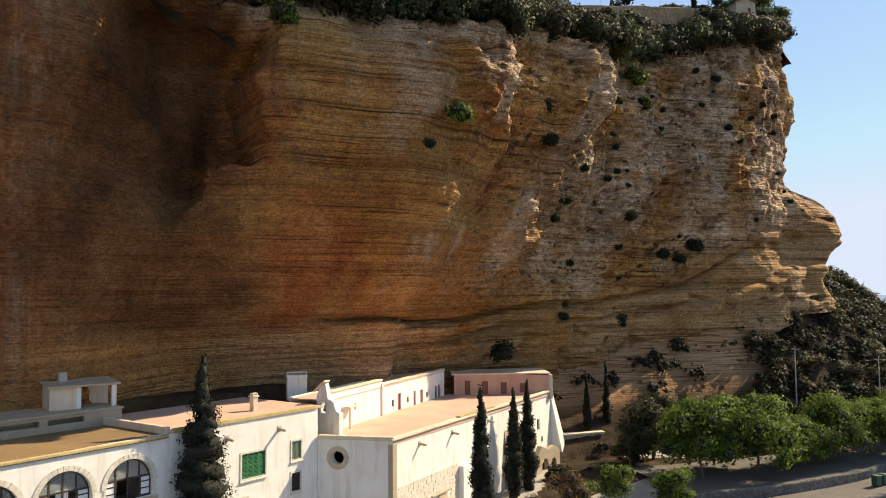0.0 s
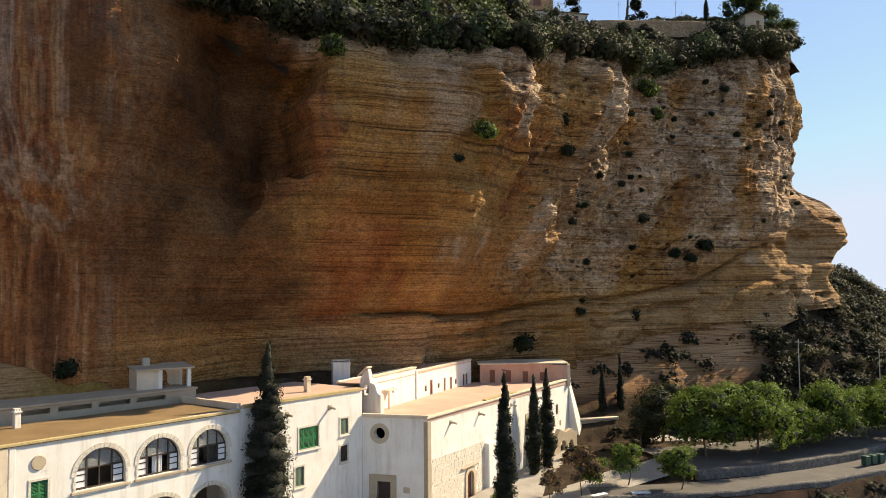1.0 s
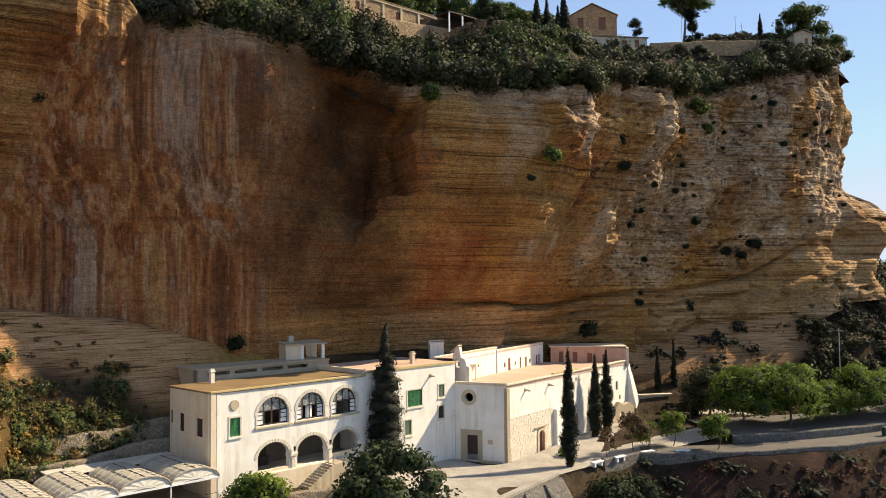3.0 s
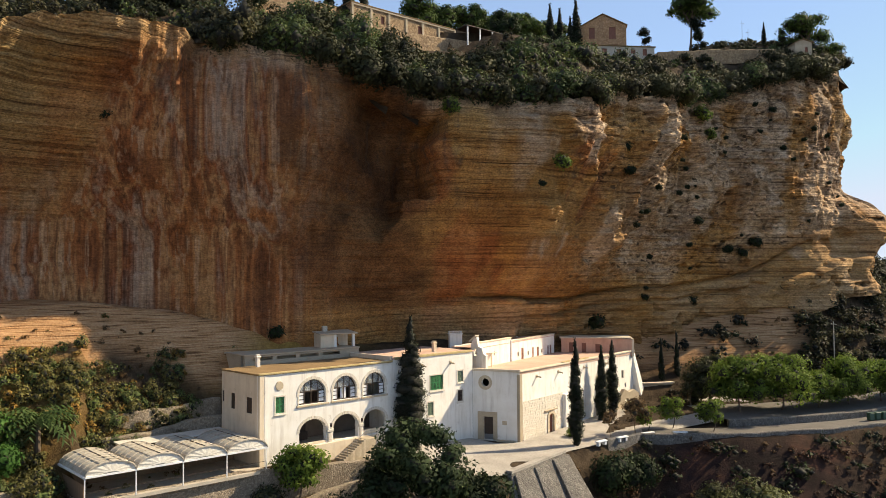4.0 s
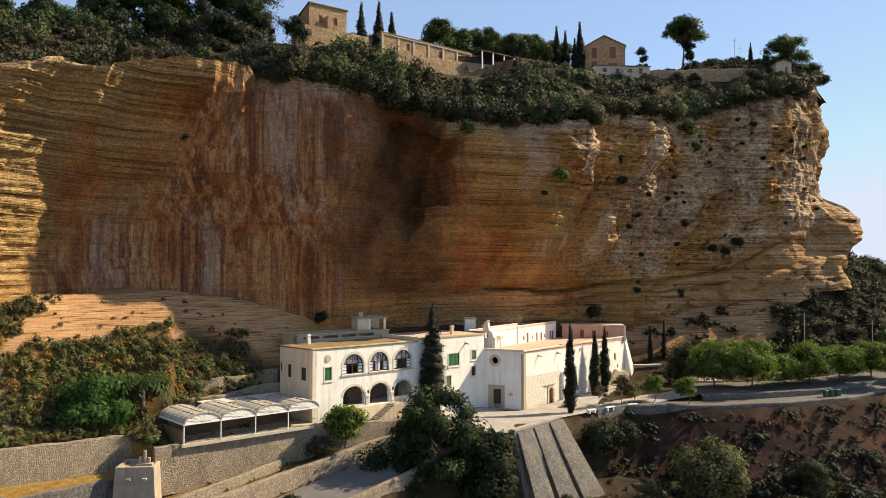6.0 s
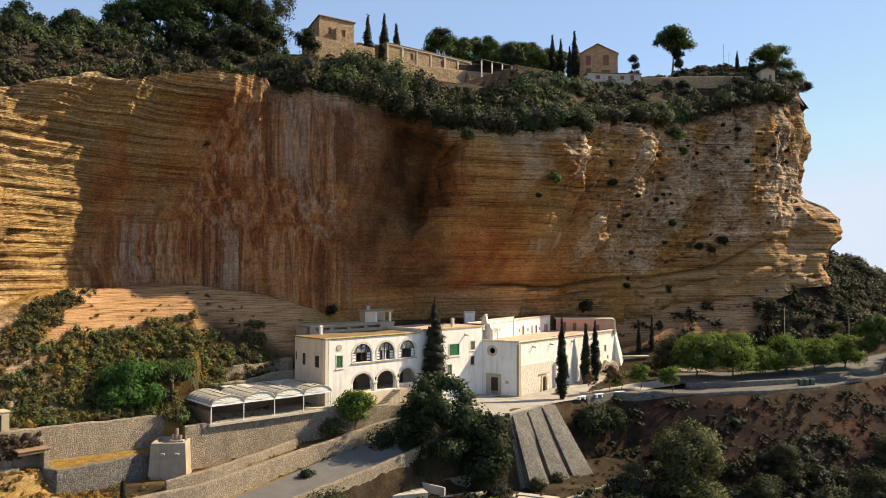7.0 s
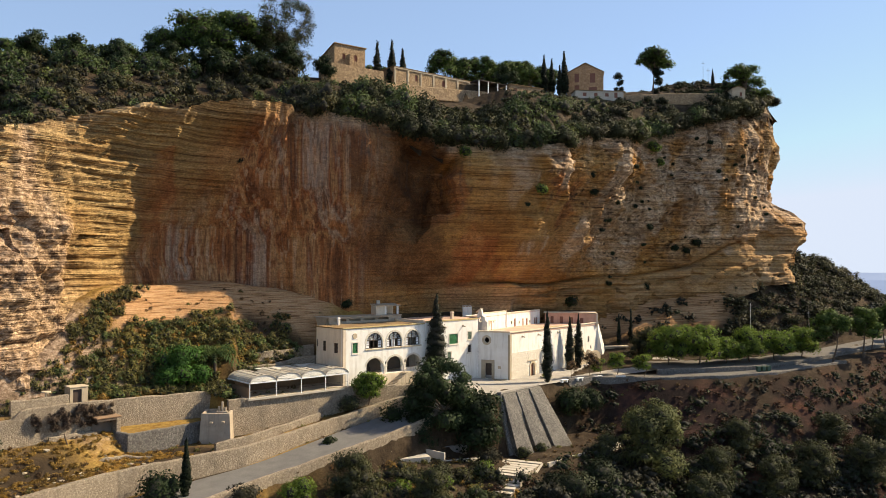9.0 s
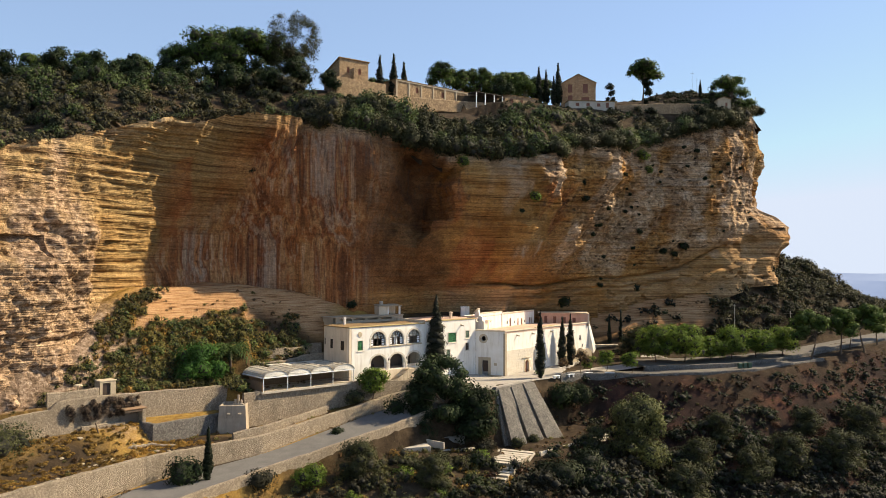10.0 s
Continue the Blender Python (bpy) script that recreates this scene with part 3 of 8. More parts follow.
def tree(name, seed, h, spread, base, lobe, nlobes, count, leaf, mat, label, category, group="", r=0.18, limbs=6, shell=0.55, kind="", core=0.5):
    """A tree at the origin: trunk with limbs, and a crown of leaf clumps."""
    rs = np.random.RandomState(seed)
    ob = thing(name, (0, 0, 0), label, category, group, 0, kind)
    lobs = lobes_for(rs, nlobes, spread, base + lobe * 0.5, h - lobe * 0.6, lobe)
    order = sorted(lobs, key=lambda q: -math.hypot(q[0], q[1]))
    part("trunk", trunk_mesh(rs, base + 0.25 * (h - base), r, [q[:3] for q in order[:limbs]]), BARK, ob)
    part("crown", leaf_cloud("crown", lobs, count, leaf, mat, seed + 1, shell=shell, core=core), mat, ob)
    return ob


def cypress(seed, h, w, label, count=9000, leaf=0.15):
    rs = np.random.RandomState(seed)
    ob = thing("cypress", (0, 0, 0), label, "cypress tree", "slender cypresses")
    part("trunk", tube((0, 0, -0.5), (0, 0, h * 0.5), 0.22, 0.08), BARK, ob)
    lobs = []
    for i in range(60):
        f = (i + 0.5) / 60
        prof = w * (min(1, 0.45 + f * 2.2) * (1 - f ** 1.7) ** 0.75 + 0.05)
        a = rs.rand() * 6.283
        e = prof * 0.30
        lobs.append((e * math.cos(a), e * math.sin(a), 0.3 + (h - 1.0) * f, prof * rs.uniform(0.55, 0.72), prof * rs.uniform(0.55, 0.72), h * 0.045))
    lobs.append((0, 0, h - 0.7, 0.2, 0.2, 0.8))
    part("crown", leaf_cloud("crown", lobs, count, leaf, L_CYPRESS, seed + 1, up=0.0, shell=0.7, aspect=0.7, core=0.85), L_CYPRESS, ob)
    return ob


def bush(seed, r, mat, label, count=500, leaf=0.22, squash=0.8, name="shrub", category="shrub", group=""):
    rs = np.random.RandomState(seed)
    lobs = []
    for i in range(9):
        a, w = rs.rand() * 6.283, r * 0.55 * math.sqrt(rs.rand())
        s = r * (0.4 + 0.25 * rs.rand())
        lobs.append((w * math.cos(a), w * math.sin(a), r * squash * (0.25 + 0.6 * rs.rand()), s, s, s * squash))
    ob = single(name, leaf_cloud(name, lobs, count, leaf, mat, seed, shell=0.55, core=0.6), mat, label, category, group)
    return ob


def scatter_bushes(name, places, mat, seed, per=180, leaf=0.26, core=0.58, n=9):
    """Thick growth nobody could count, as one mesh. places: x, y, z, radius, squash."""
    rs = np.random.RandomState(seed)
    lobs = []
    for x, y, z, r, q in places:
        ex, ey = rs.uniform(0.75, 1.25), rs.uniform(0.75, 1.25)
        for i in range(n):
            a, e = rs.rand() * 6.283, math.asin(rs.uniform(-0.1, 1.0))
            w, s = r * rs.uniform(0.45, 0.78), r * rs.uniform(0.26, 0.44)
            lobs.append((x + ex * w * math.cos(a) * math.cos(e), y + ey * w * math.sin(a) * math.cos(e), z + r * q * 0.25 + w * q * math.sin(e), s * ex, s * ey, s * q))
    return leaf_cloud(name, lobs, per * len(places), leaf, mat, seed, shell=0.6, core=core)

# ---- the cliff ----
# plan of the face at mid height, from the near end round the point, with the heights of foot and lip
FACE = [(-92, -60), (-80, -25), (-72, -2), (-68, 11), (-65.5, 20), (-62, 32), (-54, 44.5), (-42, 52.5), (-29, 57.5), (-15.5, 65),
        (1.6, 73.7), (8.2, 83.5), (16.2, 94.8), (25, 107.5), (36, 116.8), (46, 121.6), (54, 127.6), (60.8, 133.4), (63, 146), (57, 168), (40, 195)]
FOOT_Z = [2, 4, 6, 10, 16.5, 19.5, 19.5, 17.5, 14.5, 13.5, 13, 13, 13, 13, 16.5, 21.3, 24, 24.8, 24.5, 22, 15]
LIP_Z = [31, 35, 39, 42.5, 45.5, 49.2, 51.0, 51.9, 50.0, 46.7, 47.0, 50.6, 51.9, 54.2, 58.3, 61.3, 63.2, 64.8, 65, 62, 58]
AMP_K, AMP_H = [0, 3, 5, 7, 9, 11, 15, 20], [4, 6, 12, 15, 17, 19, 15, 13]
BEDS = np.random.RandomState(8).rand(400) - 0.5


def curve_of(vals, k):
    return np.interp(k, np.arange(len(vals)), vals)


# how far the near half stands out: rows along the face, columns by height
NEAR_H = [-0.2, 0.0, 0.15, 0.3, 0.45, 0.6, 0.75, 0.88, 1.0]
NEAR_K = [0, 2.5, 3.2, 4.0, 4.7, 5.4, 6.1, 6.74, 6.86, 7.6, 8.0, 8.6]
NEAR_O = [(3, 2, 2, 2, 1, 0, 1, 1, 0), (6, 5, 5, 6.5, 6, 3, 2, 2, 1), (5, 3.5, 3.8, 3.5, 2.5, 2, 1.5, 2.3, 1), (0, -1, -2, -1, -0.3, 0.4, 1.2, 2.2, 1.2),
          (-2, -3, -3.5, -2, 0, 0.8, 2.0, 4.0, 6.4), (-3.5, -4.5, -6, -5.6, -3.5, -1.0, 2.0, 6.2, 9.8), (-3.5, -4.5, -5.5, -5.2, -2.8, 0.4, 3.0, 7.0, 10.2), (-1.5, -2.5, -3, -2, 0, 1.4, 2.8, 5.0, 6.6),
          (-1, -1.5, -2, -1.5, 0.4, 2.2, 2.6, 1.8, 0.8), (-1, -2, -2.5, -1.5, 1, 3, 3.4, 2.6, 1.4), (-2.5, -4, -4.5, -3.5, -0.6, 1.8, 2.6, 2.2, 1), (-5, -7, -7, -5, -3, -1, 1, 1.4, 0.4)]


def near_offset(k, h):
    """The table above, read smoothly along the face and by height."""
    cols = np.array([np.interp(h, NEAR_H, r) for r in NEAR_O])
    i = np.clip(np.searchsorted(NEAR_K, k, "right") - 1, 0, len(NEAR_K) - 2)
    t = np.clip((k - np.take(NEAR_K, i)) / (np.take(NEAR_K, i + 1) - np.take(NEAR_K, i)), 0, 1)
    t = t * t * (3 - 2 * t)
    lo, hi = (np.take_along_axis(cols, (i + j)[None], 0)[0] for j in (0, 1))
    return lo * (1 - t) + hi * t


def face_offset(k, h):
    """How far the face stands out from its plan line, by place along it and height (0 foot, 1 lip)."""
    k, h = np.broadcast_arrays(np.asarray(k, float), np.asarray(h, float))
    o = np.interp(h, [-0.2, 0.0, 0.10, 0.22, 0.42, 0.6, 0.8, 0.93, 1.0], [1.0, 0.0, -1.0, -0.8, 0.0, 0.4, 0.9, 0.7, -0.2])
    # the whole middle leans out far over the hermitage
    lean = np.interp(k, [8, 8.6, 9, 9.7, 11, 12, 13, 14, 15, 17, 20], [8, 13, 14, 16, 18, 15, 7.5, 3, 2, 2, 2])
    o = o - lean * np.clip((0.85 - h) / 0.85, 0, 1.05) ** 1.3
    # the pale bench below the long crack
    o = o + 1.2 * smoothstep(9.5, 12, k) * smoothstep(0.16, 0.10, h)
    far_half = smoothstep(8.0, 8.6, k)
    o = o * far_half + near_offset(k, h) * (1 - far_half)
    # alcove with its upright edge
    edge = 8.97 - 0.22 * smoothstep(0.60, 0.56, h) - 0.15 * smoothstep(0.50, 0.36, h) + 0.04 * np.sin(h * 22)
    alc = smoothstep(7.8, 8.75, k) * smoothstep(edge + 0.02, edge - 0.02, k) * smoothstep(0.36, 0.56, h) * smoothstep(0.99, 0.84, h)
    o = o - (5.8 + 3.2 * smoothstep(8.0, 8.7, k) * smoothstep(0.45, 0.75, h)) * alc
    # the rib beside it, and its lip
    o = o + 1.6 * smoothstep(8.9, 9.1, k) * smoothstep(10.2, 9.6, k) * smoothstep(0.30, 0.6, h)
    # broken buttress with hollows to each side
    kb = 10.35 + 0.9 * (0.8 - h)
    o = o + 1.9 * np.exp(-((k - kb) / 0.2) ** 2) * smoothstep(0.50, 0.72, h) - 1.6 * np.exp(-((k - kb - 0.5) / 0.28) ** 2) * smoothstep(0.35, 0.7, h)
    o = o + 2.8 * np.exp(-((k - 12.1) / 0.42) ** 2) * smoothstep(0.45, 0.85, h) - 1.4 * np.exp(-((k - 12.8) / 0.15) ** 2) * smoothstep(0.4, 0.8, h)
    # the upper face at the point stands back
    o = o - 3.8 * smoothstep(15.2, 16.8, k) * smoothstep(0.26, 0.40, h)
    # sunlit ledge along the foot towards the point
    o = o + 2.2 * smoothstep(13.6, 14.6, k) * smoothstep(17.2, 16.4, k) * smoothstep(0.05, 0.025, h)
    # the nose at the far point
    o = o + 5.6 * smoothstep(16.3, 17.6, k) * np.exp(-((h - 0.18) / 0.115) ** 2) + 1.5 * smoothstep(14.5, 15.5, k) * smoothstep(0.5, 0.2, h)
    return o


def build_cliff():
    nu, nv = 1040, 172
    q, k = spline(FACE, nu)
    d = np.gradient(q, axis=0)
    ker = np.ones(117) / 117
    d = np.stack([np.convolve(np.pad(d[:, i], 58, "edge"), ker, "valid") for i in (0, 1)], 1)
    d /= np.linalg.norm(d, axis=1)[:, None]
    out = np.stack([d[:, 1], -d[:, 0]], 1)
    arc = np.concatenate([[0], np.cumsum(np.linalg.norm(np.diff(q, axis=0), axis=1))])
    # even steps along the face
    ku = np.interp(np.linspace(0, arc[-1], nu), arc, k)
    arc_e = np.linspace(0, arc[-1], nu)
    q = np.stack([np.interp(arc_e, arc, q[:, i]) for i in (0, 1)], 1)
    out = np.stack([np.interp(arc_e, arc, out[:, i]) for i in (0, 1)], 1)
    zf, zl = curve_of(FOOT_Z, ku), curve_of(LIP_Z, ku)
    zl = zl + 1.1 * NOISE.fbm(arc_e / 7.0, 3.3, 0, 4)
    h = np.linspace(-0.16, 1.0, nv)
    K, Hh = np.meshgrid(ku, h, indexing="ij")
    A = np.repeat(arc_e[:, None], nv, 1)
    Z = zf[:, None] + (zl - zf)[:, None] * Hh
    warp = 0.10 + 0.26 * smoothstep(9.4, 10.0, K) * smoothstep(12.6, 11.6, K) + 0.1 * smoothstep(11, 12, K)
    o = face_offset(K + warp * NOISE.fbm(A / 5.5, Z / 4.5, 33.0, 4), Hh + 0.02 * NOISE.fbm(A / 5, Z / 4, 37.0, 2))
    near_end = smoothstep(5.4, 4.4, K)
    smooth_wall = smoothstep(5.4, 6.3, K) * smoothstep(8.4, 7.8, K)
    # how broken the rock is: craggy towards the point and near the lip, smooth in the hollow and low in the middle
    crag = np.clip(smoothstep(9.6, 11.6, K + 1.6 * (Hh - 0.5)) * (0.45 + 0.55 * smoothstep(0.12, 0.40, Hh)) + 0.5 * smoothstep(0.86, 0.97, Hh) * smoothstep(6.8, 7.2, K) + 0.35 * smoothstep(0.70, 0.86, Hh) * smoothstep(3.4, 4.2, K) * smoothstep(7.0, 6.8, K), 0, 1) * (1 - 0.45 * smoothstep(14.3, 15.3, K))
    o = o + (0.8 + 0.8 * crag) * (1 - 0.45 * near_end) * (1 - 0.4 * smooth_wall) * NOISE.fbm(A / 15, Z / 13, 0.5, 3)
    o = o + (0.12 + 0.75 * crag) * NOISE.fbm(A / 4.2, Z / 5.0, 4.5, 4)
    # upright ribs and grooves of the craggy part
    o = o - 1.1 * crag * (np.abs(NOISE.fbm(A / 5.5, Z / 16, 27.0, 3)) - 0.3) * smoothstep(0.2, 0.5, Hh)
    # crumbling near end
    o = o + smoothstep(4.3, 3.4, K) * (1.5 * NOISE.fbm(A / 6, Z / 7, 51.0, 4) + 0.7 * smoothstep(0.8, 0.45, Hh) * NOISE.fbm(A / 1.8, Z / 1.6, 61.0, 3))
    # beds: each juts out a little by its own amount, and breaks off along its length
    rough = 0.42 + 0.35 * crag + 0.75 * near_end * smoothstep(3.3, 4.2, K) - 0.3 * smooth_wall
    wz = Z + 0.5 * NOISE.fbm(A / 22, Z / 12, 9.0, 2) - 0.03 * A * smoothstep(5.0, 8.0, K)
    for step, amp in ((2.3, 0.75), (0.8, 0.42)):
        b = wz / step
        i = np.floor(b).astype(int)
        f = smoothstep(0.0, 0.22, b - i)
        o = o + rough * amp * ((1 - f) * BEDS[i % 400] + f * BEDS[(i + 1) % 400]) * (0.8 + 0.9 * NOISE.at(A / 11 + i * 3.1, i * 0.37, 2.0) + 0.4 * NOISE.at(A / 2.6 + i * 1.7, i * 0.61, 7.0))
    # upright gullies in the stained wall and near the top
    o = o + (0.22 * smooth_wall + 0.25 * smoothstep(0.6, 0.9, Hh)) * NOISE.fbm(A / 1.6, Z / 26, 6.0, 3)
    # broken knobs of a metre or less
    o = o - 0.6 * crag * np.abs(NOISE.fbm(A / 2.4, Z / 1.6, 71.0, 3)) - 0.45 * near_end * np.abs(NOISE.fbm(A / 7, Z / 0.9, 75.0, 3)) + (0.05 + 0.2 * crag + 0.1 * near_end) * NOISE.fbm(A / 1.0, Z / 0.7, 81.0, 2)
    # square hollows among the beds at the near end
    cell = NOISE.at(np.floor(A / 6.5) * 1.37 + 0.4, np.floor(wz / 3.4) * 2.11 + 0.3, 3.5)
    o = o - 1.3 * (cell > 0.3) * smoothstep(4.8, 4.2, K) * smoothstep(0.25, 0.4, Hh)
    # pits
    pit = NOISE.at(A / 1.6, Z / 1.2, 17.0)
    o = o - 0.9 * smoothstep(0.5, 0.75, pit) * smoothstep(10.8, 12.2, K)
    # rugged outline of the point
    o = o + smoothstep(15.2, 16.2, K) * (0.6 * NOISE.fbm(A / 4, Z / 3.2, 23.0, 3) + 0.45 * (NOISE.at(0.3, wz / 1.9, 5.5) > 0.1) * NOISE.at(A / 5, wz / 1.9, 8.5))
    # dark notch in the edge of the hollow
    o = o - 2.2 * np.exp(-((K - 8.86) / 0.09) ** 2 - ((Hh - 0.66) / 0.13) ** 2)
    # the long crack above the bench
    crack_h = 0.155 + 0.02 * np.sin(K * 2.1)
    o = o - 1.6 * np.exp(-((Hh - crack_h) / 0.009) ** 2) * smoothstep(9.0, 10.0, K) * smoothstep(15.5, 14.5, K)
    o = o - 1.2 * np.exp(-((Hh - crack_h + 0.06) / 0.008) ** 2) * smoothstep(11.0, 12.0, K) * smoothstep(14.5, 13.5, K)
    X = q[:, 0:1] + out[:, 0:1] * o
    Y = q[:, 1:2] + out[:, 1:2] * o
    # a cap that runs back from the lip
    nb = 10
    back = np.linspace(0.6, 12.0, nb)[None, :]
    sm = [np.convolve(np.pad(c[:, -1], 25, "edge"), np.ones(51) / 51, "valid")[:, None] for c in (X, Y)]
    soft = np.clip(back / 2.5, 0, 1) * smoothstep(15.2, 14.2, ku)[:, None]
    bx = X[:, -1:] * (1 - soft) + sm[0] * soft - out[:, 0:1] * back
    by = Y[:, -1:] * (1 - soft) + sm[1] * soft - out[:, 1:2] * back
    bz = Z[:, -1:] + np.interp(ku, AMP_K, AMP_H)[:, None] * (1 - np.exp(-np.maximum(back - o[:, -1:] - 2, 0) / 14.0)) - 0.5 + 0.3 * NOISE.fbm(A[:, :1] / 4 + 0 * back, back / 4, 1.0, 2)
    X, Y, Z = np.hstack([X, bx]), np.hstack([Y, by]), np.hstack([Z, bz])
    n2 = nv + nb
    K2 = np.hstack([K, np.repeat(K[:, -1:], nb, 1)])
    H2 = np.hstack([Hh, np.ones((nu, nb))])
    A2 = np.repeat(arc_e[:, None], n2, 1)
    v = np.stack([X, Y, Z], 2).reshape(-1, 3)
    idx = np.arange(nu * n2).reshape(nu, n2)
    f = np.stack([idx[:-1, :-1], idx[1:, :-1], idx[1:, 1:], idx[:-1, 1:]], 2).reshape(-1, 4)
    # iron stain, weathered grey, pale bench and water-stained zones of the rock itself
    w1, w2 = NOISE.fbm(A2 / 9, Z / 12, 21, 4), NOISE.fbm(A2 / 5, Z / 9, 31, 4)
    red = np.clip(smoothstep(5.0, 5.8, K2 - 0.9 * (H2 - 0.3)) * smoothstep(8.6, 7.4, K2) * (0.75 + 0.6 * w1) * smoothstep(1.0, 0.80, H2)
                  + 0.8 * smoothstep(0.30, 0.7, w1 - 0.25 * (H2 > 0.8)) * smoothstep(12.5, 10.5, K2)
                  + 0.55 * smoothstep(0.10, 0.2, H2) * smoothstep(0.5, 0.3, H2) * smoothstep(9.0, 9.8, K2) * smoothstep(12.2, 10.8, K2) * (0.6 + 0.8 * w2), 0, 0.95)
    red = red * smoothstep(4.6, 5.4, K2)
    grey = np.clip(0.85 * smoothstep(0.0, 0.5, w2 + 1.5 * (H2 - 0.70)) * smoothstep(8.8, 10.2, K2) + 0.8 * smoothstep(10.8, 13, K2 + 0.8 * (H2 - 0.5)) * smoothstep(-0.7, 0.3, w2) * smoothstep(0.13, 0.26, H2)
                   + 0.6 * smoothstep(0.90, 0.98, H2) * smoothstep(6.5, 7.2, K2) + 0.25 * smoothstep(0.9, 1.0, H2), 0, 0.85)
    pale = np.clip(0.8 * smoothstep(0.17, 0.12, H2) * smoothstep(8, 10, K2) * (0.7 + 0.5 * w1) + 0.3 * smoothstep(4.8, 3.4, K2) * smoothstep(-0.2, 0.5, w2), 0, 0.85)
    stain = np.clip(smoothstep(0.40, 0.75, H2) * (0.15 + 0.6 * smoothstep(6.4, 7.0, K2)) + 0.35 * smoothstep(6.0, 6.6, K2) * smoothstep(8.2, 7.7, K2), 0, 0.8) * smoothstep(-0.3, 0.4, w1 + 0.1)
    # the smooth wall's left edge slopes up to the brow's corner
    curtain = np.clip(smoothstep(5.0, 5.7, K2 - 1.7 * (H2 - 0.25) + 0.2 * w1) * smoothstep(8.3, 7.6, K2 + 0.5 * (H2 < 0.5) * (0.5 - H2) + 0.25 * w2) * smoothstep(1.0, 0.92, H2) * (0.9 + 0.25 * w2), 0, 0.95)
    crumb = np.clip(smoothstep(4.3, 3.3, K2 + 0.5 * w1) * 0.8 * smoothstep(0.95, 0.55, H2 + 0.3 * w2) + 0.2 * smoothstep(13.5, 15, K2) * smoothstep(-0.1, 0.4, w1), 0, 0.85)
    sandy = np.clip(smoothstep(6.4, 5.0, K2 - 1.2 * (H2 - 0.4) + 0.3 * w1) * (0.8 + 0.3 * w2) + 0.55 * smoothstep(8.2, 9.0, K2) * smoothstep(13, 11, K2) * smoothstep(0.5, 0.2, H2) * smoothstep(-0.2, 0.4, w2), 0, 0.85)
    pitted = np.clip(smoothstep(9.8, 12.0, K2 + 1.5 * (H2 - 0.5) + 0.5 * w1) * smoothstep(0.14, 0.24, H2) + 0.5 * smoothstep(4.6, 3.6, K2), 0, 1)
    # weathered brown plus painted shade: the hollow, the wall below it and its notch
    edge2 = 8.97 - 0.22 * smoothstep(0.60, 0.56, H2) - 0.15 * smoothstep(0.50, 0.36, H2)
    patina_shade = 0.92 * np.clip(smoothstep(7.35, 8.2, K2 + 0.3 * w2) * smoothstep(edge2 + 0.05, edge2 - 0.05, K2 + 0.06 * w1) * smoothstep(0.30, 0.55, H2 + 0.15 * w1) * smoothstep(1.0, 0.9, H2 + 0.1 * w2), 0, 1)
    patina_shade = np.maximum(patina_shade, 0.85 * np.clip(smoothstep(7.3, 8.2, K2 + 0.3 * w2) * smoothstep(10.0, 8.7, K2 + 0.4 * w1) * smoothstep(0.04, 0.20, H2) * smoothstep(0.58, 0.42, H2 + 0.2 * w2), 0, 1))
    patina_shade = np.maximum(patina_shade, 0.9 * np.exp(-((K2 - 8.86) / 0.10) ** 2 - ((H2 - 0.64) / 0.16) ** 2))
    me = mesh_np("cliff", v, f, ROCK, {"patina_shade": patina_shade, "pitted": pitted, "crumb": crumb, "sandy": sandy, "red": red, "grey": grey, "pale": pale, "stain": stain, "curtain": curtain, "soil": np.hstack([np.zeros((nu, nv + 1)), np.ones((nu, nb - 1))])})
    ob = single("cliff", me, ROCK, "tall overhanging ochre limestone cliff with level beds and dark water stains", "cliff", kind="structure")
    return ob, q, ku, out


cliff, FQ, FK, FOUT = build_cliff()
LIP = Line([(x, y, z) for (x, y), z in zip(FACE, LIP_Z)], 700)


def face_point(k, h, stand=0.3):
    """A place on the cliff's face, a little in front of it, and the direction out of the face."""
    i = int(np.argmin(np.abs(FK - k)))
    z = curve_of(FOOT_Z, k) + (curve_of(LIP_Z, k) - curve_of(FOOT_Z, k)) * h
    o = float(face_offset(np.array([k]), np.array([h]))[0]) + stand
    return Vector((FQ[i][0] + FOUT[i][0] * o, FQ[i][1] + FOUT[i][1] * o, float(z))), Vector((FOUT[i][0], FOUT[i][1], 0))


# ---- the plateau above ----
def plateau_z(x, y):
    d, z, k = LIP.near(x, y)
    amp = np.interp(k, AMP_K, AMP_H)
    rise = amp * (1 - np.exp(-np.maximum(d - 2, 0) / 14.0)) + 0.02 * np.maximum(d - 30, 0)
    z = z + rise + 0.5 * NOISE.fbm(np.ravel(x) / 6, np.ravel(y) / 6, 3.0, 3) * smoothstep(0, 6, d)
    # the terraces below the stone houses keep the ground low in front of them
    px, py = np.ravel(np.asarray(x, float)) + 46, np.ravel(np.asarray(y, float)) - 72
    s, n = 0.726 * px + 0.687 * py, -0.687 * px + 0.726 * py
    roof = np.interp(s, [0, 27, 51, 72], [60.6, 61.8, 63.4, 66.0]) + 30 * smoothstep(0, 3, n) + 30 * smoothstep(66, 80, s) + 30 * smoothstep(2, -6, s)
    return np.minimum(z, roof), d, k


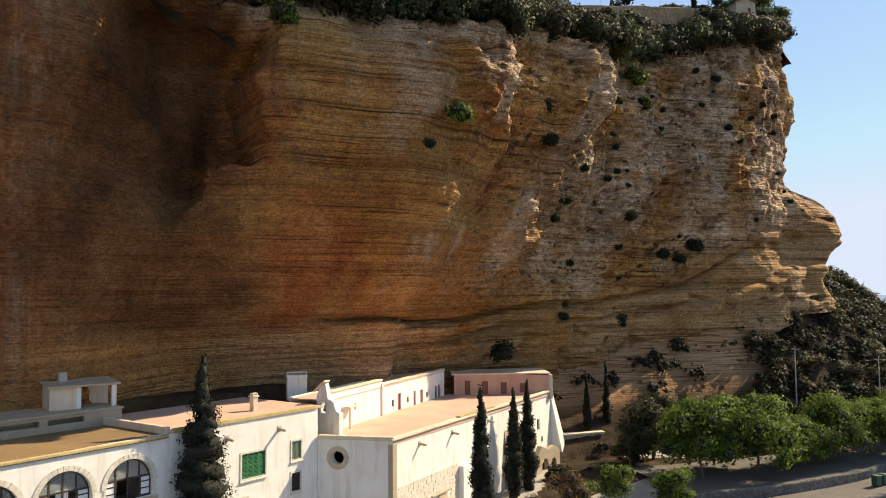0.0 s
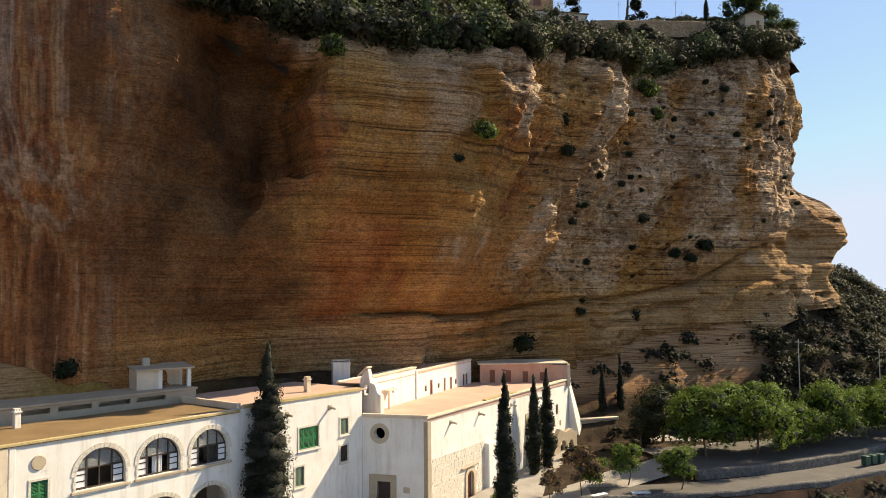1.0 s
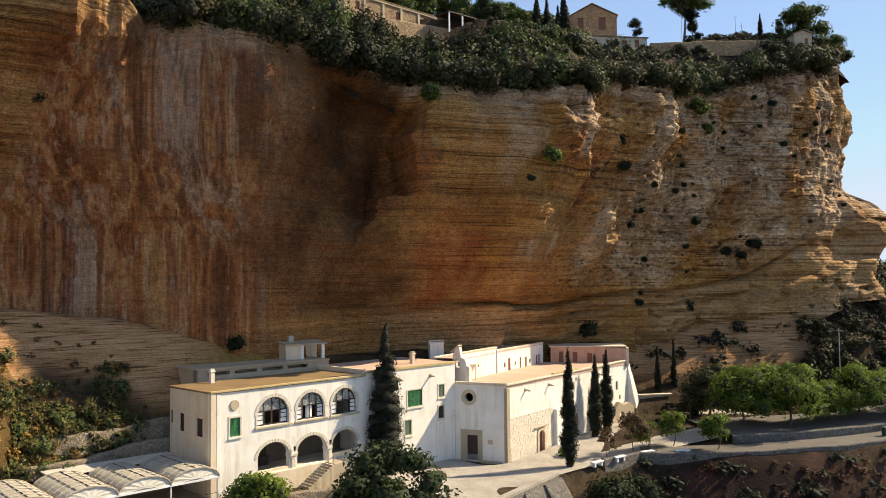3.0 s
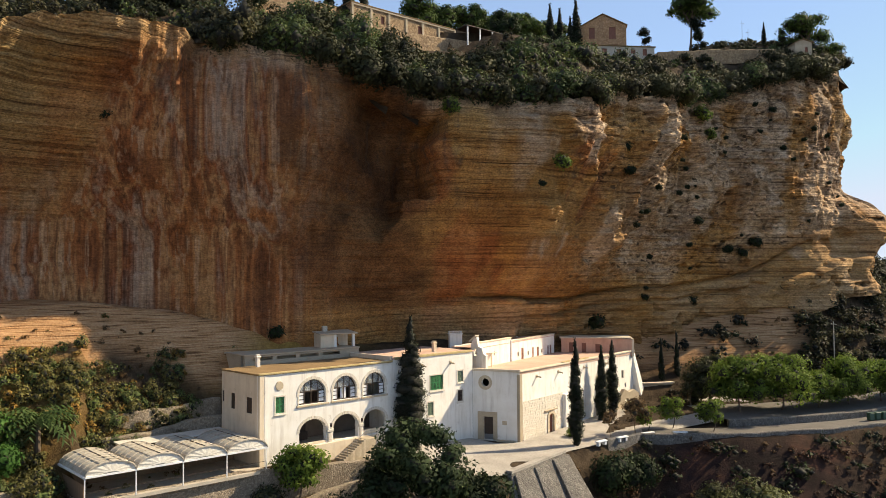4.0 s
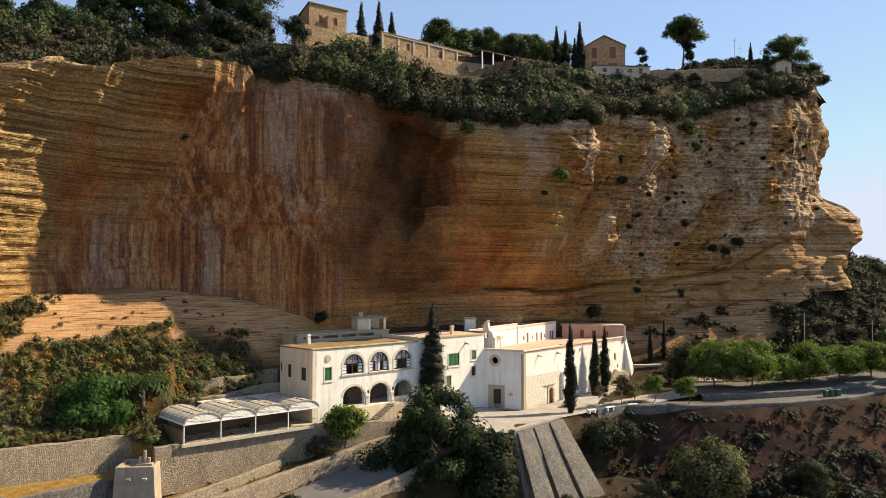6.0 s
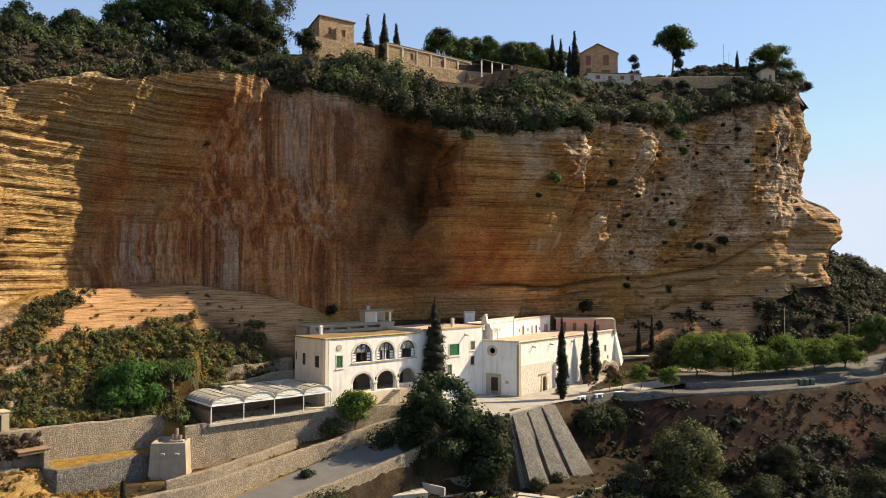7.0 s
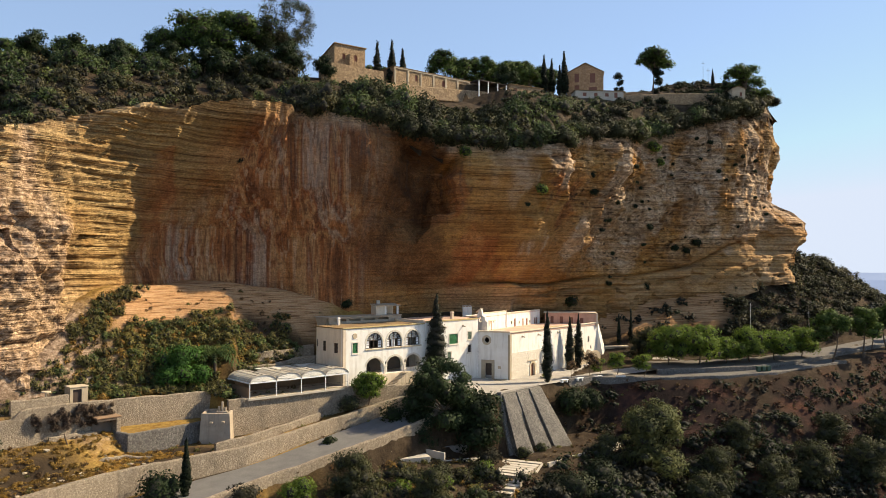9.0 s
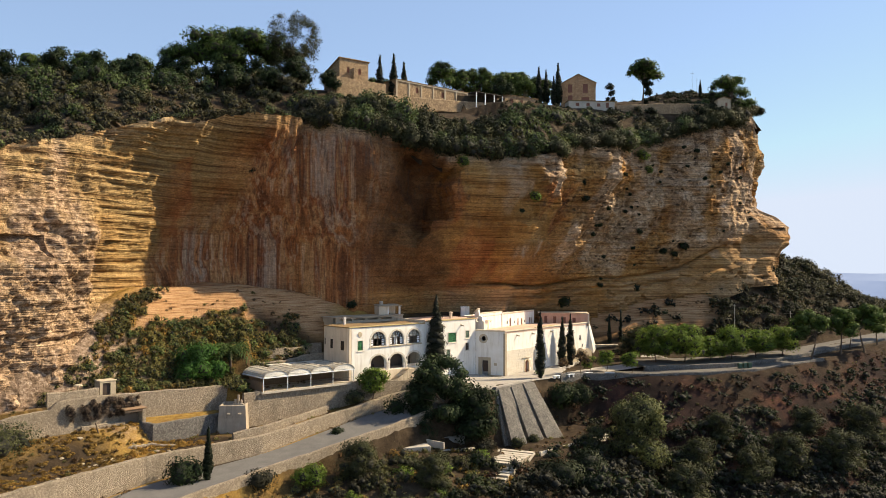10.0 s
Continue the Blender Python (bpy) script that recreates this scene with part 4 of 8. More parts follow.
def build_plateau():
    gx = np.concatenate([np.linspace(-420, -130, 25)[:-1], np.arange(-130, 80, 2.0)])
    gy = np.concatenate([np.arange(-70, 200, 2.0), np.linspace(200, 520, 25)[1:]])
    X, Y = np.meshgrid(gx, gy, indexing="ij")
    z, d, k = plateau_z(X, Y)
    z = z - 4.0 * smoothstep(7.0, 3.0, d)
    ok = (d > 2.0).reshape(X.shape)
    idx = np.arange(X.size).reshape(X.shape)
    keep = ok[:-1, :-1] & ok[1:, :-1] & ok[1:, 1:] & ok[:-1, 1:]
    f = np.stack([idx[:-1, :-1], idx[1:, :-1], idx[1:, 1:], idx[:-1, 1:]], 2)[keep]
    v = np.stack([X.ravel(), Y.ravel(), z], 1)
    zero = np.zeros(X.size)
    me = mesh_np("plateau", v, f, EARTH, {"rock": zero, "red": zero, "dry": zero, "far": zero}, True)
    single("ground_plateau", me, EARTH, "scrubby earth slope on top of the cliff", "hillside", kind="structure")


build_plateau()

# ---- the ground below: outer edge of road and forecourt, two terrace walls, the cliff's foot ----
EDGE = Line([(-78, -95, -12), (-60, -50, -10), (-47, -22, -8.6), (-37.5, -4, -7.4), (-30.2, 11.7, -6.3), (-24.6, 20.3, -5.2), (-18.5, 30.5, -4.0), (-11.5, 41, -2.0),
             (-3.9, 48.6, 0), (1.5, 60.2, 0), (11.5, 72, 0), (27, 75, 0.2), (48.5, 84.5, 0.6), (66, 100, 1.6), (92, 128, 4.0), (135, 165, 8.0), (200, 190, 8.0)])
ROADWALL = Line([(-85, -80, -6), (-66, -42, -5), (-53, -16, -4.4), (-46.5, 2.5, -4.0), (-36.2, 17.5, -3.8), (-29.0, 32.4, -2.6), (-22, 42.6, -0.9), (-14, 49.5, 0.0)])
UPWALL = Line([(-95, -70, 1), (-75, -25, 1.6), (-61, 1, 2.6), (-54, 12.4, 3.2), (-46.6, 22.6, 2.8), (-41.4, 22.6, 2.0), (-30.8, 37.2, 2.0), (-24.5, 42.5, 1.6), (-16, 51, 0.6), (-7, 57, 0.05),
               (4, 67, 0.05), (15, 82, 0.5), (33, 96, 1.5), (55, 108, 2.0), (76, 121, 3.4), (100, 145, 5.2), (142, 178, 9), (205, 204, 9)])
FOOT = Line([(-97, -62, 3), (-78, -30, 5), (-67, -2, 7), (-63.5, 10, 10), (-65, 21, 17), (-61, 33, 19.2), (-51, 45, 18.6), (-42.5, 52, 17.0), (-34, 59, 14.4), (-27, 66.5, 13.2), (-20, 75, 12.4), (-11.5, 90, 11.6), (-3, 104, 11.4), (8, 109, 11.8),
             (20, 113.5, 12.4), (33, 118.5, 16.0), (46, 124, 21.0), (56, 134, 24.2), (69, 153, 25.4), (80, 164, 22), (93, 175, 14.7), (107, 185, 9.9), (140, 205, 0), (210, 238, -15)])
DROP_K = [0, 4, 5, 6, 7, 7.8, 9.1, 9.7, 10.4, 11, 12, 17]
DROP_H = [3, 3, 3.2, 3.6, 7, 9.3, 9.3, 8.5, 6.5, 6, 6, 6]
DROP_W = [1, 1, 1, 1.2, 1.8, 3.6, 3.6, 5, 6, 6, 6, 6]
DROP_S = [0.2, 0.2, 0.2, 0.15, 0.1, 0.04, 0.04, 0.2, 0.7, 0.8, 0.8, 0.8]
FLAT_K = [0, 3, 4, 5, 6, 8, 9, 10, 11, 12, 13, 15, 17]
FLAT_W = [2, 4.4, 4, 7, 10, 12, 18, 18, 15, 7, 6, 6, 6]


def ground_z(x, y):
    x, y = np.ravel(np.asarray(x, float)), np.ravel(np.asarray(y, float))
    de, ze, ke = EDGE.near(x, y)
    dr, zr, kr = ROADWALL.near(x, y)
    du, zu, ku = UPWALL.near(x, y)
    df, zf, kf = FOOT.near(x, y)
    n1 = NOISE.fbm(x / 9, y / 9, 12.0, 4)
    # downhill: a steep bank, then a long valley side
    down = -de
    drop, wide = np.interp(ke, DROP_K, DROP_H), np.interp(ke, DROP_K, DROP_W)
    s1 = np.interp(ke, DROP_K, DROP_S)
    zd = ze - drop * np.clip(down / wide, 0, 1) - s1 * np.clip(down - wide, 0, 10) - 0.5 * np.clip(down - wide - 10, 0, 90) - 0.2 * np.clip(down - wide - 100, 0, 300)
    zd = zd + n1 * np.clip((down - wide) * 0.12, 0, 1.2)
    z = np.where(de < 0, zd, ze)
    mid = (dr > 0.85) & (de > 0) & (kr < 6.98)
    z = np.where(mid, zr + 2.9 * smoothstep(-8.5, -0.8, du) * smoothstep(-50, -53.5, x) + 0.25 * n1, z)
    flat = np.interp(ku, FLAT_K, FLAT_W)
    up = du > 0.85
    t = np.clip((du - flat) / np.maximum(du - flat + np.maximum(-df, 0), 0.5), 0, 1)
    t = np.where(x < -30, np.where(t < 0.76, t * 0.82 / 0.76, 0.82 + (t - 0.76) * 0.18 / 0.24), t)
    zu2 = zu + (zf - zu) * np.where(df > 0, 1.0, t) - 0.55 * np.maximum(df, 0) * (kf > 19) + 0.5 * n1 * smoothstep(0, 6, du - flat)
    z = np.where(up, zu2, z)
    # benched rock below the foot at the near end
    return z, de, du, df, ku, up


def build_ground():
    def axis(lo, hi, step, far):
        core = np.arange(lo, hi + 1e-6, step)
        out, s, p = [], step, hi
        while p < far:
            s *= 1.22
            p += s
            out.append(p)
        neg, s, p = [], step, lo
        while p > -far:
            s *= 1.22
            p -= s
            neg.append(p)
        return np.array(neg[::-1] + list(core) + out)
    gx, gy = axis(-84, 118, 0.8, 4700), axis(-28, 150, 0.8, 4700)
    X, Y = np.meshgrid(gx, gy, indexing="ij")
    z, de, du, df, ku, up = ground_z(X, Y)
    x, y = X.ravel(), Y.ravel()
    # far away it all sinks to the plain
    far = smoothstep(160, 900, np.hypot(x - 10, y - 60))
    z = z * (1 - far) - 190 * far
    v = np.stack([x, y, z], 1)
    idx = np.arange(X.size).reshape(X.shape)
    f = np.stack([idx[:-1, :-1], idx[1:, :-1], idx[1:, 1:], idx[:-1, 1:]], 2).reshape(-1, 4)
    w = NOISE.fbm(x / 11, y / 11, 40, 4)
    red = np.clip(smoothstep(5, 20, x) * smoothstep(2, -3, de) * (0.8 + 0.6 * w), 0, 1)
    dry = np.clip(smoothstep(-20, -35, x) * (0.6 + 0.9 * w) * np.where(du < 0.9, 1.25, 0.8), 0, 1)
    rock = np.clip(smoothstep(-34, -40, x) * smoothstep(-66, -62, x) * smoothstep(19, 24, y) * smoothstep(0.0, 1.0, du) * smoothstep(0.66, 0.76, du / np.maximum(du - np.minimum(df, 0), 0.1) + 0.12 * w)
                   + smoothstep(8, 14, x) * smoothstep(48, 40, x) * smoothstep(-9, -5, df), 0, 1)
    crumb = np.clip(smoothstep(-50, -55, x + 4 * w) * smoothstep(24, 16, y) * smoothstep(1.0, 3.0, du) + 0.5 * smoothstep(-44, -50, x) * smoothstep(0.1, 0.5, w) * smoothstep(0.5, -1, du), 0, 0.95)
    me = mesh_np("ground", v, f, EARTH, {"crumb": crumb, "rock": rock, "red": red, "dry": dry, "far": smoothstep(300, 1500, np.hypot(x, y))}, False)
    single("ground", me, EARTH, "stony reddish hillside with dry grass falling to a valley", "hillside", kind="structure")


build_ground()


def gz(x, y):
    return float(ground_z([x], [y])[0][0])


def strip(name, line_a, line_b, mat, lift, label, category, n=120, m=10, wob=0.0):
    """A sheet between two lines of (x, y, z), laid over the ground."""
    a, _ = spline(line_a, n)
    b, _ = spline(line_b, n)
    t = np.linspace(0, 1, m)[None, :, None]
    p = a[:, None, :] * (1 - t) + b[:, None, :] * t
    p[:, :, 2] += lift
    v = p.reshape(-1, 3)
    idx = np.arange(n * m).reshape(n, m)
    f = np.stack([idx[:-1, :-1], idx[1:, :-1], idx[1:, 1:], idx[:-1, 1:]], 2).reshape(-1, 4)
    return single(name, mesh_np(name, v, f, mat, None, True), mat, label, category, kind="structure")


road_out = [(-60.5, -49, -9.9), (-47.5, -21.5, -8.5), (-38.0, -3.5, -7.3), (-30.8, 12.2, -6.2), (-25.2, 20.8, -5.1), (-19.0, 31, -3.9), (-12, 41.5, -1.9), (-4.5, 49, 0.02)]
road_in = [(-65.5, -43, -9.9), (-52.4, -16.5, -8.5), (-45.6, 1.5, -7.3), (-36.2, 16.6, -6.2), (-31.4, 25, -5.1), (-26.5, 35.0, -3.9), (-18.8, 45, -1.9), (-9, 55, 0.02)]
strip("road", road_out, road_in, ASPHALT, 0.06, "worn grey asphalt road climbing beside a stone wall", "road")
strip("pavement_forecourt", [(-17, 47.6, 0.62), (-9, 47.0, 0.25), (-3.9, 48.9, 0.05), (1.4, 60.4, 0), (11.3, 72.2, 0), (22, 82, 0.4), (34, 92, 1.2)],
      [(-20.6, 53.2, 0.95), (-15.4, 60.6, 0.55), (-11.2, 66.5, 0.2), (-4.6, 65.7, 0.05), (6, 86, 0.4), (14, 98, 0.8), (26, 104, 1.6)], PAVING, 0.09, "pale dusty paved forecourt of the church", "pavement")
strip("pavement_promenade", [(12, 72.4, 0.1), (27, 75.4, 0.2), (48.5, 84.9, 0.6), (66, 100.4, 1.6)], [(12, 77.5, 0.1), (26, 80.0, 0.2), (46.5, 89.5, 0.6), (63.5, 104.5, 1.6)],
      DUSTROAD, 0.12, "grey paved promenade along the terrace edge", "pavement")
strip("road_upper", [(24.3, 81.0, 1.0), (36, 84.8, 1.2), (46.3, 90.3, 1.4), (54.7, 97.4, 1.7), (65.6, 108, 2.3), (90, 131, 4.2), (133, 168, 8.2)], [(20, 92, 1.2), (32, 95, 1.4), (43, 99, 1.7), (51.5, 105, 2.0), (62, 114, 2.5), (86, 137, 4.4), (128, 174, 8.4)],
      DUSTROAD, 0.16, "dusty grey road lined with trees", "road")


# far hills across the plain
def far_hills(name, dist, a0, a1, top, seed, label):
    n = 160
    rs = Field(seed)
    a = np.radians(np.linspace(a0, a1, n))
    hgt = top + 18 * rs.fbm(np.linspace(0, 9, n), 0.5, 0, 4)
    x, y = 15 + dist * np.cos(a), dist * np.sin(a)
    v = np.concatenate([np.stack([x, y, 0 * x - 210], 1), np.stack([x * 1.01, y * 1.01, hgt], 1), np.stack([x * 1.06, y * 1.06, 0 * x - 210], 1)])
    f = [(i, i + 1, n + i + 1, n + i) for i in range(n - 1)] + [(n + i, n + i + 1, 2 * n + i + 1, 2 * n + i) for i in range(n - 1)]
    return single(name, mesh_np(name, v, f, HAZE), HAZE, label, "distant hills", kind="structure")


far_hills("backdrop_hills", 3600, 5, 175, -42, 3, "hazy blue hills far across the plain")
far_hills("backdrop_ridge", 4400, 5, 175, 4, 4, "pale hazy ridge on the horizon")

# ---- the hermitage house ----
GREYGREEN = plain("faded_green_paint", (0.10, 0.15, 0.10), (0.16, 0.22, 0.15), 2.0, 0.6, 0.2, 0.01, 18)
A, J = (-29.64, 40.05), (-10.85, 67.3)
C, R = (-4.4, 66.0), (12.3, 98.9)
HB = (-36.2, 44.6)
house = thing("hermitage_house", (A[0], A[1], 0), "long whitewashed two-storey house with arched loggias below the cliff", "house")
HM = frame_at(A, J)
HL = length(A, J)
UP = [(4.97, 8.62), (9.62, 13.10), (14.06, 17.48)]
LOW = [(5.0, 8.63), (9.63, 13.25), (14.05, 17.54)]
HOLES = [arch(a, b, 7.85, 8.85, 10.58) for a, b in UP] + [arch(a, b, 3.3, 4.75, 6.15) for a, b in LOW]
SHUT = (1.96, 3.06, 7.35, 9.08)
WINS = [(25.07, 27.38, 7.4, 9.28), (30.19, 31.19, 8.02, 9.48), (30.16, 31.07, 5.46, 6.92), (24.62, 25.61, 4.24, 5.91)]
HOLES += [rect(*SHUT)] + [rect(*w) for w in WINS] + [rect(22.45, 23.3, 0.05, 1.8)]
part("wall", panel([(0, -2), (HL, -2), (HL, 11.95), (18.6, 11.8), (0, 11.6)], HOLES, 0.5), WHITE, house, "", HM)
SM = frame_at(HB, A)
SL = length(HB, A)
SWIN = [(SL - 6.0, SL - 5.1, 7.5, 9.25), (SL - 2.7, SL - 1.55, 7.38, 9.1), (0.1, 0.55, 8.1, 9.35)]
part("wall", panel([(0, -2), (SL - 0.02, -2), (SL - 0.02, 11.58), (0, 11.7)], [rect(*w) for w in SWIN], 0.5), CREAM, house, "shaded cream end wall", SM)
ux = Vector((math.cos(radians(heading(A, J))), math.sin(radians(heading(A, J))), 0))
uy = Vector((-ux.y, ux.x, 0))
part("wall", box(0.5, HL, 7.6, 8.0, -2, 11.5), WHITE, house, "", HM)
part("wall", box(18.2, 18.6, 0.51, 7.6, -2, 11.5), WHITE, house, "", HM)
part("roof", box(-0.12, 18.6, -0.14, 8.1, 11.55, 11.72, 0.02), ROOFTERRA, house, "ochre tiled flat roof with lichen", HM)
part("roof", box(18.75, HL + 0.6, -0.05, 10.5, 11.85, 12.0, 0.02), TERRACE, house, "pinkish terrace roof", HM)
part("parapet", box(18.62, 19.0, 0.3, 8.4, 11.7, 12.25, 0.03), CREAM, house, "", HM)
part("parapet", box(-0.16, 18.6, -0.18, 0.12, 11.60, 11.80, 0.03), LICHEN, house, "lichen-covered eaves course", HM)
part("parapet", box(19.0, HL - 0.1, -0.12, 0.22, 11.82, 12.12, 0.03), LICHEN, house, "lichen-covered coping", HM)
part("corner_pilaster", box(-0.06, 0.45, -0.10, 0.3, 0.5, 11.5, 0.02), CREAM, house, "", HM)
part("corner_pilaster", box(0.55, 0.95, -0.07, 0.3, 0.5, 11.5, 0.02), WHITE, house, "", HM)
# floors and back walls of the loggias
part("floor", box(3.9, 18.2, 0.5, 7.6, 3.05, 3.28), CONCRETE, house, "", HM)
part("floor", box(0.5, 18.2, 0.5, 7.6, 6.9, 7.2), CONCRETE, house, "", HM)
part("wall", panel(rect(0.5, 18.2, 3.28, 6.9), [rect(7.4, 8.3, 3.3, 5.9), rect(16.2, 17.2, 3.3, 5.9)], 0.25, 3.9), DARKROOM, house, "shaded back wall of the loggia", HM)
part("wall", box(0.5, 18.2, 4.4, 4.6, 7.2, 11.5), DARKROOM, house, "", HM)
part("wall", box(3.9, 4.15, 0.5, 3.9, 3.28, 6.9), DARKROOM, house, "", HM)
for s0, s1 in ((7.4, 8.3), (16.2, 17.2)):
    part("door", box(s0, s1, 4.0, 4.08, 3.3, 5.9, 0.01), DARKWOOD, house, "dark wooden door", HM)
bench = bmesh.new()
add_box(bench, 5.3, 8.2, 3.0, 3.5, 3.28, 4.2)
add_box(bench, 5.3, 8.2, 3.4, 3.6, 4.2, 5.0)
tagged(part("bench", bench, DARKWOOD, None, "", HM), "dark wooden high-backed bench in the loggia", "bench")
# arch stones, pillars and sills
for (a, b), spring, top in [(u, 8.85, 10.58) for u in UP] + [(u, 4.75, 6.15) for u in LOW]:
    for bm in voussoirs(a, b, spring, top, 0.34, 17):
        part("arch_stone", bm, PALESTONE, house, "", HM)
for a, b in UP:
    for s in (a - 0.2, b + 0.02):
        for i in range(3):
            part("jamb_stone", box(s - (0.06 if i % 2 else 0), s + 0.18, -0.05, 0.25, 7.78 + 0.36 * i, 8.12 + 0.36 * i, 0.015), PALESTONE, house, "", HM)
    part("window_sill", box(a - 0.35, b + 0.35, -0.16, 0.4, 7.62, 7.84, 0.03), STONE, house, "", HM)
for s in (8.63, 13.25):
    e = 9.63 if s < 9 else 14.05
    part("pillar", box(s + 0.16, e - 0.16, -0.12, 0.6, 1.6, 4.4, 0.12), PALESTONE, house, "chamfered stone pillar", HM)
    part("capital", box(s + 0.02, e - 0.02, -0.2, 0.7, 4.4, 4.75, 0.05), PALESTONE, house, "", HM)
    lamp = tube(((s + e) / 2, -0.28, 5.0), ((s + e) / 2, -0.28, 5.4), 0.1, 0.13, 6)
    part("wall_lantern", lamp, DARKWOOD, house, "", HM)
rs = np.random.RandomState(3)
for i in range(4):
    part("quoin_stone", box(3.95 - 0.12 * (i % 2), 4.95, -0.04, 0.2, 3.3 + 0.36 * i - 1.4, 3.62 + 0.36 * i - 1.4, 0.02), STONE, house, "", HM)
part("base_wall", box(4.2, 18.4, -0.30, 0.0, -2, 3.25, 0.04), CREAM, house, "rough rendered base under the loggia", HM)
part("parapet", box(14.05, 17.54, 0.05, 0.35, 3.3, 3.9, 0.02), CREAM, house, "", HM)
part("parapet", box(5.0, 8.6, 0.05, 0.35, 3.3, 3.55, 0.02), CREAM, house, "", HM)
# plaque
plq = bmesh.new()
bmesh.ops.create_cone(plq, cap_ends=True, segments=24, radius1=0.52, radius2=0.46, depth=0.12, matrix=Matrix.Translation((2.44, -0.04, 10.28)) @ Euler((radians(90), 0, 0)).to_matrix().to_4x4())
part("plaque", plq, STONE, house, "round carved stone plaque", HM)


def casement(parent, m, s0, s1, z0, z1, top=None, divide=4, curtain=False, white=()):
    """A dark window in an arched opening: frame, uprights, rails and panes."""
    w = part("window", panel(arch(s0, s1, z0, z1, top), [arch(s0 + 0.09, s1 - 0.09, z0 + 0.09, z1, top - 0.09)], 0.10, 0.28), DARKWOOD, parent, "dark wooden arched window", m)
    step = (s1 - s0) / divide
    c, r = (s0 + s1) / 2, (s1 - s0) / 2
    for i in range(1, divide):
        s = s0 + i * step
        zt = z1 + (top - z1) * math.sqrt(max(0.0, 1 - ((s - c) / r) ** 2)) - 0.05
        part("mullion", box(s - 0.05, s + 0.05, 0.29, 0.37, z0 + 0.05, zt), DARKWOOD, w, "", m)
    part("rail", box(s0 + 0.08, s1 - 0.08, 0.285, 0.375, z1 + 0.35, z1 + 0.46), DARKWOOD, w, "", m)
    for i in white:
        s = s0 + i * step
        fr = panel(rect(s + 0.06, s + step - 0.06, z0 + 0.1, z1 + 0.33), [rect(s + 0.11, s + step - 0.11, z0 + 0.15 + 0.45 * j, z0 + 0.52 + 0.45 * j) for j in range(3)], 0.05, 0.26)
        part("sash", fr, DARKWOOD, w, "", m)
        part("pane", box(s + 0.1, s + step - 0.1, 0.295, 0.305, z0 + 0.12, z1 + 0.30), CURTAIN, w, "whitened pane", m)
    pane = part("pane", panel(arch(s0 + 0.08, s1 - 0.08, z1 + 0.46, z1 + 0.47, top - 0.1), [], 0.012, 0.325), GLASS, w, "", m)
    pane.visible_shadow = False
    if curtain:
        cb = bmesh.new()
        for j in range(9):
            add_box(cb, s0 + step + 0.5 + 0.09 * j, s0 + step + 0.58 + 0.09 * j, 0.45 + 0.03 * (j % 2), 0.49 + 0.03 * (j % 2), z0 + 0.05, z1 + 0.5)
        part("curtain", cb, CURTAIN, w, "white gathered curtain", m)
    return w


for n, (a, b) in enumerate(UP):
    casement(house, HM, a, b, 7.86, 8.85, 10.57, 4 if n != 1 else 4, n == 1, (0, 3))


def shuttered(parent, m, s0, s1, z0, z1, leaves, mat=None, stone=True):
    """Louvred shutters in a stone surround; every leaf has frame and slats."""
    mat = mat or GREENPAINT
    tone = "dark" if mat == DARKWOOD else "faded green" if mat == GREYGREEN else "green"
    w = part("window", panel(rect(s0 - 0.16, s1 + 0.16, z0 - 0.14, z1 + 0.16), [rect(s0, s1, z0, z1)], 0.22, -0.05), PALESTONE if stone else WHITE, parent, "stone-framed window with " + tone + " shutters", m)
    step = (s1 - s0) / leaves
    for i in range(leaves):
        a, b = s0 + i * step + 0.01, s0 + (i + 1) * step - 0.01
        bm = panel(rect(a, b, z0 + 0.01, z1 - 0.01), [rect(a + 0.06, b - 0.06, z0 + 0.08, (z0 + z1) / 2 - 0.03), rect(a + 0.06, b - 0.06, (z0 + z1) / 2 + 0.03, z1 - 0.08)], 0.05, 0.04)
        for j in range(18):
            z = z0 + 0.1 + (z1 - z0 - 0.2) * j / 17
            add_box(bm, a + 0.05, b - 0.05, 0.05, 0.085, z - 0.02, z + 0.02)
        part("shutter", bm, mat, w, tone + " louvred shutter", m)
    part("window_sill", box(s0 - 0.22, s1 + 0.22, -0.14, 0.1, z0 - 0.26, z0 - 0.14, 0.02), PALESTONE, w, "", m)
    back = box(s0, s1, 0.3, 0.34, z0, z1)
    part("backing", back, DARKWOOD, w, "", m)


shuttered(house, HM, *SHUT, 2)
shuttered(house, HM, *WINS[0], 4)
shuttered(house, HM, *WINS[1], 2, GREYGREEN)
shuttered(house, HM, *WINS[2], 2, DARKWOOD)
shuttered(house, HM, *WINS[3], 2, GREYGREEN)
for w in SWIN:
    ww = part("window", panel(rect(w[0], w[1], w[2], w[3]), [rect(w[0] + 0.08, w[1] - 0.08, w[2] + 0.08, w[3] - 0.08)], 0.1, 0.1), DARKWOOD, house, "dark shuttered window", SM)
    part("shutter", box(w[0] + 0.05, (w[0] + w[1]) / 2 - 0.01, 0.12, 0.18, w[2] + 0.05, w[3] - 0.05, 0.01), DARKWOOD, ww, "", SM)
    part("shutter", box((w[0] + w[1]) / 2 + 0.01, w[1] - 0.05, 0.12, 0.18, w[2] + 0.05, w[3] - 0.05, 0.01), DARKWOOD, ww, "", SM)
part("door", box(22.45, 23.3, 0.15, 0.22, 0.05, 1.8, 0.01), WHITEPAINT, house, "white painted low door", HM)


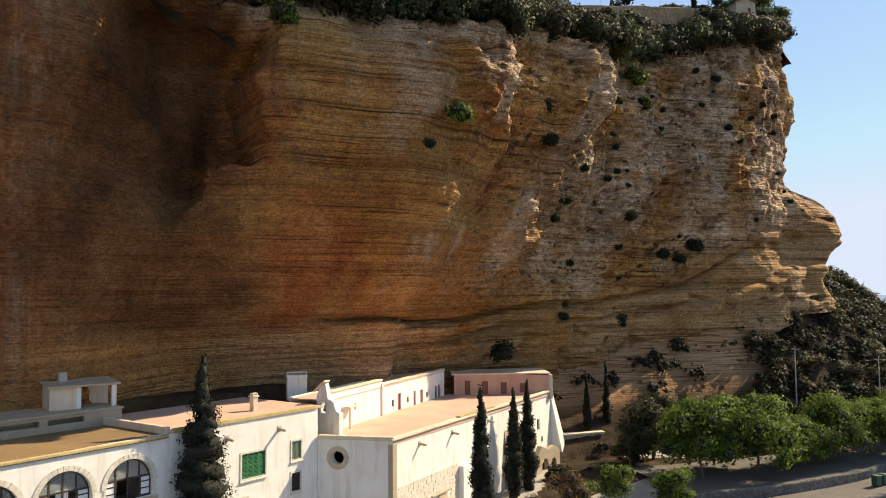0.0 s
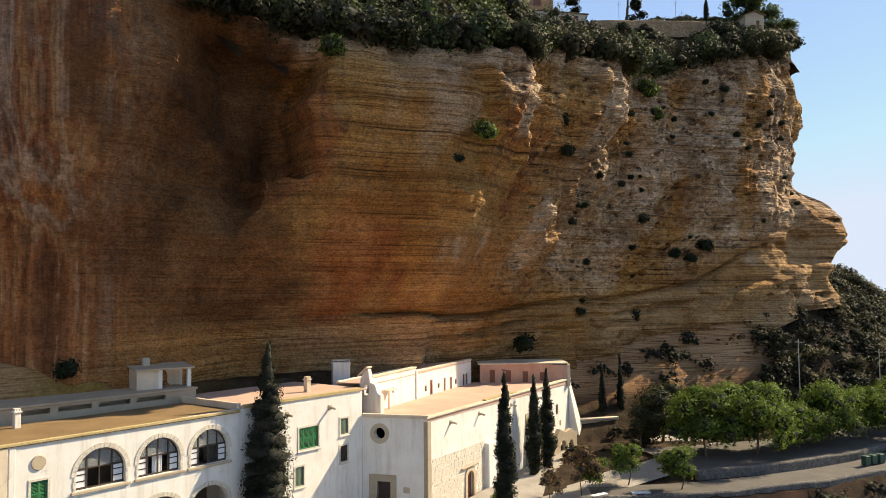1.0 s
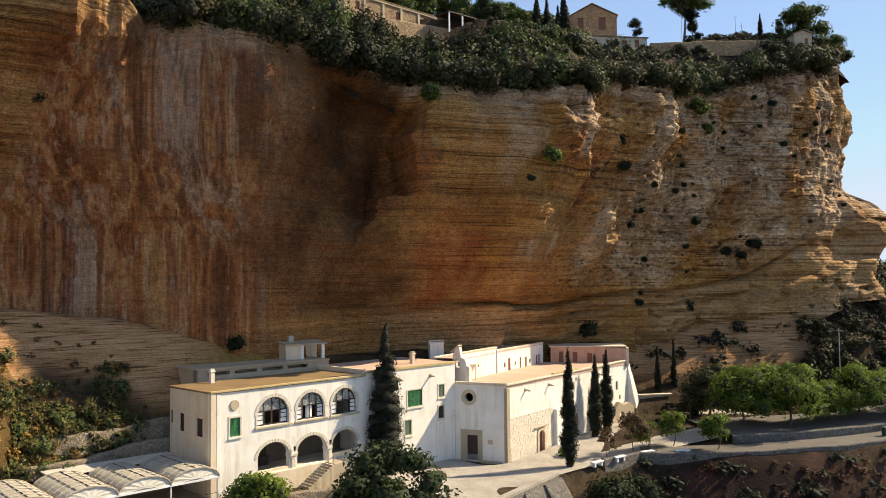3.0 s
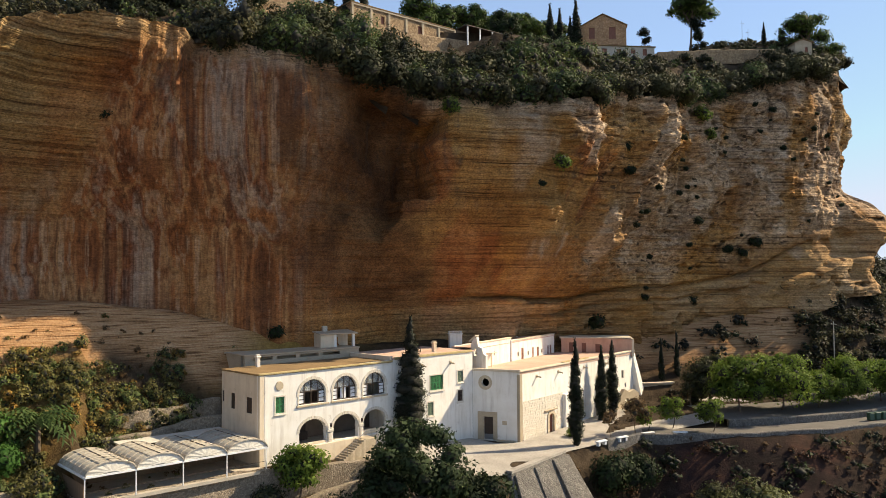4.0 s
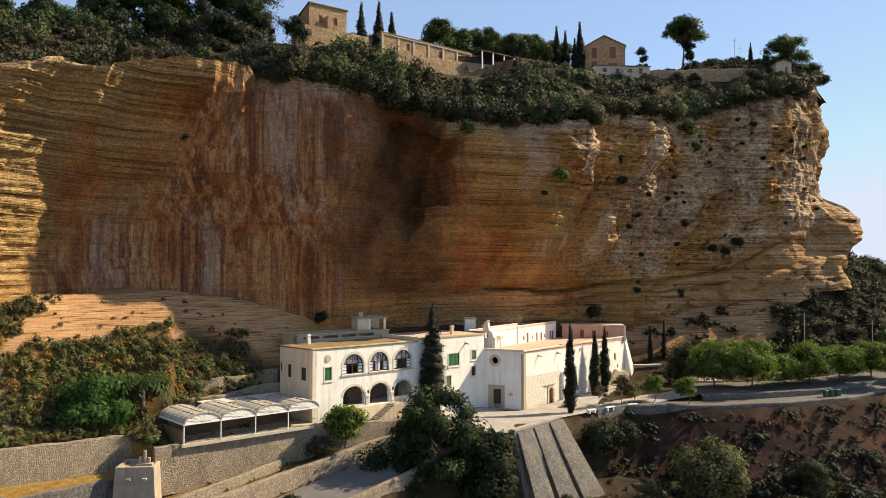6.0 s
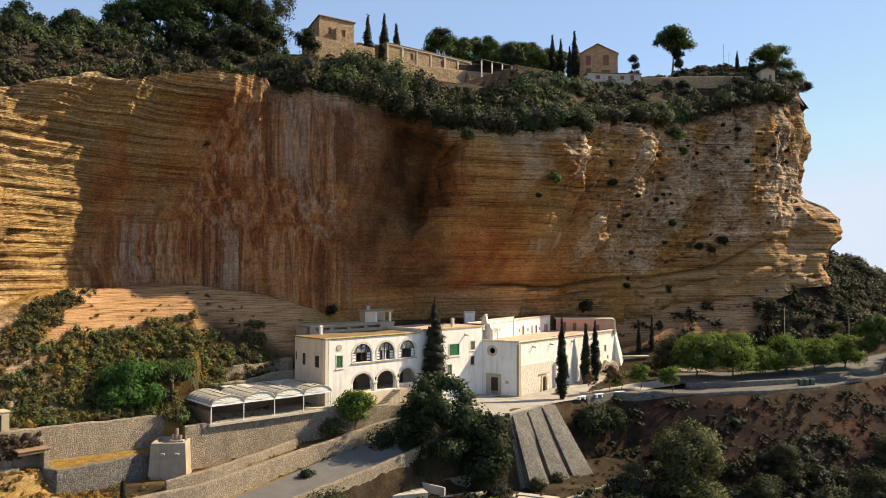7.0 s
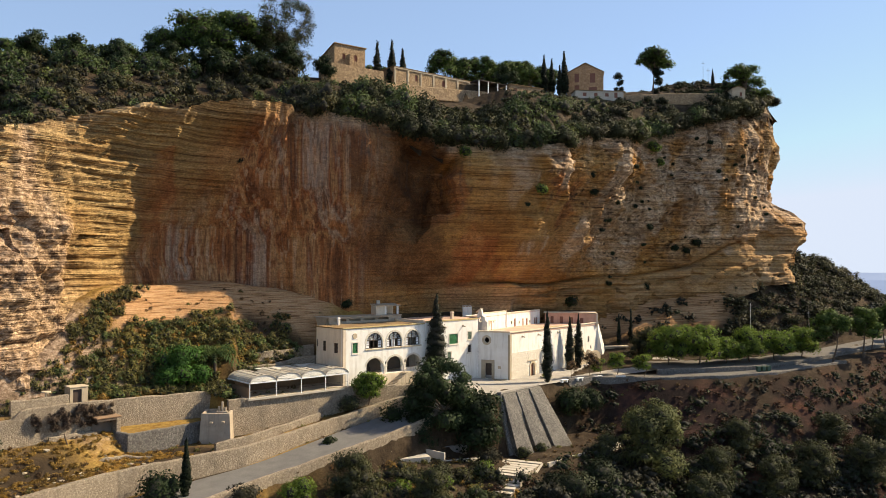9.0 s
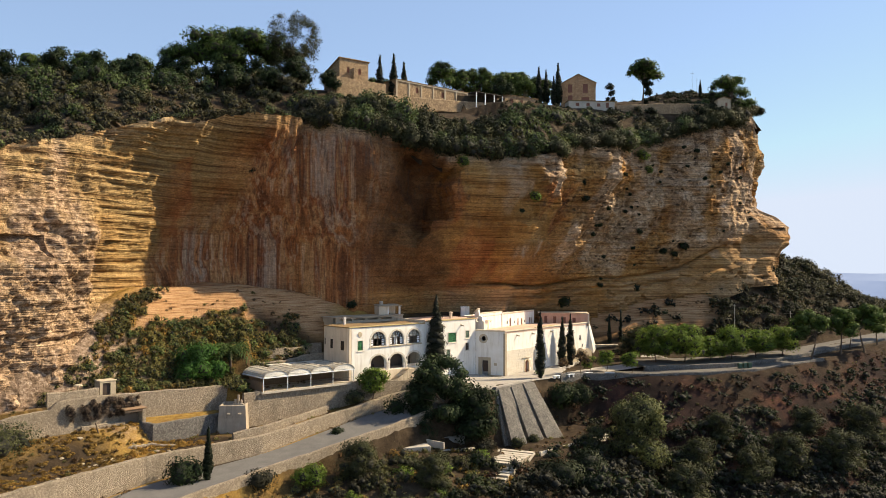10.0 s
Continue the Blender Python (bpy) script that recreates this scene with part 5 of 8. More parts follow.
def spout(parent, m, s, z):
    bm = bmesh.new()
    add_tube(bm, (s, 0.1, z), (s, -0.75, z - 0.12), 0.13, 0.10, 8)
    add_box(bm, s - 0.2, s + 0.2, -0.06, 0.05, z - 0.25, z + 0.2, None, 0.02)
    part("water_spout", bm, STONE, parent, "stone rainwater spout", m)


for s, z in ((23.66, 10.75), (28.83, 10.75)):
    spout(house, HM, s, z)


def chimney(loc, w, d, h, mat, label, slots=False, rz=0):
    ob = thing("chimney", loc, label, "chimney", "", rz)
    m = pose(*loc, 0, 0, rz)
    part("shaft", box(-w / 2, w / 2, -d / 2, d / 2, -0.6, h * 0.78, 0.03), mat, ob, "", m)
    part("cap", box(-w / 2 - 0.08, w / 2 + 0.08, -d / 2 - 0.08, d / 2 + 0.08, h * 0.78, h * 0.86, 0.02), mat, ob, "", m)
    top = panel(rect(-w / 2, w / 2, h * 0.86, h), [rect(-w / 2 + 0.08 + i * (w - 0.1) / 3, -w / 2 + 0.02 + (i + 1) * (w - 0.1) / 3, h * 0.885, h * 0.97) for i in range(3)] if slots else [], d * 0.8, -d * 0.4)
    part("cowl", top, mat, ob, "", m)
    return ob


chimney((-32.9, 46.9, 11.7), 0.42, 0.42, 1.45, WHITE, "slim white chimney on the ochre roof", True, 55)
chimney((-15.7, 65.0, 12.0), 0.5, 0.5, 1.45, CREAM, "slim cream chimney on the terrace roof", True, 55)
chimney((-14.85, 77.0, 11.9), 1.9, 1.2, 2.1, WHITE, "broad white chimney with smoke slots", True, 20)

# raised terrace slab behind the roof, with slots under its edge
slab = thing("roof_terrace", (-33, 52, 12), "pale concrete roof terrace with slotted front edge", "terrace")
P0, P1 = (-35.2, 48.4), (-25.2, 61.6)
TM = frame_at(P0, P1)
TL = length(P0, P1)
part("edge_wall", panel(rect(0, TL, 11.3, 12.75), [rect(1.0 + 3.3 * i, 3.7 + 3.3 * i, 12.12, 12.52) for i in range(4)], 0.35), TANSLAB, slab, "", TM)
part("slab", box(-0.1, TL + 0.1, -0.12, 7.5, 12.75, 12.92, 0.02), TANSLAB, slab, "", TM)
part("core", box(0.1, TL - 0.1, 1.2, 7.4, 10.5, 12.7), TANSLAB, slab, "", TM)
hut = thing("roof_hut", (-28.2, 61.3, 12.9), "small open plaster shelter with sloping slab roof", "shelter", "", 40)
HU = pose(-28.4, 61.6, 12.9, 0, 0, 40)
part("wall", box(-2.6, -2.35, -1.3, 1.6, -0.3, 1.75, 0.02), CREAM, hut, "", HU)
part("wall", box(-2.6, 2.3, 1.4, 1.65, -0.3, 1.9, 0.02), CREAM, hut, "", HU)
part("post", box(-0.7, -0.35, -1.3, -0.95, -0.3, 1.75, 0.02), WHITE, hut, "", HU)
part("post", box(1.9, 2.25, -1.3, -0.95, -0.3, 1.75, 0.02), WHITE, hut, "", HU)
part("wall", box(-2.35, -0.7, -1.3, -1.1, -0.3, 1.7, 0.02), CREAM, hut, "", HU)
rb = box(-2.8, 2.5, -1.6, 1.85, 0, 0.16, 0.02)
bmesh.ops.rotate(rb, cent=(0, 0, 0), matrix=Euler((radians(4), 0, 0)).to_matrix(), verts=rb.verts[:])
part("roof", rb, TANSLAB, hut, "", HU @ Matrix.Translation((0, 0, 1.8)))
part("chimney_stub", box(-1.6, -1.0, 0.4, 1.0, 1.9, 2.7, 0.02), CONCRETE, hut, "", HU)

# ---- the church ----
church = thing("church", (C[0], C[1], 0), "whitewashed hermitage church with flat terrace roof and stone-faced side", "church")
CM = frame_at(C, R)
CL = length(C, R)
FM = frame_at(J, C)
FL = length(J, C)
q = lambda s: FL - s
part("wall", panel(rect(0.02, FL, -2, 9.5), [circle(q(4.76), 7.75, 0.55), rect(q(5.02), q(3.67), 0.15, 3.2)], 0.6), WHITE, church, "shaded white front wall", FM)
side_holes = [arch(7.7, 9.15, 0.0, 2.2, 2.75, 8), rect(32.0, 32.8, 5.2, 6.5), rect(33.2, 33.8, 3.6, 4.3)]
part("wall", panel([(0, -2), (CL, -2), (CL, 9.2), (12, 9.45), (0, 9.3)], side_holes, 0.6), WHITE, church, "sunlit white side wall", CM)
# stone facing under the white band, course by course
rs = np.random.RandomState(12)
z = -0.3
course = 0
while z < 5.25:
    hh = rs.uniform(0.26, 0.42)
    s = 0.6 + rs.uniform(0, 0.3)
    while s < 11.7:
        w = rs.uniform(0.35, 0.95)
        e = min(s + w, 11.75)
        if not (e > 7.35 and s < 9.5 and z < 3.1) and e - s > 0.15:
            pr = rs.uniform(0.03, 0.06)
            part("facing_stone", box(s + 0.008, e - 0.008, -pr, 0.05, z + 0.006, min(z + hh, 5.3) - 0.006, 0.015), PALESTONE, church, "", CM)
        s = e
    z += hh
part("door_surround", panel(arch(7.3, 9.55, -0.2, 2.3, 3.15, 8), [arch(7.72, 9.13, -0.2, 2.2, 2.73, 8)], 0.3, -0.14), STONE, church, "", CM)
part("door", panel(arch(7.7, 9.15, 0.0, 2.2, 2.75, 8), [], 0.08, 0.25), REDWOOD, church, "brown wooden side door", CM)
part("hood", box(6.4, 9.9, -0.3, 0.05, 3.2, 3.34, 0.03), STONE, church, "", CM)
part("corner_pilaster", box(-0.12, 0.55, -0.16, 0.3, -1, 9.0, 0.02), STONE, church, "", CM)
part("eaves_course", box(-0.25, CL + 0.1, -0.22, 0.35, 9.28, 9.52, 0.04), CREAM, church, "", CM)
part("eaves_course", box(0.1, FL + 0.2, -0.2, 0.3, 9.30, 9.62, 0.04), CREAM, church, "", FM)
part("eaves_course", box(11.9, 20.0, -0.18, 0.3, 9.54, 9.66, 0.02), LICHEN, church, "lichen-yellow coping", CM)
part("door_surround", panel(rect(q(5.85), q(3.09), 0.1, 3.85), [rect(q(5.02), q(3.67), 0.1, 3.2)], 0.25, -0.08), STONE, church, "dressed stone door frame", FM)
fd = part("door", box(q(5.02), q(3.67), 0.25, 0.33, 0.15, 3.2, 0.01), DARKWOOD, church, "dark double door with metal foot", FM)
part("kick_plate", box(q(5.0), q(3.69), 0.235, 0.26, 0.16, 0.85), METAL, fd, "", FM)
ring = panel(circle(q(4.76), 7.75, 0.98, 24), [circle(q(4.76), 7.75, 0.55, 24)], 0.2, -0.06)
part("round_window", ring, STONE, church, "round stone-framed window", FM)
part("wall_plate", box(q(2.4), q(1.75), -0.04, 0.02, 2.2, 2.75, 0.01), STONE, church, "", FM)
part("step", box(q(3.1), q(0.6), -0.5, 0.1, -0.3, 0.25, 0.03), STONE, church, "", FM)
part("buttress", box(11.75, 13.6, -0.55, 0.1, -1.5, 5.0, 0.1), WHITE, church, "", CM)
for s, z in ((4.52, 8.35), (10.6, 8.35), (18.5, 8.3), (26.1, 8.2)):
    spout(church, CM, s, z)
# roof and the far end, with its battered buttress
rf = bmesh.new()
vs = [rf.verts.new(v) for v in ((J[0] + 0.2, J[1] + 0.4, 9.28), (C[0] + 0.1, C[1] + 0.1, 9.28), (R[0], R[1] - 0.2, 9.12), (-0.5, 98.2, 9.12), (-13.5, 72, 9.28))]
rf.faces.new(vs)
ex = bmesh.ops.extrude_face_region(rf, geom=rf.faces[:])
bmesh.ops.translate(rf, vec=(0, 0, -0.3), verts=[v for v in ex["geom"] if isinstance(v, bmesh.types.BMVert)])
part("roof", rf, TERRACE, church, "pale pink tiled terrace roof")
E2 = (3.0, 103.6)
EM = frame_at(R, E2)
part("wall", panel(rect(0.02, length(R, E2), -2, 9.1), [], 0.6), WHITE, church, "", EM)
bt = bmesh.new()
prof = [(CL - 0.3, -2.2, -2.0), (CL - 0.3, 0.02, 9.0), (CL - 0.3, 1.2, 9.0), (CL - 0.3, 1.2, -2.0)]
lo = [bt.verts.new(p) for p in prof]
hi = [bt.verts.new((CL + (2.2 if p[2] < 0 else 0.5), p[1], p[2])) for p in prof]
bt.faces.new(lo)
bt.faces.new(hi[::-1])
for i in range(4):
    bt.faces.new((lo[i], lo[(i + 1) % 4], hi[(i + 1) % 4], hi[i]))
part("buttress", bt, WHITE, church, "sloping white corner buttress", CM)
bt = bmesh.new()
lo = [bt.verts.new(p) for p in ((22.5, -1.0, -1.5), (22.5, -0.03, 6.6), (22.5, 0.1, 6.6), (22.5, 0.1, -1.5))]
hi = [bt.verts.new(p) for p in ((31.0, -1.4, -1.5), (28.2, -0.03, 6.6), (28.2, 0.1, 6.6), (31.0, 0.1, -1.5))]
bt.faces.new(lo)
bt.faces.new(hi[::-1])
for i in range(4):
    bt.faces.new((lo[i], lo[(i + 1) % 4], hi[(i + 1) % 4], hi[i]))
part("facing", bt, STONE, church, "battered bare stone facing", CM)
for w in ((32.0, 32.8, 5.2, 6.5), (33.2, 33.8, 3.6, 4.3)):
    part("window", panel(rect(*w), [rect(w[0] + 0.07, w[1] - 0.07, w[2] + 0.07, w[3] - 0.07)], 0.08, 0.2), DARKWOOD, church, "", CM)
    part("backing", box(w[0], w[1], 0.3, 0.33, w[2], w[3]), DARKWOOD, church, "", CM)
# bell gable on the front corner
bell = thing("bell_gable", (-10.3, 70, 9.3), "white plaster bell gable with sloping coping", "bell gable")
BM_ = pose(-10.3, 69.6, 9.2, 0, 0, 150)
part("wall", panel([(-1.6, -0.4), (1.0, -0.4), (1.0, 3.4), (0.5, 4.3), (0.0, 4.5), (-0.3, 3.2), (-0.9, 3.0), (-1.2, 2.2), (-1.6, 2.0)], [arch(-0.1, 0.5, 1.9, 2.7, 3.0, 8)], 0.5), WHITE, bell, "", BM_)
cp = box(-0.75, 0.75, -0.15, 0.7, 0, 0.16, 0.02)
bmesh.ops.rotate(cp, cent=(0, 0, 0), matrix=Euler((0, radians(38), 0)).to_matrix(), verts=cp.verts[:])
part("coping", cp, CREAM, bell, "", BM_ @ Matrix.Translation((0.55, 0, 4.2)))
bb = tube((0.2, 0.25, 2.1), (0.2, 0.25, 2.6), 0.22, 0.1, 10)
part("bell", bb, METAL, bell, "small bronze bell", BM_)

# upper range: white cells behind the terrace, and a pinkish cross wing
cells = thing("upper_cells", (-6, 84, 9.2), "sunlit white row of cells on the terrace", "building")
U0, U1 = (-10.5, 70.0), (-1.0, 96.7)
UM = frame_at(U0, U1)
UL = length(U0, U1)
doors = [(14.74, 15.6, 9.1, 10.95), (18.95, 19.6, 9.1, 10.75), (20.85, 21.7, 9.1, 10.65), (25.3, 26.1, 9.1, 10.6), (26.35, 27.1, 9.1, 10.6)]
lites = [(13.3, 13.9, 9.75, 10.45), (17.1, 17.7, 9.7, 10.3), (22.6, 23.2, 9.6, 10.2), (5.0, 5.35, 10.6, 11.2)]
part("wall", panel([(0.6, 8.5), (UL, 8.5), (UL, 12.2), (11, 12.45), (10.95, 12.75), (0.6, 12.9)], [rect(*d) for d in doors] + [rect(*w) for w in lites], 0.45), WHITE, cells, "", UM)
part("wall_rear", box(0.7, UL, 4.0, 4.4, 8.5, 12.2), WHITE, cells, "", UM)
part("roof", box(0.5, UL + 0.1, -0.02, 4.5, 12.0, 12.12), TERRACE, cells, "", UM)
part("pier", box(10.75, 11.05, -0.18, 0.1, 9.2, 12.5, 0.02), WHITE, cells, "", UM)
part("coping", box(0.5, 11.0, -0.1, 0.55, 12.72, 12.9, 0.02), CREAM, cells, "", UM)
part("coping", box(11.0, UL, -0.1, 0.55, 12.22, 12.4, 0.02), CREAM, cells, "", UM)
part("porch_roof", box(2.6, 4.4, -0.9, 0.1, 11.1, 11.22, 0.02), CREAM, cells, "", UM)
part("porch_post", box(2.7, 2.9, -0.85, -0.65, 9.2, 11.1, 0.02), CREAM, cells, "", UM)
for d in doors:
    part("door", box(d[0], d[1], 0.12, 0.18, d[2], d[3], 0.01), REDWOOD, cells, "red-brown wooden door", UM)
for d in lites:
    part("window", box(d[0], d[1], 0.16, 0.2, d[2], d[3], 0.01), DARKWOOD, cells, "", UM)
wing = thing("upper_wing", (5, 97, 9.1), "pinkish rendered cross wing with red-brown doors", "building")
W0, W1 = (0.2, 97.0), (12.0, 97.8)
WM = frame_at(W0, W1)
WL = length(W0, W1)
wd = [(1.3, 2.0, 9.0, 10.85), (3.45, 4.2, 9.0, 10.75), (5.75, 6.5, 9.0, 10.6), (8.1, 8.9, 9.3, 10.45)]
part("wall", panel([(0, 8.5), (WL, 8.5), (WL, 11.4), (0, 11.75)], [rect(*d) for d in wd], 0.4), PINKISH, wing, "", WM)
part("roof", box(-0.3, WL + 0.1, -0.25, 5.8, 11.55, 11.72, 0.03), CREAM, wing, "", WM)
part("gable_end", box(WL - 0.02, WL + 0.38, 0.0, 5.6, 8.5, 11.45, 0.02), CREAM, wing, "", WM)
part("wall_rear", box(0, WL, 5.2, 5.6, 8.5, 11.4), PINKISH, wing, "", WM)
for d in wd:
    part("door", box(d[0], d[1], 0.12, 0.18, d[2], d[3], 0.01), REDWOOD, wing, "", WM)
# low annexe and ruined arch beyond
annex = thing("annexe", (15.5, 101, 0), "low ochre stone annexe with tiled roof", "outbuilding")
NM = pose(13.4, 99.6, 0, 0, 0, 20)
part("wall", panel(rect(0, 6, -1, 3.6), [rect(2.2, 3.2, 0, 2.0)], 0.4), STONE, annex, "", NM)
part("wall", box(5.6, 6, 0.4, 4, -1, 3.6), STONE, annex, "", NM)
part("roof", box(-0.2, 6.2, -0.3, 4.2, 3.6, 3.85, 0.03), CREAM, annex, "", NM)
ruin = thing("ruined_arch", (11.0, 95.3, 0), "crumbling stone arch beside the church wall", "ruin")
RM = pose(9.8, 92.0, 0, 0, 0, 55)
part("wall", panel([(0, -1), (5.5, -1), (5.5, 2.6), (4.2, 3.3), (2.6, 3.0), (1.2, 3.6), (0, 2.4)], [arch(1.2, 2.7, -0.5, 1.4, 2.1, 8), arch(3.4, 4.6, -0.5, 1.2, 1.9, 8)], 0.6), STONE, ruin, "", RM)

# ---- the vaulted canopy beside the house ----
K0, K1 = (-39.2, 24.6), (-28.3, 39.0)
KM = frame_at(K0, K1)
KL = length(K0, K1)
canopy = thing("canopy", (K0[0], K0[1], 2.0), "pale barrel-vaulted patio canopy on slim posts over a stone wall", "canopy")
nv = 4
step = KL / nv
for i in range(nv):
    s0 = i * step
    bm = bmesh.new()
    rows = []
    for j in range(15):
        a = math.pi * j / 14
        x, z = s0 + step / 2 - (step / 2 - 0.03) * math.cos(a), 4.35 + 1.05 * math.sin(a)
        rows.append([bm.verts.new((x, y, z)) for y in (-0.1, 7.4)] + [bm.verts.new((x, y, z + 0.04)) for y in (7.4, -0.1)])
    for a, b in zip(rows[:-1], rows[1:]):
        for c in range(4):
            bm.faces.new((a[c], b[c], b[(c + 1) % 4], a[(c + 1) % 4]))
    part("vault", bm, VAULTCLOTH, canopy, "pale translucent vault sheet", KM)
    for y in (-0.05, 1.2, 2.4, 3.65, 4.9, 6.1, 7.35):
        rib = bmesh.new()
        for j in range(14):
            a0, a1 = math.pi * j / 14, math.pi * (j + 1) / 14
            p = [(s0 + step / 2 - (step / 2) * math.cos(a), y, 4.40 + 1.08 * math.sin(a)) for a in (a0, a1)]
            add_tube(rib, p[0], p[1], 0.045, 0.045, 5)
        part("rib", rib, CONCRETE, canopy, "", KM)
    # seams along the vault
    for j in (2, 5, 7, 9, 12):
        a = math.pi * j / 14
        x, z = s0 + step / 2 - (step / 2) * math.cos(a), 4.40 + 1.08 * math.sin(a)
        part("purlin", tube((x, -0.1, z), (x, 7.4, z), 0.035, 0.035, 5), CONCRETE if j != 7 else DARKWOOD, canopy, "", KM)
    # gathered cloth in the gable end
    g = bmesh.new()
    vs = [g.verts.new((s0 + step / 2 - (step / 2 - 0.05) * math.cos(math.pi * j / 14), 0.0 + 0.05 * (j % 2), 4.35 + 1.02 * math.sin(math.pi * j / 14))) for j in range(15)]
    mid = g.verts.new((s0 + step / 2, -0.12, 4.55))
    for j in range(14):
        g.faces.new((vs[j], vs[j + 1], mid))
    g.faces.new((vs[14], vs[0], mid))
    part("gable_cloth", g, FABRIC, canopy, "gathered white cloth gable", KM)
for i in range(nv + 1):
    s = min(i * step, KL - 0.1)
    part("post", box(s - 0.05, s + 0.05, 0.0, 0.1, 2.0, 4.4), WHITEPAINT, canopy, "", KM)
    part("post", box(s - 0.05, s + 0.05, 7.2, 7.3, 2.0, 4.4), WHITEPAINT, canopy, "", KM)
part("beam", box(-0.15, KL + 0.15, -0.06, 0.14, 4.22, 4.42, 0.02), WHITEPAINT, canopy, "", KM)
part("beam", box(-0.15, 0.05, -0.06, 7.4, 4.22, 4.40, 0.02), WHITEPAINT, canopy, "", KM)
part("rail", box(0, KL, 0.03, 0.06, 2.92, 2.96), DARKWOOD, canopy, "", KM)
part("back_screen", box(0.0, KL, 7.0, 7.1, 2.0, 4.2), REEDS, canopy, "brown reed screen", KM)
part("side_screen", box(0.0, 0.06, 0.4, 7.0, 2.0, 3.6), REEDS, canopy, "", KM)
part("tarpaulin", box(6.0, KL - 0.3, 7.4, 10.4, 5.0, 5.12, 0.02), FABRIC, canopy, "flat white sheeting behind the vaults", KM)
part("deck", box(-0.2, KL, 0.0, 10.0, 1.7, 2.02), CONCRETE, canopy, "", KM)

# ---- terrace walls, road and yard ----
def wall_run(name, pts, depth, thick, mat, label, category="wall", rough=0.10, seed=0, kind="structure", group=""):
    """A masonry wall along (x, y, top) with an uneven top; it goes depth metres down, thickness to the uphill side."""
    dense = []
    for (x0, y0, z0), (x1, y1, z1) in zip(pts[:-1], pts[1:]):
        n = max(2, int(math.hypot(x1 - x0, y1 - y0) / 0.7))
        dense += [(x0 + (x1 - x0) * i / n, y0 + (y1 - y0) * i / n, z0 + (z1 - z0) * i / n) for i in range(n)]
    dense.append(pts[-1])
    p = np.array(dense)
    d = np.gradient(p[:, :2], axis=0)
    d /= np.linalg.norm(d, axis=1)[:, None]
    nrm = np.stack([-d[:, 1], d[:, 0]], 1)
    top = p[:, 2] + rough * NOISE.fbm(np.arange(len(p)) / 1.7 + seed * 9, 0.3, 0, 3)
    f0, b0 = p[:, :2] - nrm * 0.12, p[:, :2] + nrm * thick
    mid = p[:, :2] - nrm * 0.02
    rows = [np.column_stack([f0 - nrm * 0.2, p[:, 2] - depth]), np.column_stack([f0, top - 0.12]), np.column_stack([mid, top]), np.column_stack([b0, top + 0.0]), np.column_stack([b0, p[:, 2] - depth])]
    n, m = len(p), len(rows)
    v = np.concatenate(rows)
    f = [(r * n + i, r * n + i + 1, (r + 1) * n + i + 1, (r + 1) * n + i) for r in range(m - 1) for i in range(n - 1)]
    f += [tuple(r * n for r in range(m)), tuple(r * n + n - 1 for r in range(m))[::-1]]
    return single(name, mesh_np(name, v, f, mat), mat, label, category, group, kind)


wall_run("wall_road", [(-66, -42, -4.6), (-53, -16, -4.0), (-46.5, 2.5, -3.7), (-41.5, 10.3, -3.6), (-36.2, 17.5, -3.4), (-29, 32.4, -2.2), (-22, 42.6, -0.5), (-17.5, 46.5, 0.4)],
         5.5, 0.6, RUBBLE, "long rubble retaining wall above the road", seed=1)
wall_run("wall_canopy", [(-41.6, 22.4, 2.1), (-36, 30, 2.1), (-30.6, 37.0, 2.1), (-24.4, 42.2, 1.9), (-19, 47.6, 1.5)], 5.5, 0.5, RUBBLE, "rubble terrace wall under the canopy", seed=2)
wall_run("wall_garden", [(-65.0, -5.6, 1.6), (-63.0, -2.2, 2.2), (-60.9, 1.2, 2.35), (-60.3, 2.2, 3.4), (-57.5, 6.8, 3.6), (-54, 12.4, 3.4), (-46.6, 22.6, 3.1), (-44.5, 25.2, 3.1)], 5.5, 0.5, RUBBLE, "weathered rubble garden wall below the slope", seed=3)
wall_run("wall_plot", [(-53.9, 12.1, -0.4), (-52.4, 10.9, -0.8), (-50.6, 10.8, -1.0), (-46.2, 17.6, -0.9), (-44.2, 21.4, -0.9)], 4.0, 0.5, RUBBLEGREY, "low rubble wall holding a grassy plot", seed=4)
wall_run("wall_plot_lower", [(-40.0, 15.6, -2.8), (-36.6, 20.4, -2.4), (-31.2, 33.4, -1.4)], 2.5, 0.4, RUBBLE, "low rubble planting-bed wall", seed=9)
wall_run("wall_parapet", [(-47, -22, -8.1), (-37.5, -4, -6.9), (-30.2, 11.7, -5.75), (-24.6, 20.3, -4.65), (-18.5, 30.5, -3.4), (-14, 37.5, -2.2)], 5.0, 0.4, RUBBLE, "rubble parapet along the road's edge", seed=5)
wall_run("wall_promenade", [(7, 67.6, 0.55), (11.5, 72, 0.5), (19, 73.3, 0.45), (27, 75, 0.5), (38, 79, 0.7), (48.5, 84.5, 0.9), (66, 100, 1.9)], 2.6, 0.45, RUBBLEGREY, "low stone wall along the terrace edge", seed=6)
wall_run("wall_bed", [(24.5, 80.6, 1.25), (36, 84.3, 1.45), (46.6, 89.8, 1.6), (55, 97, 1.95), (66, 107.6, 2.6), (90, 130.4, 4.5), (133, 167.4, 8.5)], 2.4, 0.5, RUBBLEGREY, "grey retaining wall beside the tree-lined road", seed=7)
plot = bmesh.new()
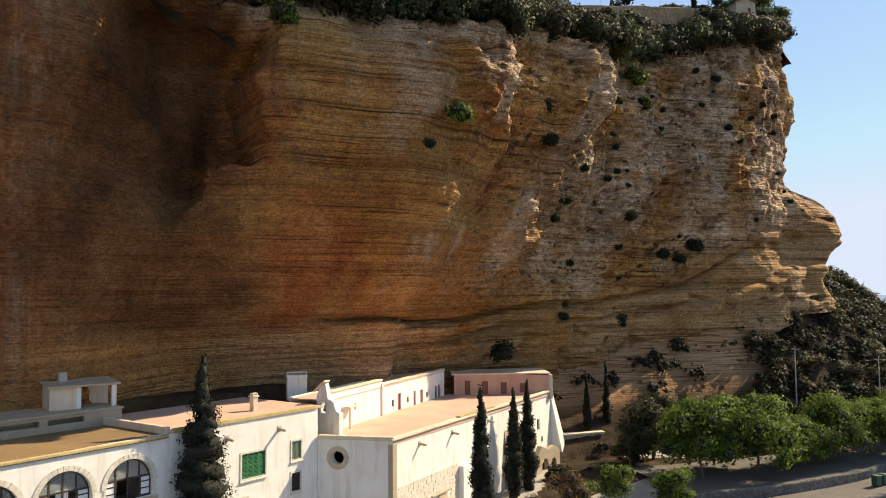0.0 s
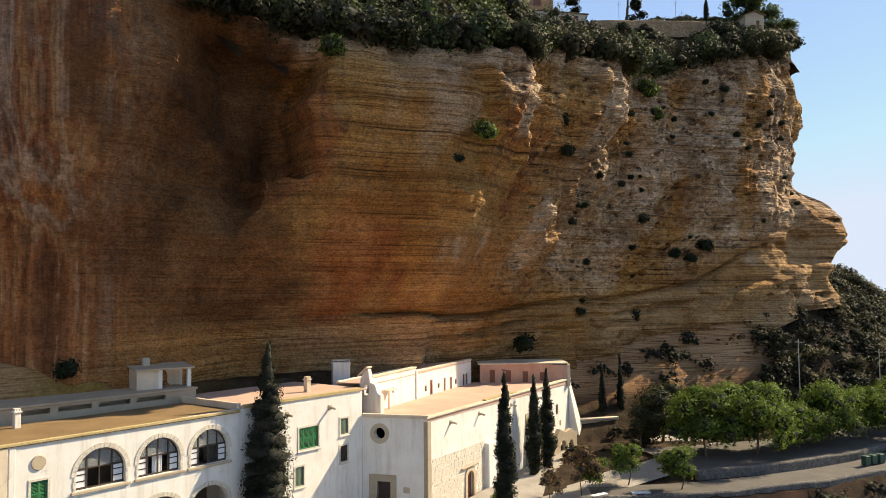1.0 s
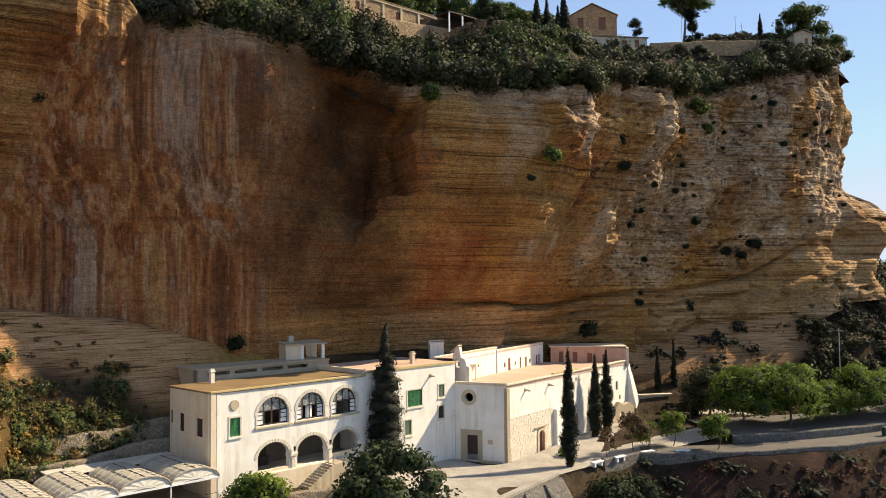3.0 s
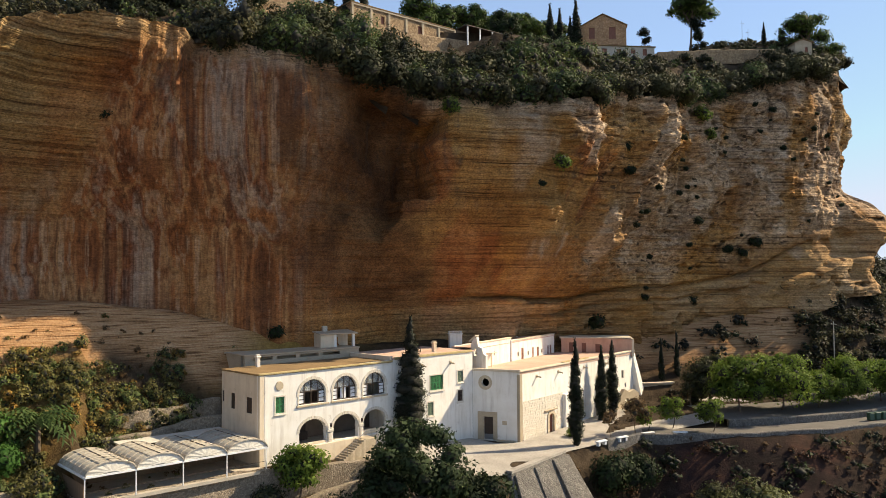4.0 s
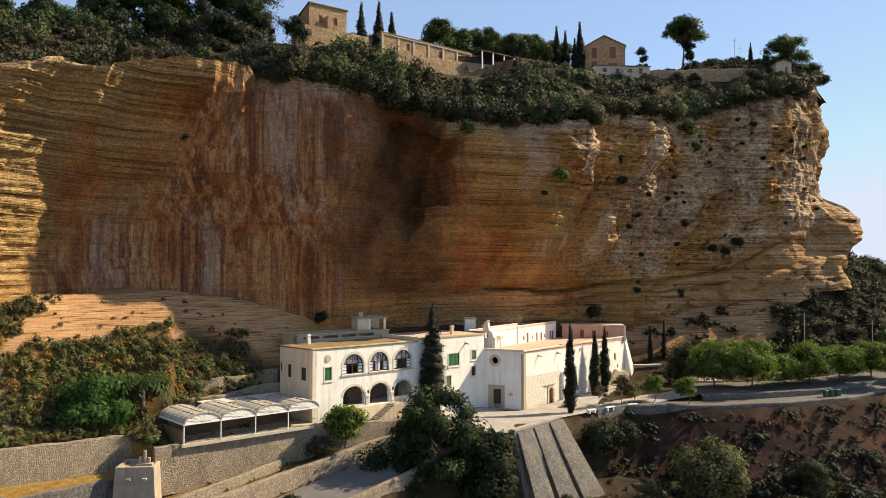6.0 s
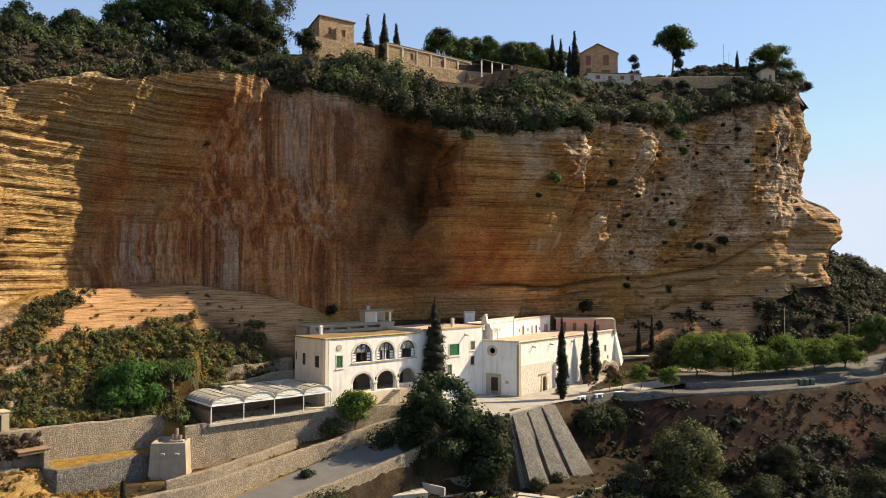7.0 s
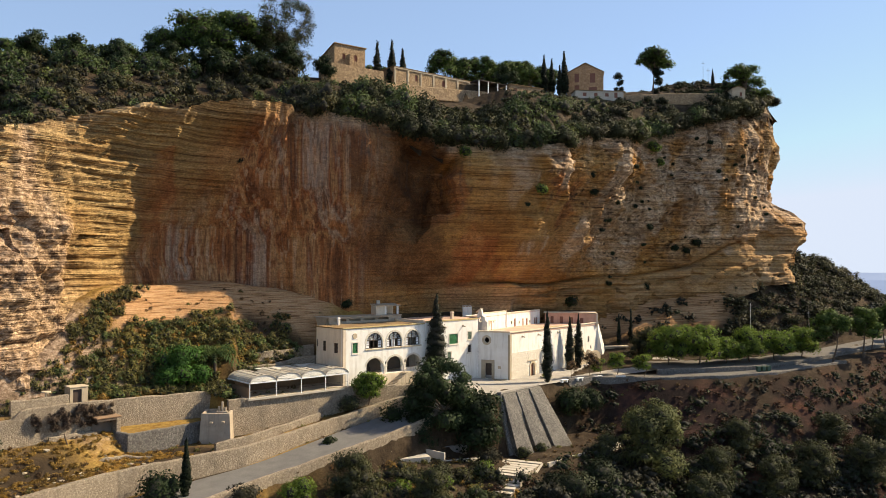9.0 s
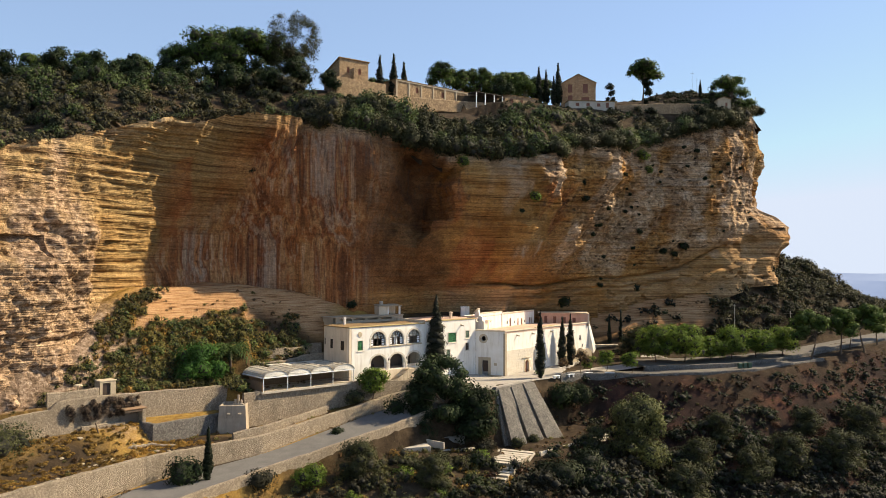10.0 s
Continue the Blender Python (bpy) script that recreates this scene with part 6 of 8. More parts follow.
pv = [plot.verts.new((x, y, z)) for x, y, z in ((-53.6, 12.2, -0.7), (-52.3, 11.3, -0.95), (-50.6, 11.3, -1.1), (-46.0, 18.0, -1.1), (-44.0, 21.8, -1.1), (-46.8, 22.4, -0.7), (-54.0, 12.3, -0.45))]
plot.faces.new(pv)
px = bmesh.ops.extrude_face_region(plot, geom=plot.faces[:])
bmesh.ops.translate(plot, vec=(0, 0, -1.5), verts=[v for v in px["geom"] if isinstance(v, bmesh.types.BMVert)])
pl_ = single("ground_plot", plot, EARTH, "small plot of dry grass between rubble walls", "ground", kind="structure")

at_ = pl_.data.attributes.new("dry", "FLOAT", "POINT")
at_.data.foreach_set("value", [0.85] * len(pl_.data.vertices))

# buttressed retaining wall below the forecourt
TLp, TRp, FLp, FRp = Vector((-3.9, 48.4, 0.35)), Vector((1.7, 60.4, 0.3)), Vector((-1.7, 44.6, -9.6)), Vector((6.5, 56.6, -9.6))
ret = thing("retaining_wall", (0, 52, -9.5), "tall battered grey stone retaining wall with three buttresses", "retaining wall", "", 0, "structure")


def prism(a, b, c, d, back):
    """A solid with the sloping front a b c d (top left, top right, foot right, foot left)."""
    bm = bmesh.new()
    fr = [bm.verts.new(p) for p in (a, b, c, d)]
    bk = [bm.verts.new(Vector(p) + back) for p in (a, b, Vector((b[0], b[1], c[2])), Vector((a[0], a[1], d[2])))]
    bm.faces.new(fr)
    bm.faces.new(bk[::-1])
    for i in range(4):
        bm.faces.new((fr[i], bk[i], bk[(i + 1) % 4], fr[(i + 1) % 4]))
    return bm


backv = Vector((-0.9, 0.42, 0)) * 0.8
outv = Vector((0.9, -0.42, 0))
part("battered_face", prism(TLp, TRp, FRp, FLp, backv), RUBBLEGREY, ret)
for f0, f1 in ((0.02, 0.27), (0.36, 0.61), (0.70, 1.0)):
    a, b = TLp.lerp(TRp, f0), TLp.lerp(TRp, f1)
    c, d = FRp.lerp(FLp, 1 - f1), FRp.lerp(FLp, 1 - f0)
    part("buttress", prism(a + outv * 0.5 - Vector((0, 0, 0.3)), b + outv * 0.5 - Vector((0, 0, 0.3)), c + outv * 1.9, d + outv * 1.6, backv * 0.3), RUBBLEGREY, ret)
part("coping", prism(TLp + Vector((0, 0, 0.18)) + outv * 0.15, TRp + Vector((0, 0, 0.18)) + outv * 0.15, TRp + outv * 0.15 - Vector((0, 0, 0.1)), TLp + outv * 0.15 - Vector((0, 0, 0.1)), backv), PAVING, ret, "pale stone coping")

# broad stair below the buttresses
stair = thing("garden_stair", (0, 36, -11), "broad shallow concrete garden stair with pale edges", "stairs")
top0, bot0 = Vector((0.9, 42.0, -9.5)), Vector((-1.6, 29.5, -12.7))
ns = 11
sh = math.degrees(math.atan2(bot0.y - top0.y, bot0.x - top0.x)) + 90
for i in range(ns):
    p = top0.lerp(bot0, i / (ns - 1))
    w = 2.9 - 0.9 * i / ns
    p.z = gz(p.x, p.y) * 0.35 + p.z * 0.65 + 0.0
    p.z = max(p.z, gz(p.x, p.y) + 0.10)
    m = pose(p.x, p.y, p.z, 0, 0, sh)
    part("step", box(-w, w, -0.62, 0.75, -0.9, 0.0, 0.03), OLDSTONE, stair, "", m)
    part("tread", box(-w, w, -0.60, 0.45, 0.003, 0.03), CONCRETE, stair, "", m)
for sgn in (-1, 1):
    a = top0.lerp(bot0, 0.05) + Vector((sgn * 3.0, -0.5 * sgn, 0))
    b = bot0 + Vector((sgn * 2.2, -0.4 * sgn, 0))
    wall_bm = bmesh.new()
    m = (b - a)
    q0 = [wall_bm.verts.new(v) for v in (a + Vector((0, 0, 0.25)), b + Vector((0, 0, 0.25)), b - Vector((0, 0, 1.2)), a - Vector((0, 0, 1.2)))]
    q1 = [wall_bm.verts.new(v.co + Vector((sgn * 0.3, 0, 0))) for v in q0]
    wall_bm.faces.new(q0)
    wall_bm.faces.new(q1[::-1])
    for i in range(4):
        wall_bm.faces.new((q0[i], q1[i], q1[(i + 1) % 4], q0[(i + 1) % 4]))
    part("side_wall", wall_bm, CONCRETE, stair)
wall_run("wall_path", [(5, 40.5, -9.2), (10, 47, -9.0), (16.5, 57, -8.9)], 1.5, 0.35, CONCRETE, "low concrete kerb wall of the lower path", rough=0.02, seed=8)
single("pavement_yard", box(-3.6, 3.6, -2.6, 2.6, -1.6, 0.0, 0.05), CONCRETE, "pale concrete yard slab below the road", "pavement", kind="structure", m=pose(-17.2, 33.4, -7.35, 0, 0, 32))
for dx, dy in ((-3.4, -2.4), (-2.9, -2.4)):
    m = pose(-17.2, 33.4, -7.35, 0, 0, 32) @ Matrix.Translation((dx, dy, 0))
    single("gate_pillar", box(-0.18, 0.18, -0.18, 0.18, -0.3, 1.3, 0.03), CONCRETE, "short pale concrete gate pillar", "pillar", "gate pillars", m=m)
single("yard_wall", box(-0.15, 3.8, -0.15, 0.15, -0.6, 0.55, 0.03), CONCRETE, "low concrete wall round the yard", "wall", m=pose(-14.0, 35.5, -7.35, 0, 0, -28))
wall_run("wall_yard_lower", [(-14.2, 33.6, -8.5), (-9, 38.2, -8.8), (-4.4, 41.6, -9.0)], 1.6, 0.35, CONCRETE, "long low concrete wall below the trees", rough=0.03, seed=10)
shed = thing("shed", (-10.5, 40.5, -8.8), "small grey corrugated metal shed under trees", "shed")
SHM = pose(-12.2, 38.6, -8.9, 0, 0, 35)
cb = bmesh.new()
for i in range(24):
    add_box(cb, 0.19 * i, 0.19 * i + 0.12, -0.03, 0.03, 0, 1.75)
add_box(cb, 0, 4.6, 0.0, 2.4, 0, 1.7)
part("body", cb, METAL, shed, "", SHM)
part("roof", box(-0.15, 4.75, -0.25, 2.5, 1.76, 1.86, 0.02), METAL, shed, "", SHM)
part("door", box(0.3, 1.5, -0.06, -0.03, 0.05, 1.65), DARKWOOD, shed, "", SHM)

# squat stone cistern tower
tower = thing("water_tower", (-41.8, 21.6, -4), "squat rendered stone cistern tower with broken parapet", "tower")
TWM = pose(-44.3, 18.6, -4.2, 0, 0, 18)


def taper(w, d, h, inset):
    bm = bmesh.new()
    lo = [bm.verts.new(p) for p in ((0, 0, 0), (w, 0, 0), (w, d, 0), (0, d, 0))]
    hi = [bm.verts.new(p) for p in ((inset, inset, h), (w - inset, inset, h), (w - inset, d - inset, h), (inset, d - inset, h))]
    bm.faces.new(lo[::-1])
    bm.faces.new(hi)
    for i in range(4):
        bm.faces.new((lo[i], lo[(i + 1) % 4], hi[(i + 1) % 4], hi[i]))
    return bm


OLDRENDER = plaster_material("stained_old_render", (0.28, 0.22, 0.16), (0.42, 0.34, 0.25), (0.15, 0.115, 0.08))
part("body", taper(4.6, 4.6, 4.4, 0.25), OLDRENDER, tower, "", TWM)
for a in ((0.25, 4.35, 0.25, 0.6), (0.25, 4.35, 4.0, 4.35), (0.25, 0.6, 0.6, 4.0), (4.0, 4.35, 0.6, 4.0)):
    part("parapet", box(*a, 4.35, 4.8, 0.05), OLDRENDER, tower, "", TWM)
part("door", box(-0.06, 0.3, 2.4, 3.3, 2.6, 4.2), DARKWOOD, tower, "dark door opening", TWM)
for s, h in ((2.6, 5.6), (3.05, 6.3), (3.5, 5.5)):
    part("vent_pipe", tube((s, 1.6, 4.3), (s, 1.6, h), 0.2, 0.18, 8), OLDRENDER, tower, "", TWM)
part("plinth", box(2.2, 3.9, 1.2, 2.0, 4.3, 4.9, 0.03), OLDRENDER, tower, "", TWM)
for x in (1.5, 3.2):
    part("spout", box(x, x + 0.5, -0.25, 0.2, 3.4, 3.65, 0.03), STONE, tower, "", TWM)

# gate house, parapet and lean-to at the garden wall
GH = math.degrees(math.atan2(11.4, 7.0))
gate = thing("gate_house", (-58.1, 8.6, 3.3), "small pale stone doorway hut on the garden wall", "gatehouse")
GM = pose(-58.1, 8.6, 3.1, 0, 0, GH)
part("wall", panel(rect(0, 2.4, -0.5, 2.3), [rect(0.4, 1.6, 0.1, 2.05)], 0.35), STONE, gate, "", GM)
part("wall", box(0.0, 2.4, 1.6, 1.9, -0.5, 2.2), STONE, gate, "", GM)
part("wall", box(2.1, 2.4, 0.35, 1.6, -0.5, 2.2), STONE, gate, "", GM)
part("wall", box(0.0, 0.3, 0.35, 1.6, -0.5, 2.2), STONE, gate, "", GM)
part("door", box(0.4, 1.6, 0.24, 0.3, 0.1, 2.05), DARKWOOD, gate, "dark doorway", GM)
part("roof", box(-0.1, 2.5, -0.1, 2.0, 2.3, 2.45, 0.03), STONE, gate, "", GM)
wall_run("wall_garden_upper", [(-62.0, 2.2, 4.5), (-60.0, 5.5, 4.55), (-58.2, 8.5, 4.6)], 3.5, 0.4, RUBBLE, "upper rubble parapet beside the doorway hut", seed=13)
tb = thing("stone_table", (-60.6, 7.0, 3.4), "small round stone table behind the parapet", "table")
part("foot", tube((-60.6, 7.0, 3.0), (-60.6, 7.0, 5.0), 0.12, 0.12, 8), STONE, tb)
part("top", tube((-60.6, 7.0, 5.0), (-60.6, 7.0, 5.14), 0.65, 0.6, 14), STONE, tb)
lean = thing("lean_to", (-54.8, 10.0, -1.0), "ruined lean-to shelter under dry overgrowth", "shelter")
LM = pose(-55.5, 9.9, -1.4, 0, 0, GH)
part("roof", box(-0.3, 3.2, -2.0, -0.1, 2.6, 2.85, 0.08), REEDS, lean, "", LM)
part("pier", box(2.5, 3.1, -1.9, -0.2, -1.2, 2.6, 0.05), RUBBLE, lean, "rubble pier", LM)
part("back_wall", box(-0.2, 2.5, -0.35, -0.2, -1.2, 2.6), DARKROOM, lean, "", LM)
part("lintel", box(-0.2, 2.6, -1.9, -1.7, 2.3, 2.55), BARK, lean, "", LM)
part("pole", tube((-3.9, -2.2, -1.0), (-4.6, -2.2, 1.5), 0.09), BARK, lean, "", LM)
wall_run("wall_yard", [(-58.0, 4.4, -0.4), (-55.8, 7.8, -0.4), (-54.6, 9.6, -0.5)], 2.5, 0.35, RUBBLE, "low rubble wall before the lean-to", seed=14)
wall_run("wall_yard_ruin", [(-52.0, 5.6, -3.4), (-49.4, 8.6, -3.5), (-46.0, 9.4, -3.7)], 1.2, 0.35, RUBBLE, "tumbled low stone wall across the dry yard", rough=0.35, seed=15)
# pale stones that lie about the yard
rk = np.random.RandomState(33)
for i in range(30):
    x, y = rk.uniform(-57, -44), rk.uniform(-9, 9)
    zz = float(ground_z([x], [y])[0][0])
    if not -4.6 < zz < -0.5:
        continue
    bm = bmesh.new()
    bmesh.ops.create_icosphere(bm, subdivisions=1, radius=rk.uniform(0.15, 0.5))
    for v in bm.verts:
        v.co *= rk.uniform(0.75, 1.2)
        v.co.z *= 0.45
    single("boulder", bm, OLDSTONE if i % 3 else STONE, "pale loose stone in the dry grass", "stone", "stones in the yard", m=pose(x, y, zz + 0.05, 0, 0, rk.uniform(0, 360)))

# stone benches and bins on the forecourt, lamps and poles
for i, (x, y, a) in enumerate(((6.2, 66.3, 52), (9.0, 69.4, 50), (12.6, 72.9, 35), (17.0, 74.0, 12))):
    b = thing("stone_bench", (x, y, 0), "white stone bench on the forecourt edge", "bench", "benches on the forecourt", a)
    m = pose(x, y, 0.05, 0, 0, a)
    part("seat", box(-1.0, 1.0, -0.3, 0.3, 0.36, 0.52, 0.03), WHITEPAINT, b, "", m)
    part("support", box(-0.8, -0.5, -0.25, 0.25, -0.1, 0.36, 0.02), WHITEPAINT, b, "", m)
    part("support", box(0.5, 0.8, -0.25, 0.25, -0.1, 0.36, 0.02), WHITEPAINT, b, "", m)
for i, (x, y) in enumerate(((45.2, 86.0), (46.3, 86.7), (47.4, 87.2))):
    b = thing("litter_bin", (x, y, 0.7), "dark green plastic wheeled bin", "bin", "bins on the promenade", 25)
    m = pose(x, y, 0.72, 0, 0, 25)
    part("body", box(-0.4, 0.4, -0.35, 0.35, 0.0, 1.0, 0.05), PLASTICGREEN, b, "", m)
    part("lid", box(-0.43, 0.43, -0.4, 0.38, 1.0, 1.1, 0.03), PLASTICGREEN, b, "", m)
for i, (x, y, h) in enumerate(((48.5, 113.5, 9.0), (63.0, 119.0, 9.0), (80.0, 128.0, 9.0))):
    zz = gz(x, y)
    p = thing("utility_pole", (x, y, zz), "slim grey utility pole on the scrub slope", "pole", "utility poles")
    part("shaft", tube((x, y, zz - 0.5), (x, y, zz + h), 0.11, 0.08), CONCRETE, p)
    part("crossarm", box(-0.6, 0.6, -0.05, 0.05, h - 0.5, h - 0.38), CONCRETE, p, "", pose(x, y, zz, 0, 0, 120))
wire = bmesh.new()
wp = [(48.5, 113.5), (63.0, 119.0), (80.0, 128.0), (120, 150)]
for (x0, y0), (x1, y1) in zip(wp[:-1], wp[1:]):
    a, b = Vector((x0, y0, gz(x0, y0) + 8.6)), Vector((x1, y1, gz(x1, y1) + 8.6))
    pts = [a.lerp(b, i / 8) - Vector((0, 0, 0.9 * (1 - (2 * i / 8 - 1) ** 2))) for i in range(9)]
    for p, r_ in zip(pts[:-1], pts[1:]):
        add_tube(wire, p, r_, 0.012, 0.012, 4)
single("overhead_cable", wire, DARKWOOD, "thin overhead cable between utility poles", "cable")
# boulders of the ruined bank and a blue barrel by the canopy
single("barrel", tube((0, 0, 0), (0, 0, 0.9), 0.32, 0.32, 12), BLUEPLASTIC, "blue plastic barrel behind the canopy", "barrel", m=pose(-40.5, 35.2, gz(-40.5, 35.2) - 0.05))

# steps up to the loggia
st = thing("loggia_steps", (-22, 47, 1.5), "stone steps with iron handrail up to the loggia", "stairs")
for i in range(10):
    s = 12.9 - 0.32 * i
    part("step", box(s - 0.34, s, -1.9, -0.32, 0.2, 3.2 - 0.19 * i, 0.015), STONE, st, "", HM)
part("landing", box(12.9, 14.4, -1.9, -0.32, 0.2, 3.25, 0.02), STONE, st, "", HM)
rl = bmesh.new()
for i in range(0, 11, 2):
    s = 12.8 - 0.32 * i
    add_tube(rl, (s, -1.85, 3.2 - 0.19 * i - 0.2), (s, -1.85, 3.2 - 0.19 * i + 0.95), 0.02, 0.02, 5)
add_tube(rl, (12.9, -1.85, 4.15), (9.6, -1.85, 2.25), 0.025, 0.025, 5)
add_tube(rl, (12.9, -1.85, 4.15), (14.3, -1.85, 4.15), 0.025, 0.025, 5)
add_tube(rl, (14.3, -1.85, 3.2), (14.3, -1.85, 4.15), 0.02, 0.02, 5)
part("handrail", rl, METAL, st, "", HM)


# dry-stone banks of the old terraces behind the canopy
for name_, off_, z0_, z1_, s0_, s1_, sd_ in (("wall_terrace_low", 10.9, 5.0, 6.3, 0.5, 18.5, 21), ("wall_terrace_high", 12.9, 7.0, 7.9, 1.0, 19.0, 22)):
    run_ = [KM @ Vector((s0_ + (s1_ - s0_) * t_ / 6, off_ + 0.5 * math.sin(t_ * 1.7), 0)) for t_ in range(7)]
    wall_run(name_, [(p_.x, p_.y, z0_ + (z1_ - z0_) * i / 6) for i, p_ in enumerate(run_)], 3.2, 0.6, RUBBLE, "low dry-stone terrace bank of pale stones on the slope", rough=0.28, seed=sd_)

# ---- buildings on the plateau ----
def gp(x, y):
    return float(plateau_z([x], [y])[0][0])


def stone_house(name, x, y, z, rz, w, d, h_front, h_back, label, wins, roof_over=0.25, gable=False, mat=None):
    """A plain stone house: four walls with openings in front, roof, windows."""
    mat = mat or HOUSESTONE
    ob = thing(name, (x, y, z), label, "house", "", rz)
    m = pose(x, y, z, 0, 0, rz)
    if gable:
        outer = [(0, -4), (w, -4), (w, h_front), (w / 2, h_back), (0, h_front)]
    else:
        outer = rect(0, w, -4, h_front)
    part("wall", panel(outer, [rect(*q) for q in wins], 0.4), mat, ob, "", m)
    side = [(0.4, -4), (d, -4), (d, h_front if gable else h_back), (0.4, h_front)]
    for sx in (0, w - 0.4):
        part("wall", panel(side, [], 0.4), mat, ob, "", m @ Matrix.Translation((sx + 0.4, 0, 0)) @ pose(0, 0, 0, 0, 0, 90))
    part("wall", box(0, w, d - 0.4, d, -4, (h_front if gable else h_back)), mat, ob, "", m)
    if gable:
        for sg in (0, 1):
            bm = bmesh.new()
            e = Vector((w + roof_over if sg else -roof_over, 0, h_front - 0.1))
            r_ = Vector((w / 2, 0, h_back + 0.08))
            v = [bm.verts.new((p.x, yy, p.z)) for p, yy in ((e, -0.3), (r_, -0.3), (r_, d + 0.2), (e, d + 0.2))]
            bm.faces.new(v)
            ex = bmesh.ops.extrude_face_region(bm, geom=bm.faces[:])
            bmesh.ops.translate(bm, vec=(0, 0, 0.16), verts=[q for q in ex["geom"] if isinstance(q, bmesh.types.BMVert)])
            part("roof", bm, ROOFTERRA, ob, "", m)
    else:
        bm = bmesh.new()
        v = [bm.verts.new(p) for p in ((-roof_over, -roof_over, h_front + 0.02), (w + roof_over, -roof_over, h_front + 0.02), (w + roof_over, d + roof_over, h_back + 0.02), (-roof_over, d + roof_over, h_back + 0.02))]
        bm.faces.new(v)
        ex = bmesh.ops.extrude_face_region(bm, geom=bm.faces[:])
        bmesh.ops.translate(bm, vec=(0, 0, 0.16), verts=[q for q in ex["geom"] if isinstance(q, bmesh.types.BMVert)])
        part("roof", bm, ROOFTERRA, ob, "", m)
    for q_ in wins:
        w_ = part("window", panel(rect(*q_), [rect(q_[0] + 0.08, q_[1] - 0.08, q_[2] + 0.08, q_[3] - 0.08)], 0.08, 0.15), REDWOOD, ob, "", m)
        part("shutter", box(q_[0] + 0.06, q_[1] - 0.06, 0.2, 0.26, q_[2] + 0.06, q_[3] - 0.06), REDWOOD, w_, "", m)
    return ob


vl_ = stone_house("stone_villa", -44.5, 75.9, 63.8, 48, 7.8, 7.6, 7.8, 5.3, "tall golden stone villa with single-pitch roof on the plateau", [(5.0, 5.8, 4.6, 6.0), (2.0, 2.7, 4.6, 5.9), (6.2, 7.0, 1.6, 2.8)])
part("porch", box(2.9, 3.9, -1.6, 0.02, -2, 5.6, 0.05), HOUSESTONE, vl_, "narrow stone stair tower", pose(-44.5, 75.9, 63.8, 0, 0, 48))
single("villa_terrace", box(-3.0, 10.2, -4.2, -0.1, -4.5, 2.2, 0.06), HOUSESTONE, "golden stone terrace block before the villa", "terrace", m=pose(-44.5, 75.9, 63.8, 0, 0, 48))
rowm = heading((-33.2, 84.5), (-11.5, 111.5))
row_ = stone_house("stone_row", -33.2, 84.5, 64.6, rowm, 34.6, 5.0, 3.4, 3.4, "long low golden stone row with small windows", [(6.0, 6.8, 1.0, 2.4), (14.2, 15.2, 1.0, 2.4), (19.0, 20.0, 0.4, 2.4), (24.0, 24.9, 1.0, 2.3), (28.0, 29.0, 0.8, 2.3), (31.5, 32.4, 0.8, 2.3)])
for s_ in np.linspace(0.2, 34.2, 10):
    part("pilaster", box(s_ - 0.22, s_ + 0.22, -0.14, 0.02, -3, 3.35, 0.02), STONE, row_, "", pose(-33.2, 84.5, 64.6, 0, 0, rowm))
part("cornice", box(-0.1, 34.7, -0.2, 0.02, 3.1, 3.4, 0.03), STONE, row_, "", pose(-33.2, 84.5, 64.6, 0, 0, rowm))
stone_house("stone_row", -10.2, 113.0, 66.4, rowm - 8, 11.0, 5.0, 3.2, 3.2, "lower golden stone row with dark windows", [(1.5, 2.6, 0.6, 2.4), (5.0, 6.0, 0.6, 2.4), (8.0, 9.2, 0.6, 2.2)])
stone_house("stone_villa", 3.9, 128.6, 69.6, 3, 9.8, 9.0, 6.0, 8.5, "golden stone gabled villa with brown shutters", [(2.0, 3.2, 3.4, 5.8), (6.2, 7.6, 3.2, 5.8), (2.0, 3.2, 0.8, 2.6), (5.8, 8.0, 0.6, 2.0)], gable=True, mat=REDSTONE)
stone_house("pale_outbuilding", 6.5, 119.0, 66.6, 18, 13.0, 4.0, 2.0, 2.0, "low pale outbuilding with small windows", [(2.0, 3.0, 0.6, 1.5), (5.0, 6.0, 0.6, 1.5), (8.0, 9.0, 0.6, 1.5), (10.5, 11.4, 0.3, 1.7)], mat=CONCRETE)
stone_house("chapel", 33.5, 168.0, 74.0, 5, 11.5, 8.0, 4.4, 6.2, "far low plateau chapel with shallow gable", [(4.8, 6.2, 0.5, 2.6)], gable=True)
stone_house("stone_hut", 46.6, 126.8, 66.2, 10, 3.4, 3.0, 2.8, 3.4, "tiny pale stone hut at the cliff's edge", [(2.0, 2.6, 0.8, 1.9)], gable=True, mat=STONE)
wall_run("wall_plateau", [(-46, 72.0, 63.2), (-36, 79.5, 63.4), (-27, 89, 64.2), (-17, 99, 65.0), (-9, 107.5, 66.0)], 3.0, 0.5, HOUSESTONE, "long golden stone terrace wall on the plateau", seed=11)
wall_run("wall_plateau_east", [(19.5, 123, 67.6), (31, 125.5, 68.2), (43, 127, 68.0)], 3.0, 0.5, HOUSESTONE, "rough stone wall along the plateau's edge", seed=12)
perg = thing("pergola", (-14, 102, 65.5), "dark open pergola on white posts", "pergola")
PM = pose(-17.0, 99.2, 65.0, 0, 0, 48)
part("roof", box(-0.3, 9.2, -1.8, 1.6, 2.3, 2.45, 0.02), DARKWOOD, perg, "", PM)
for x in (0.1, 3.0, 6.0, 8.8):
    part("post", box(x - 0.12, x + 0.12, -1.7, -1.46, -2.0, 2.3, 0.02), WHITEPAINT, perg, "", PM)
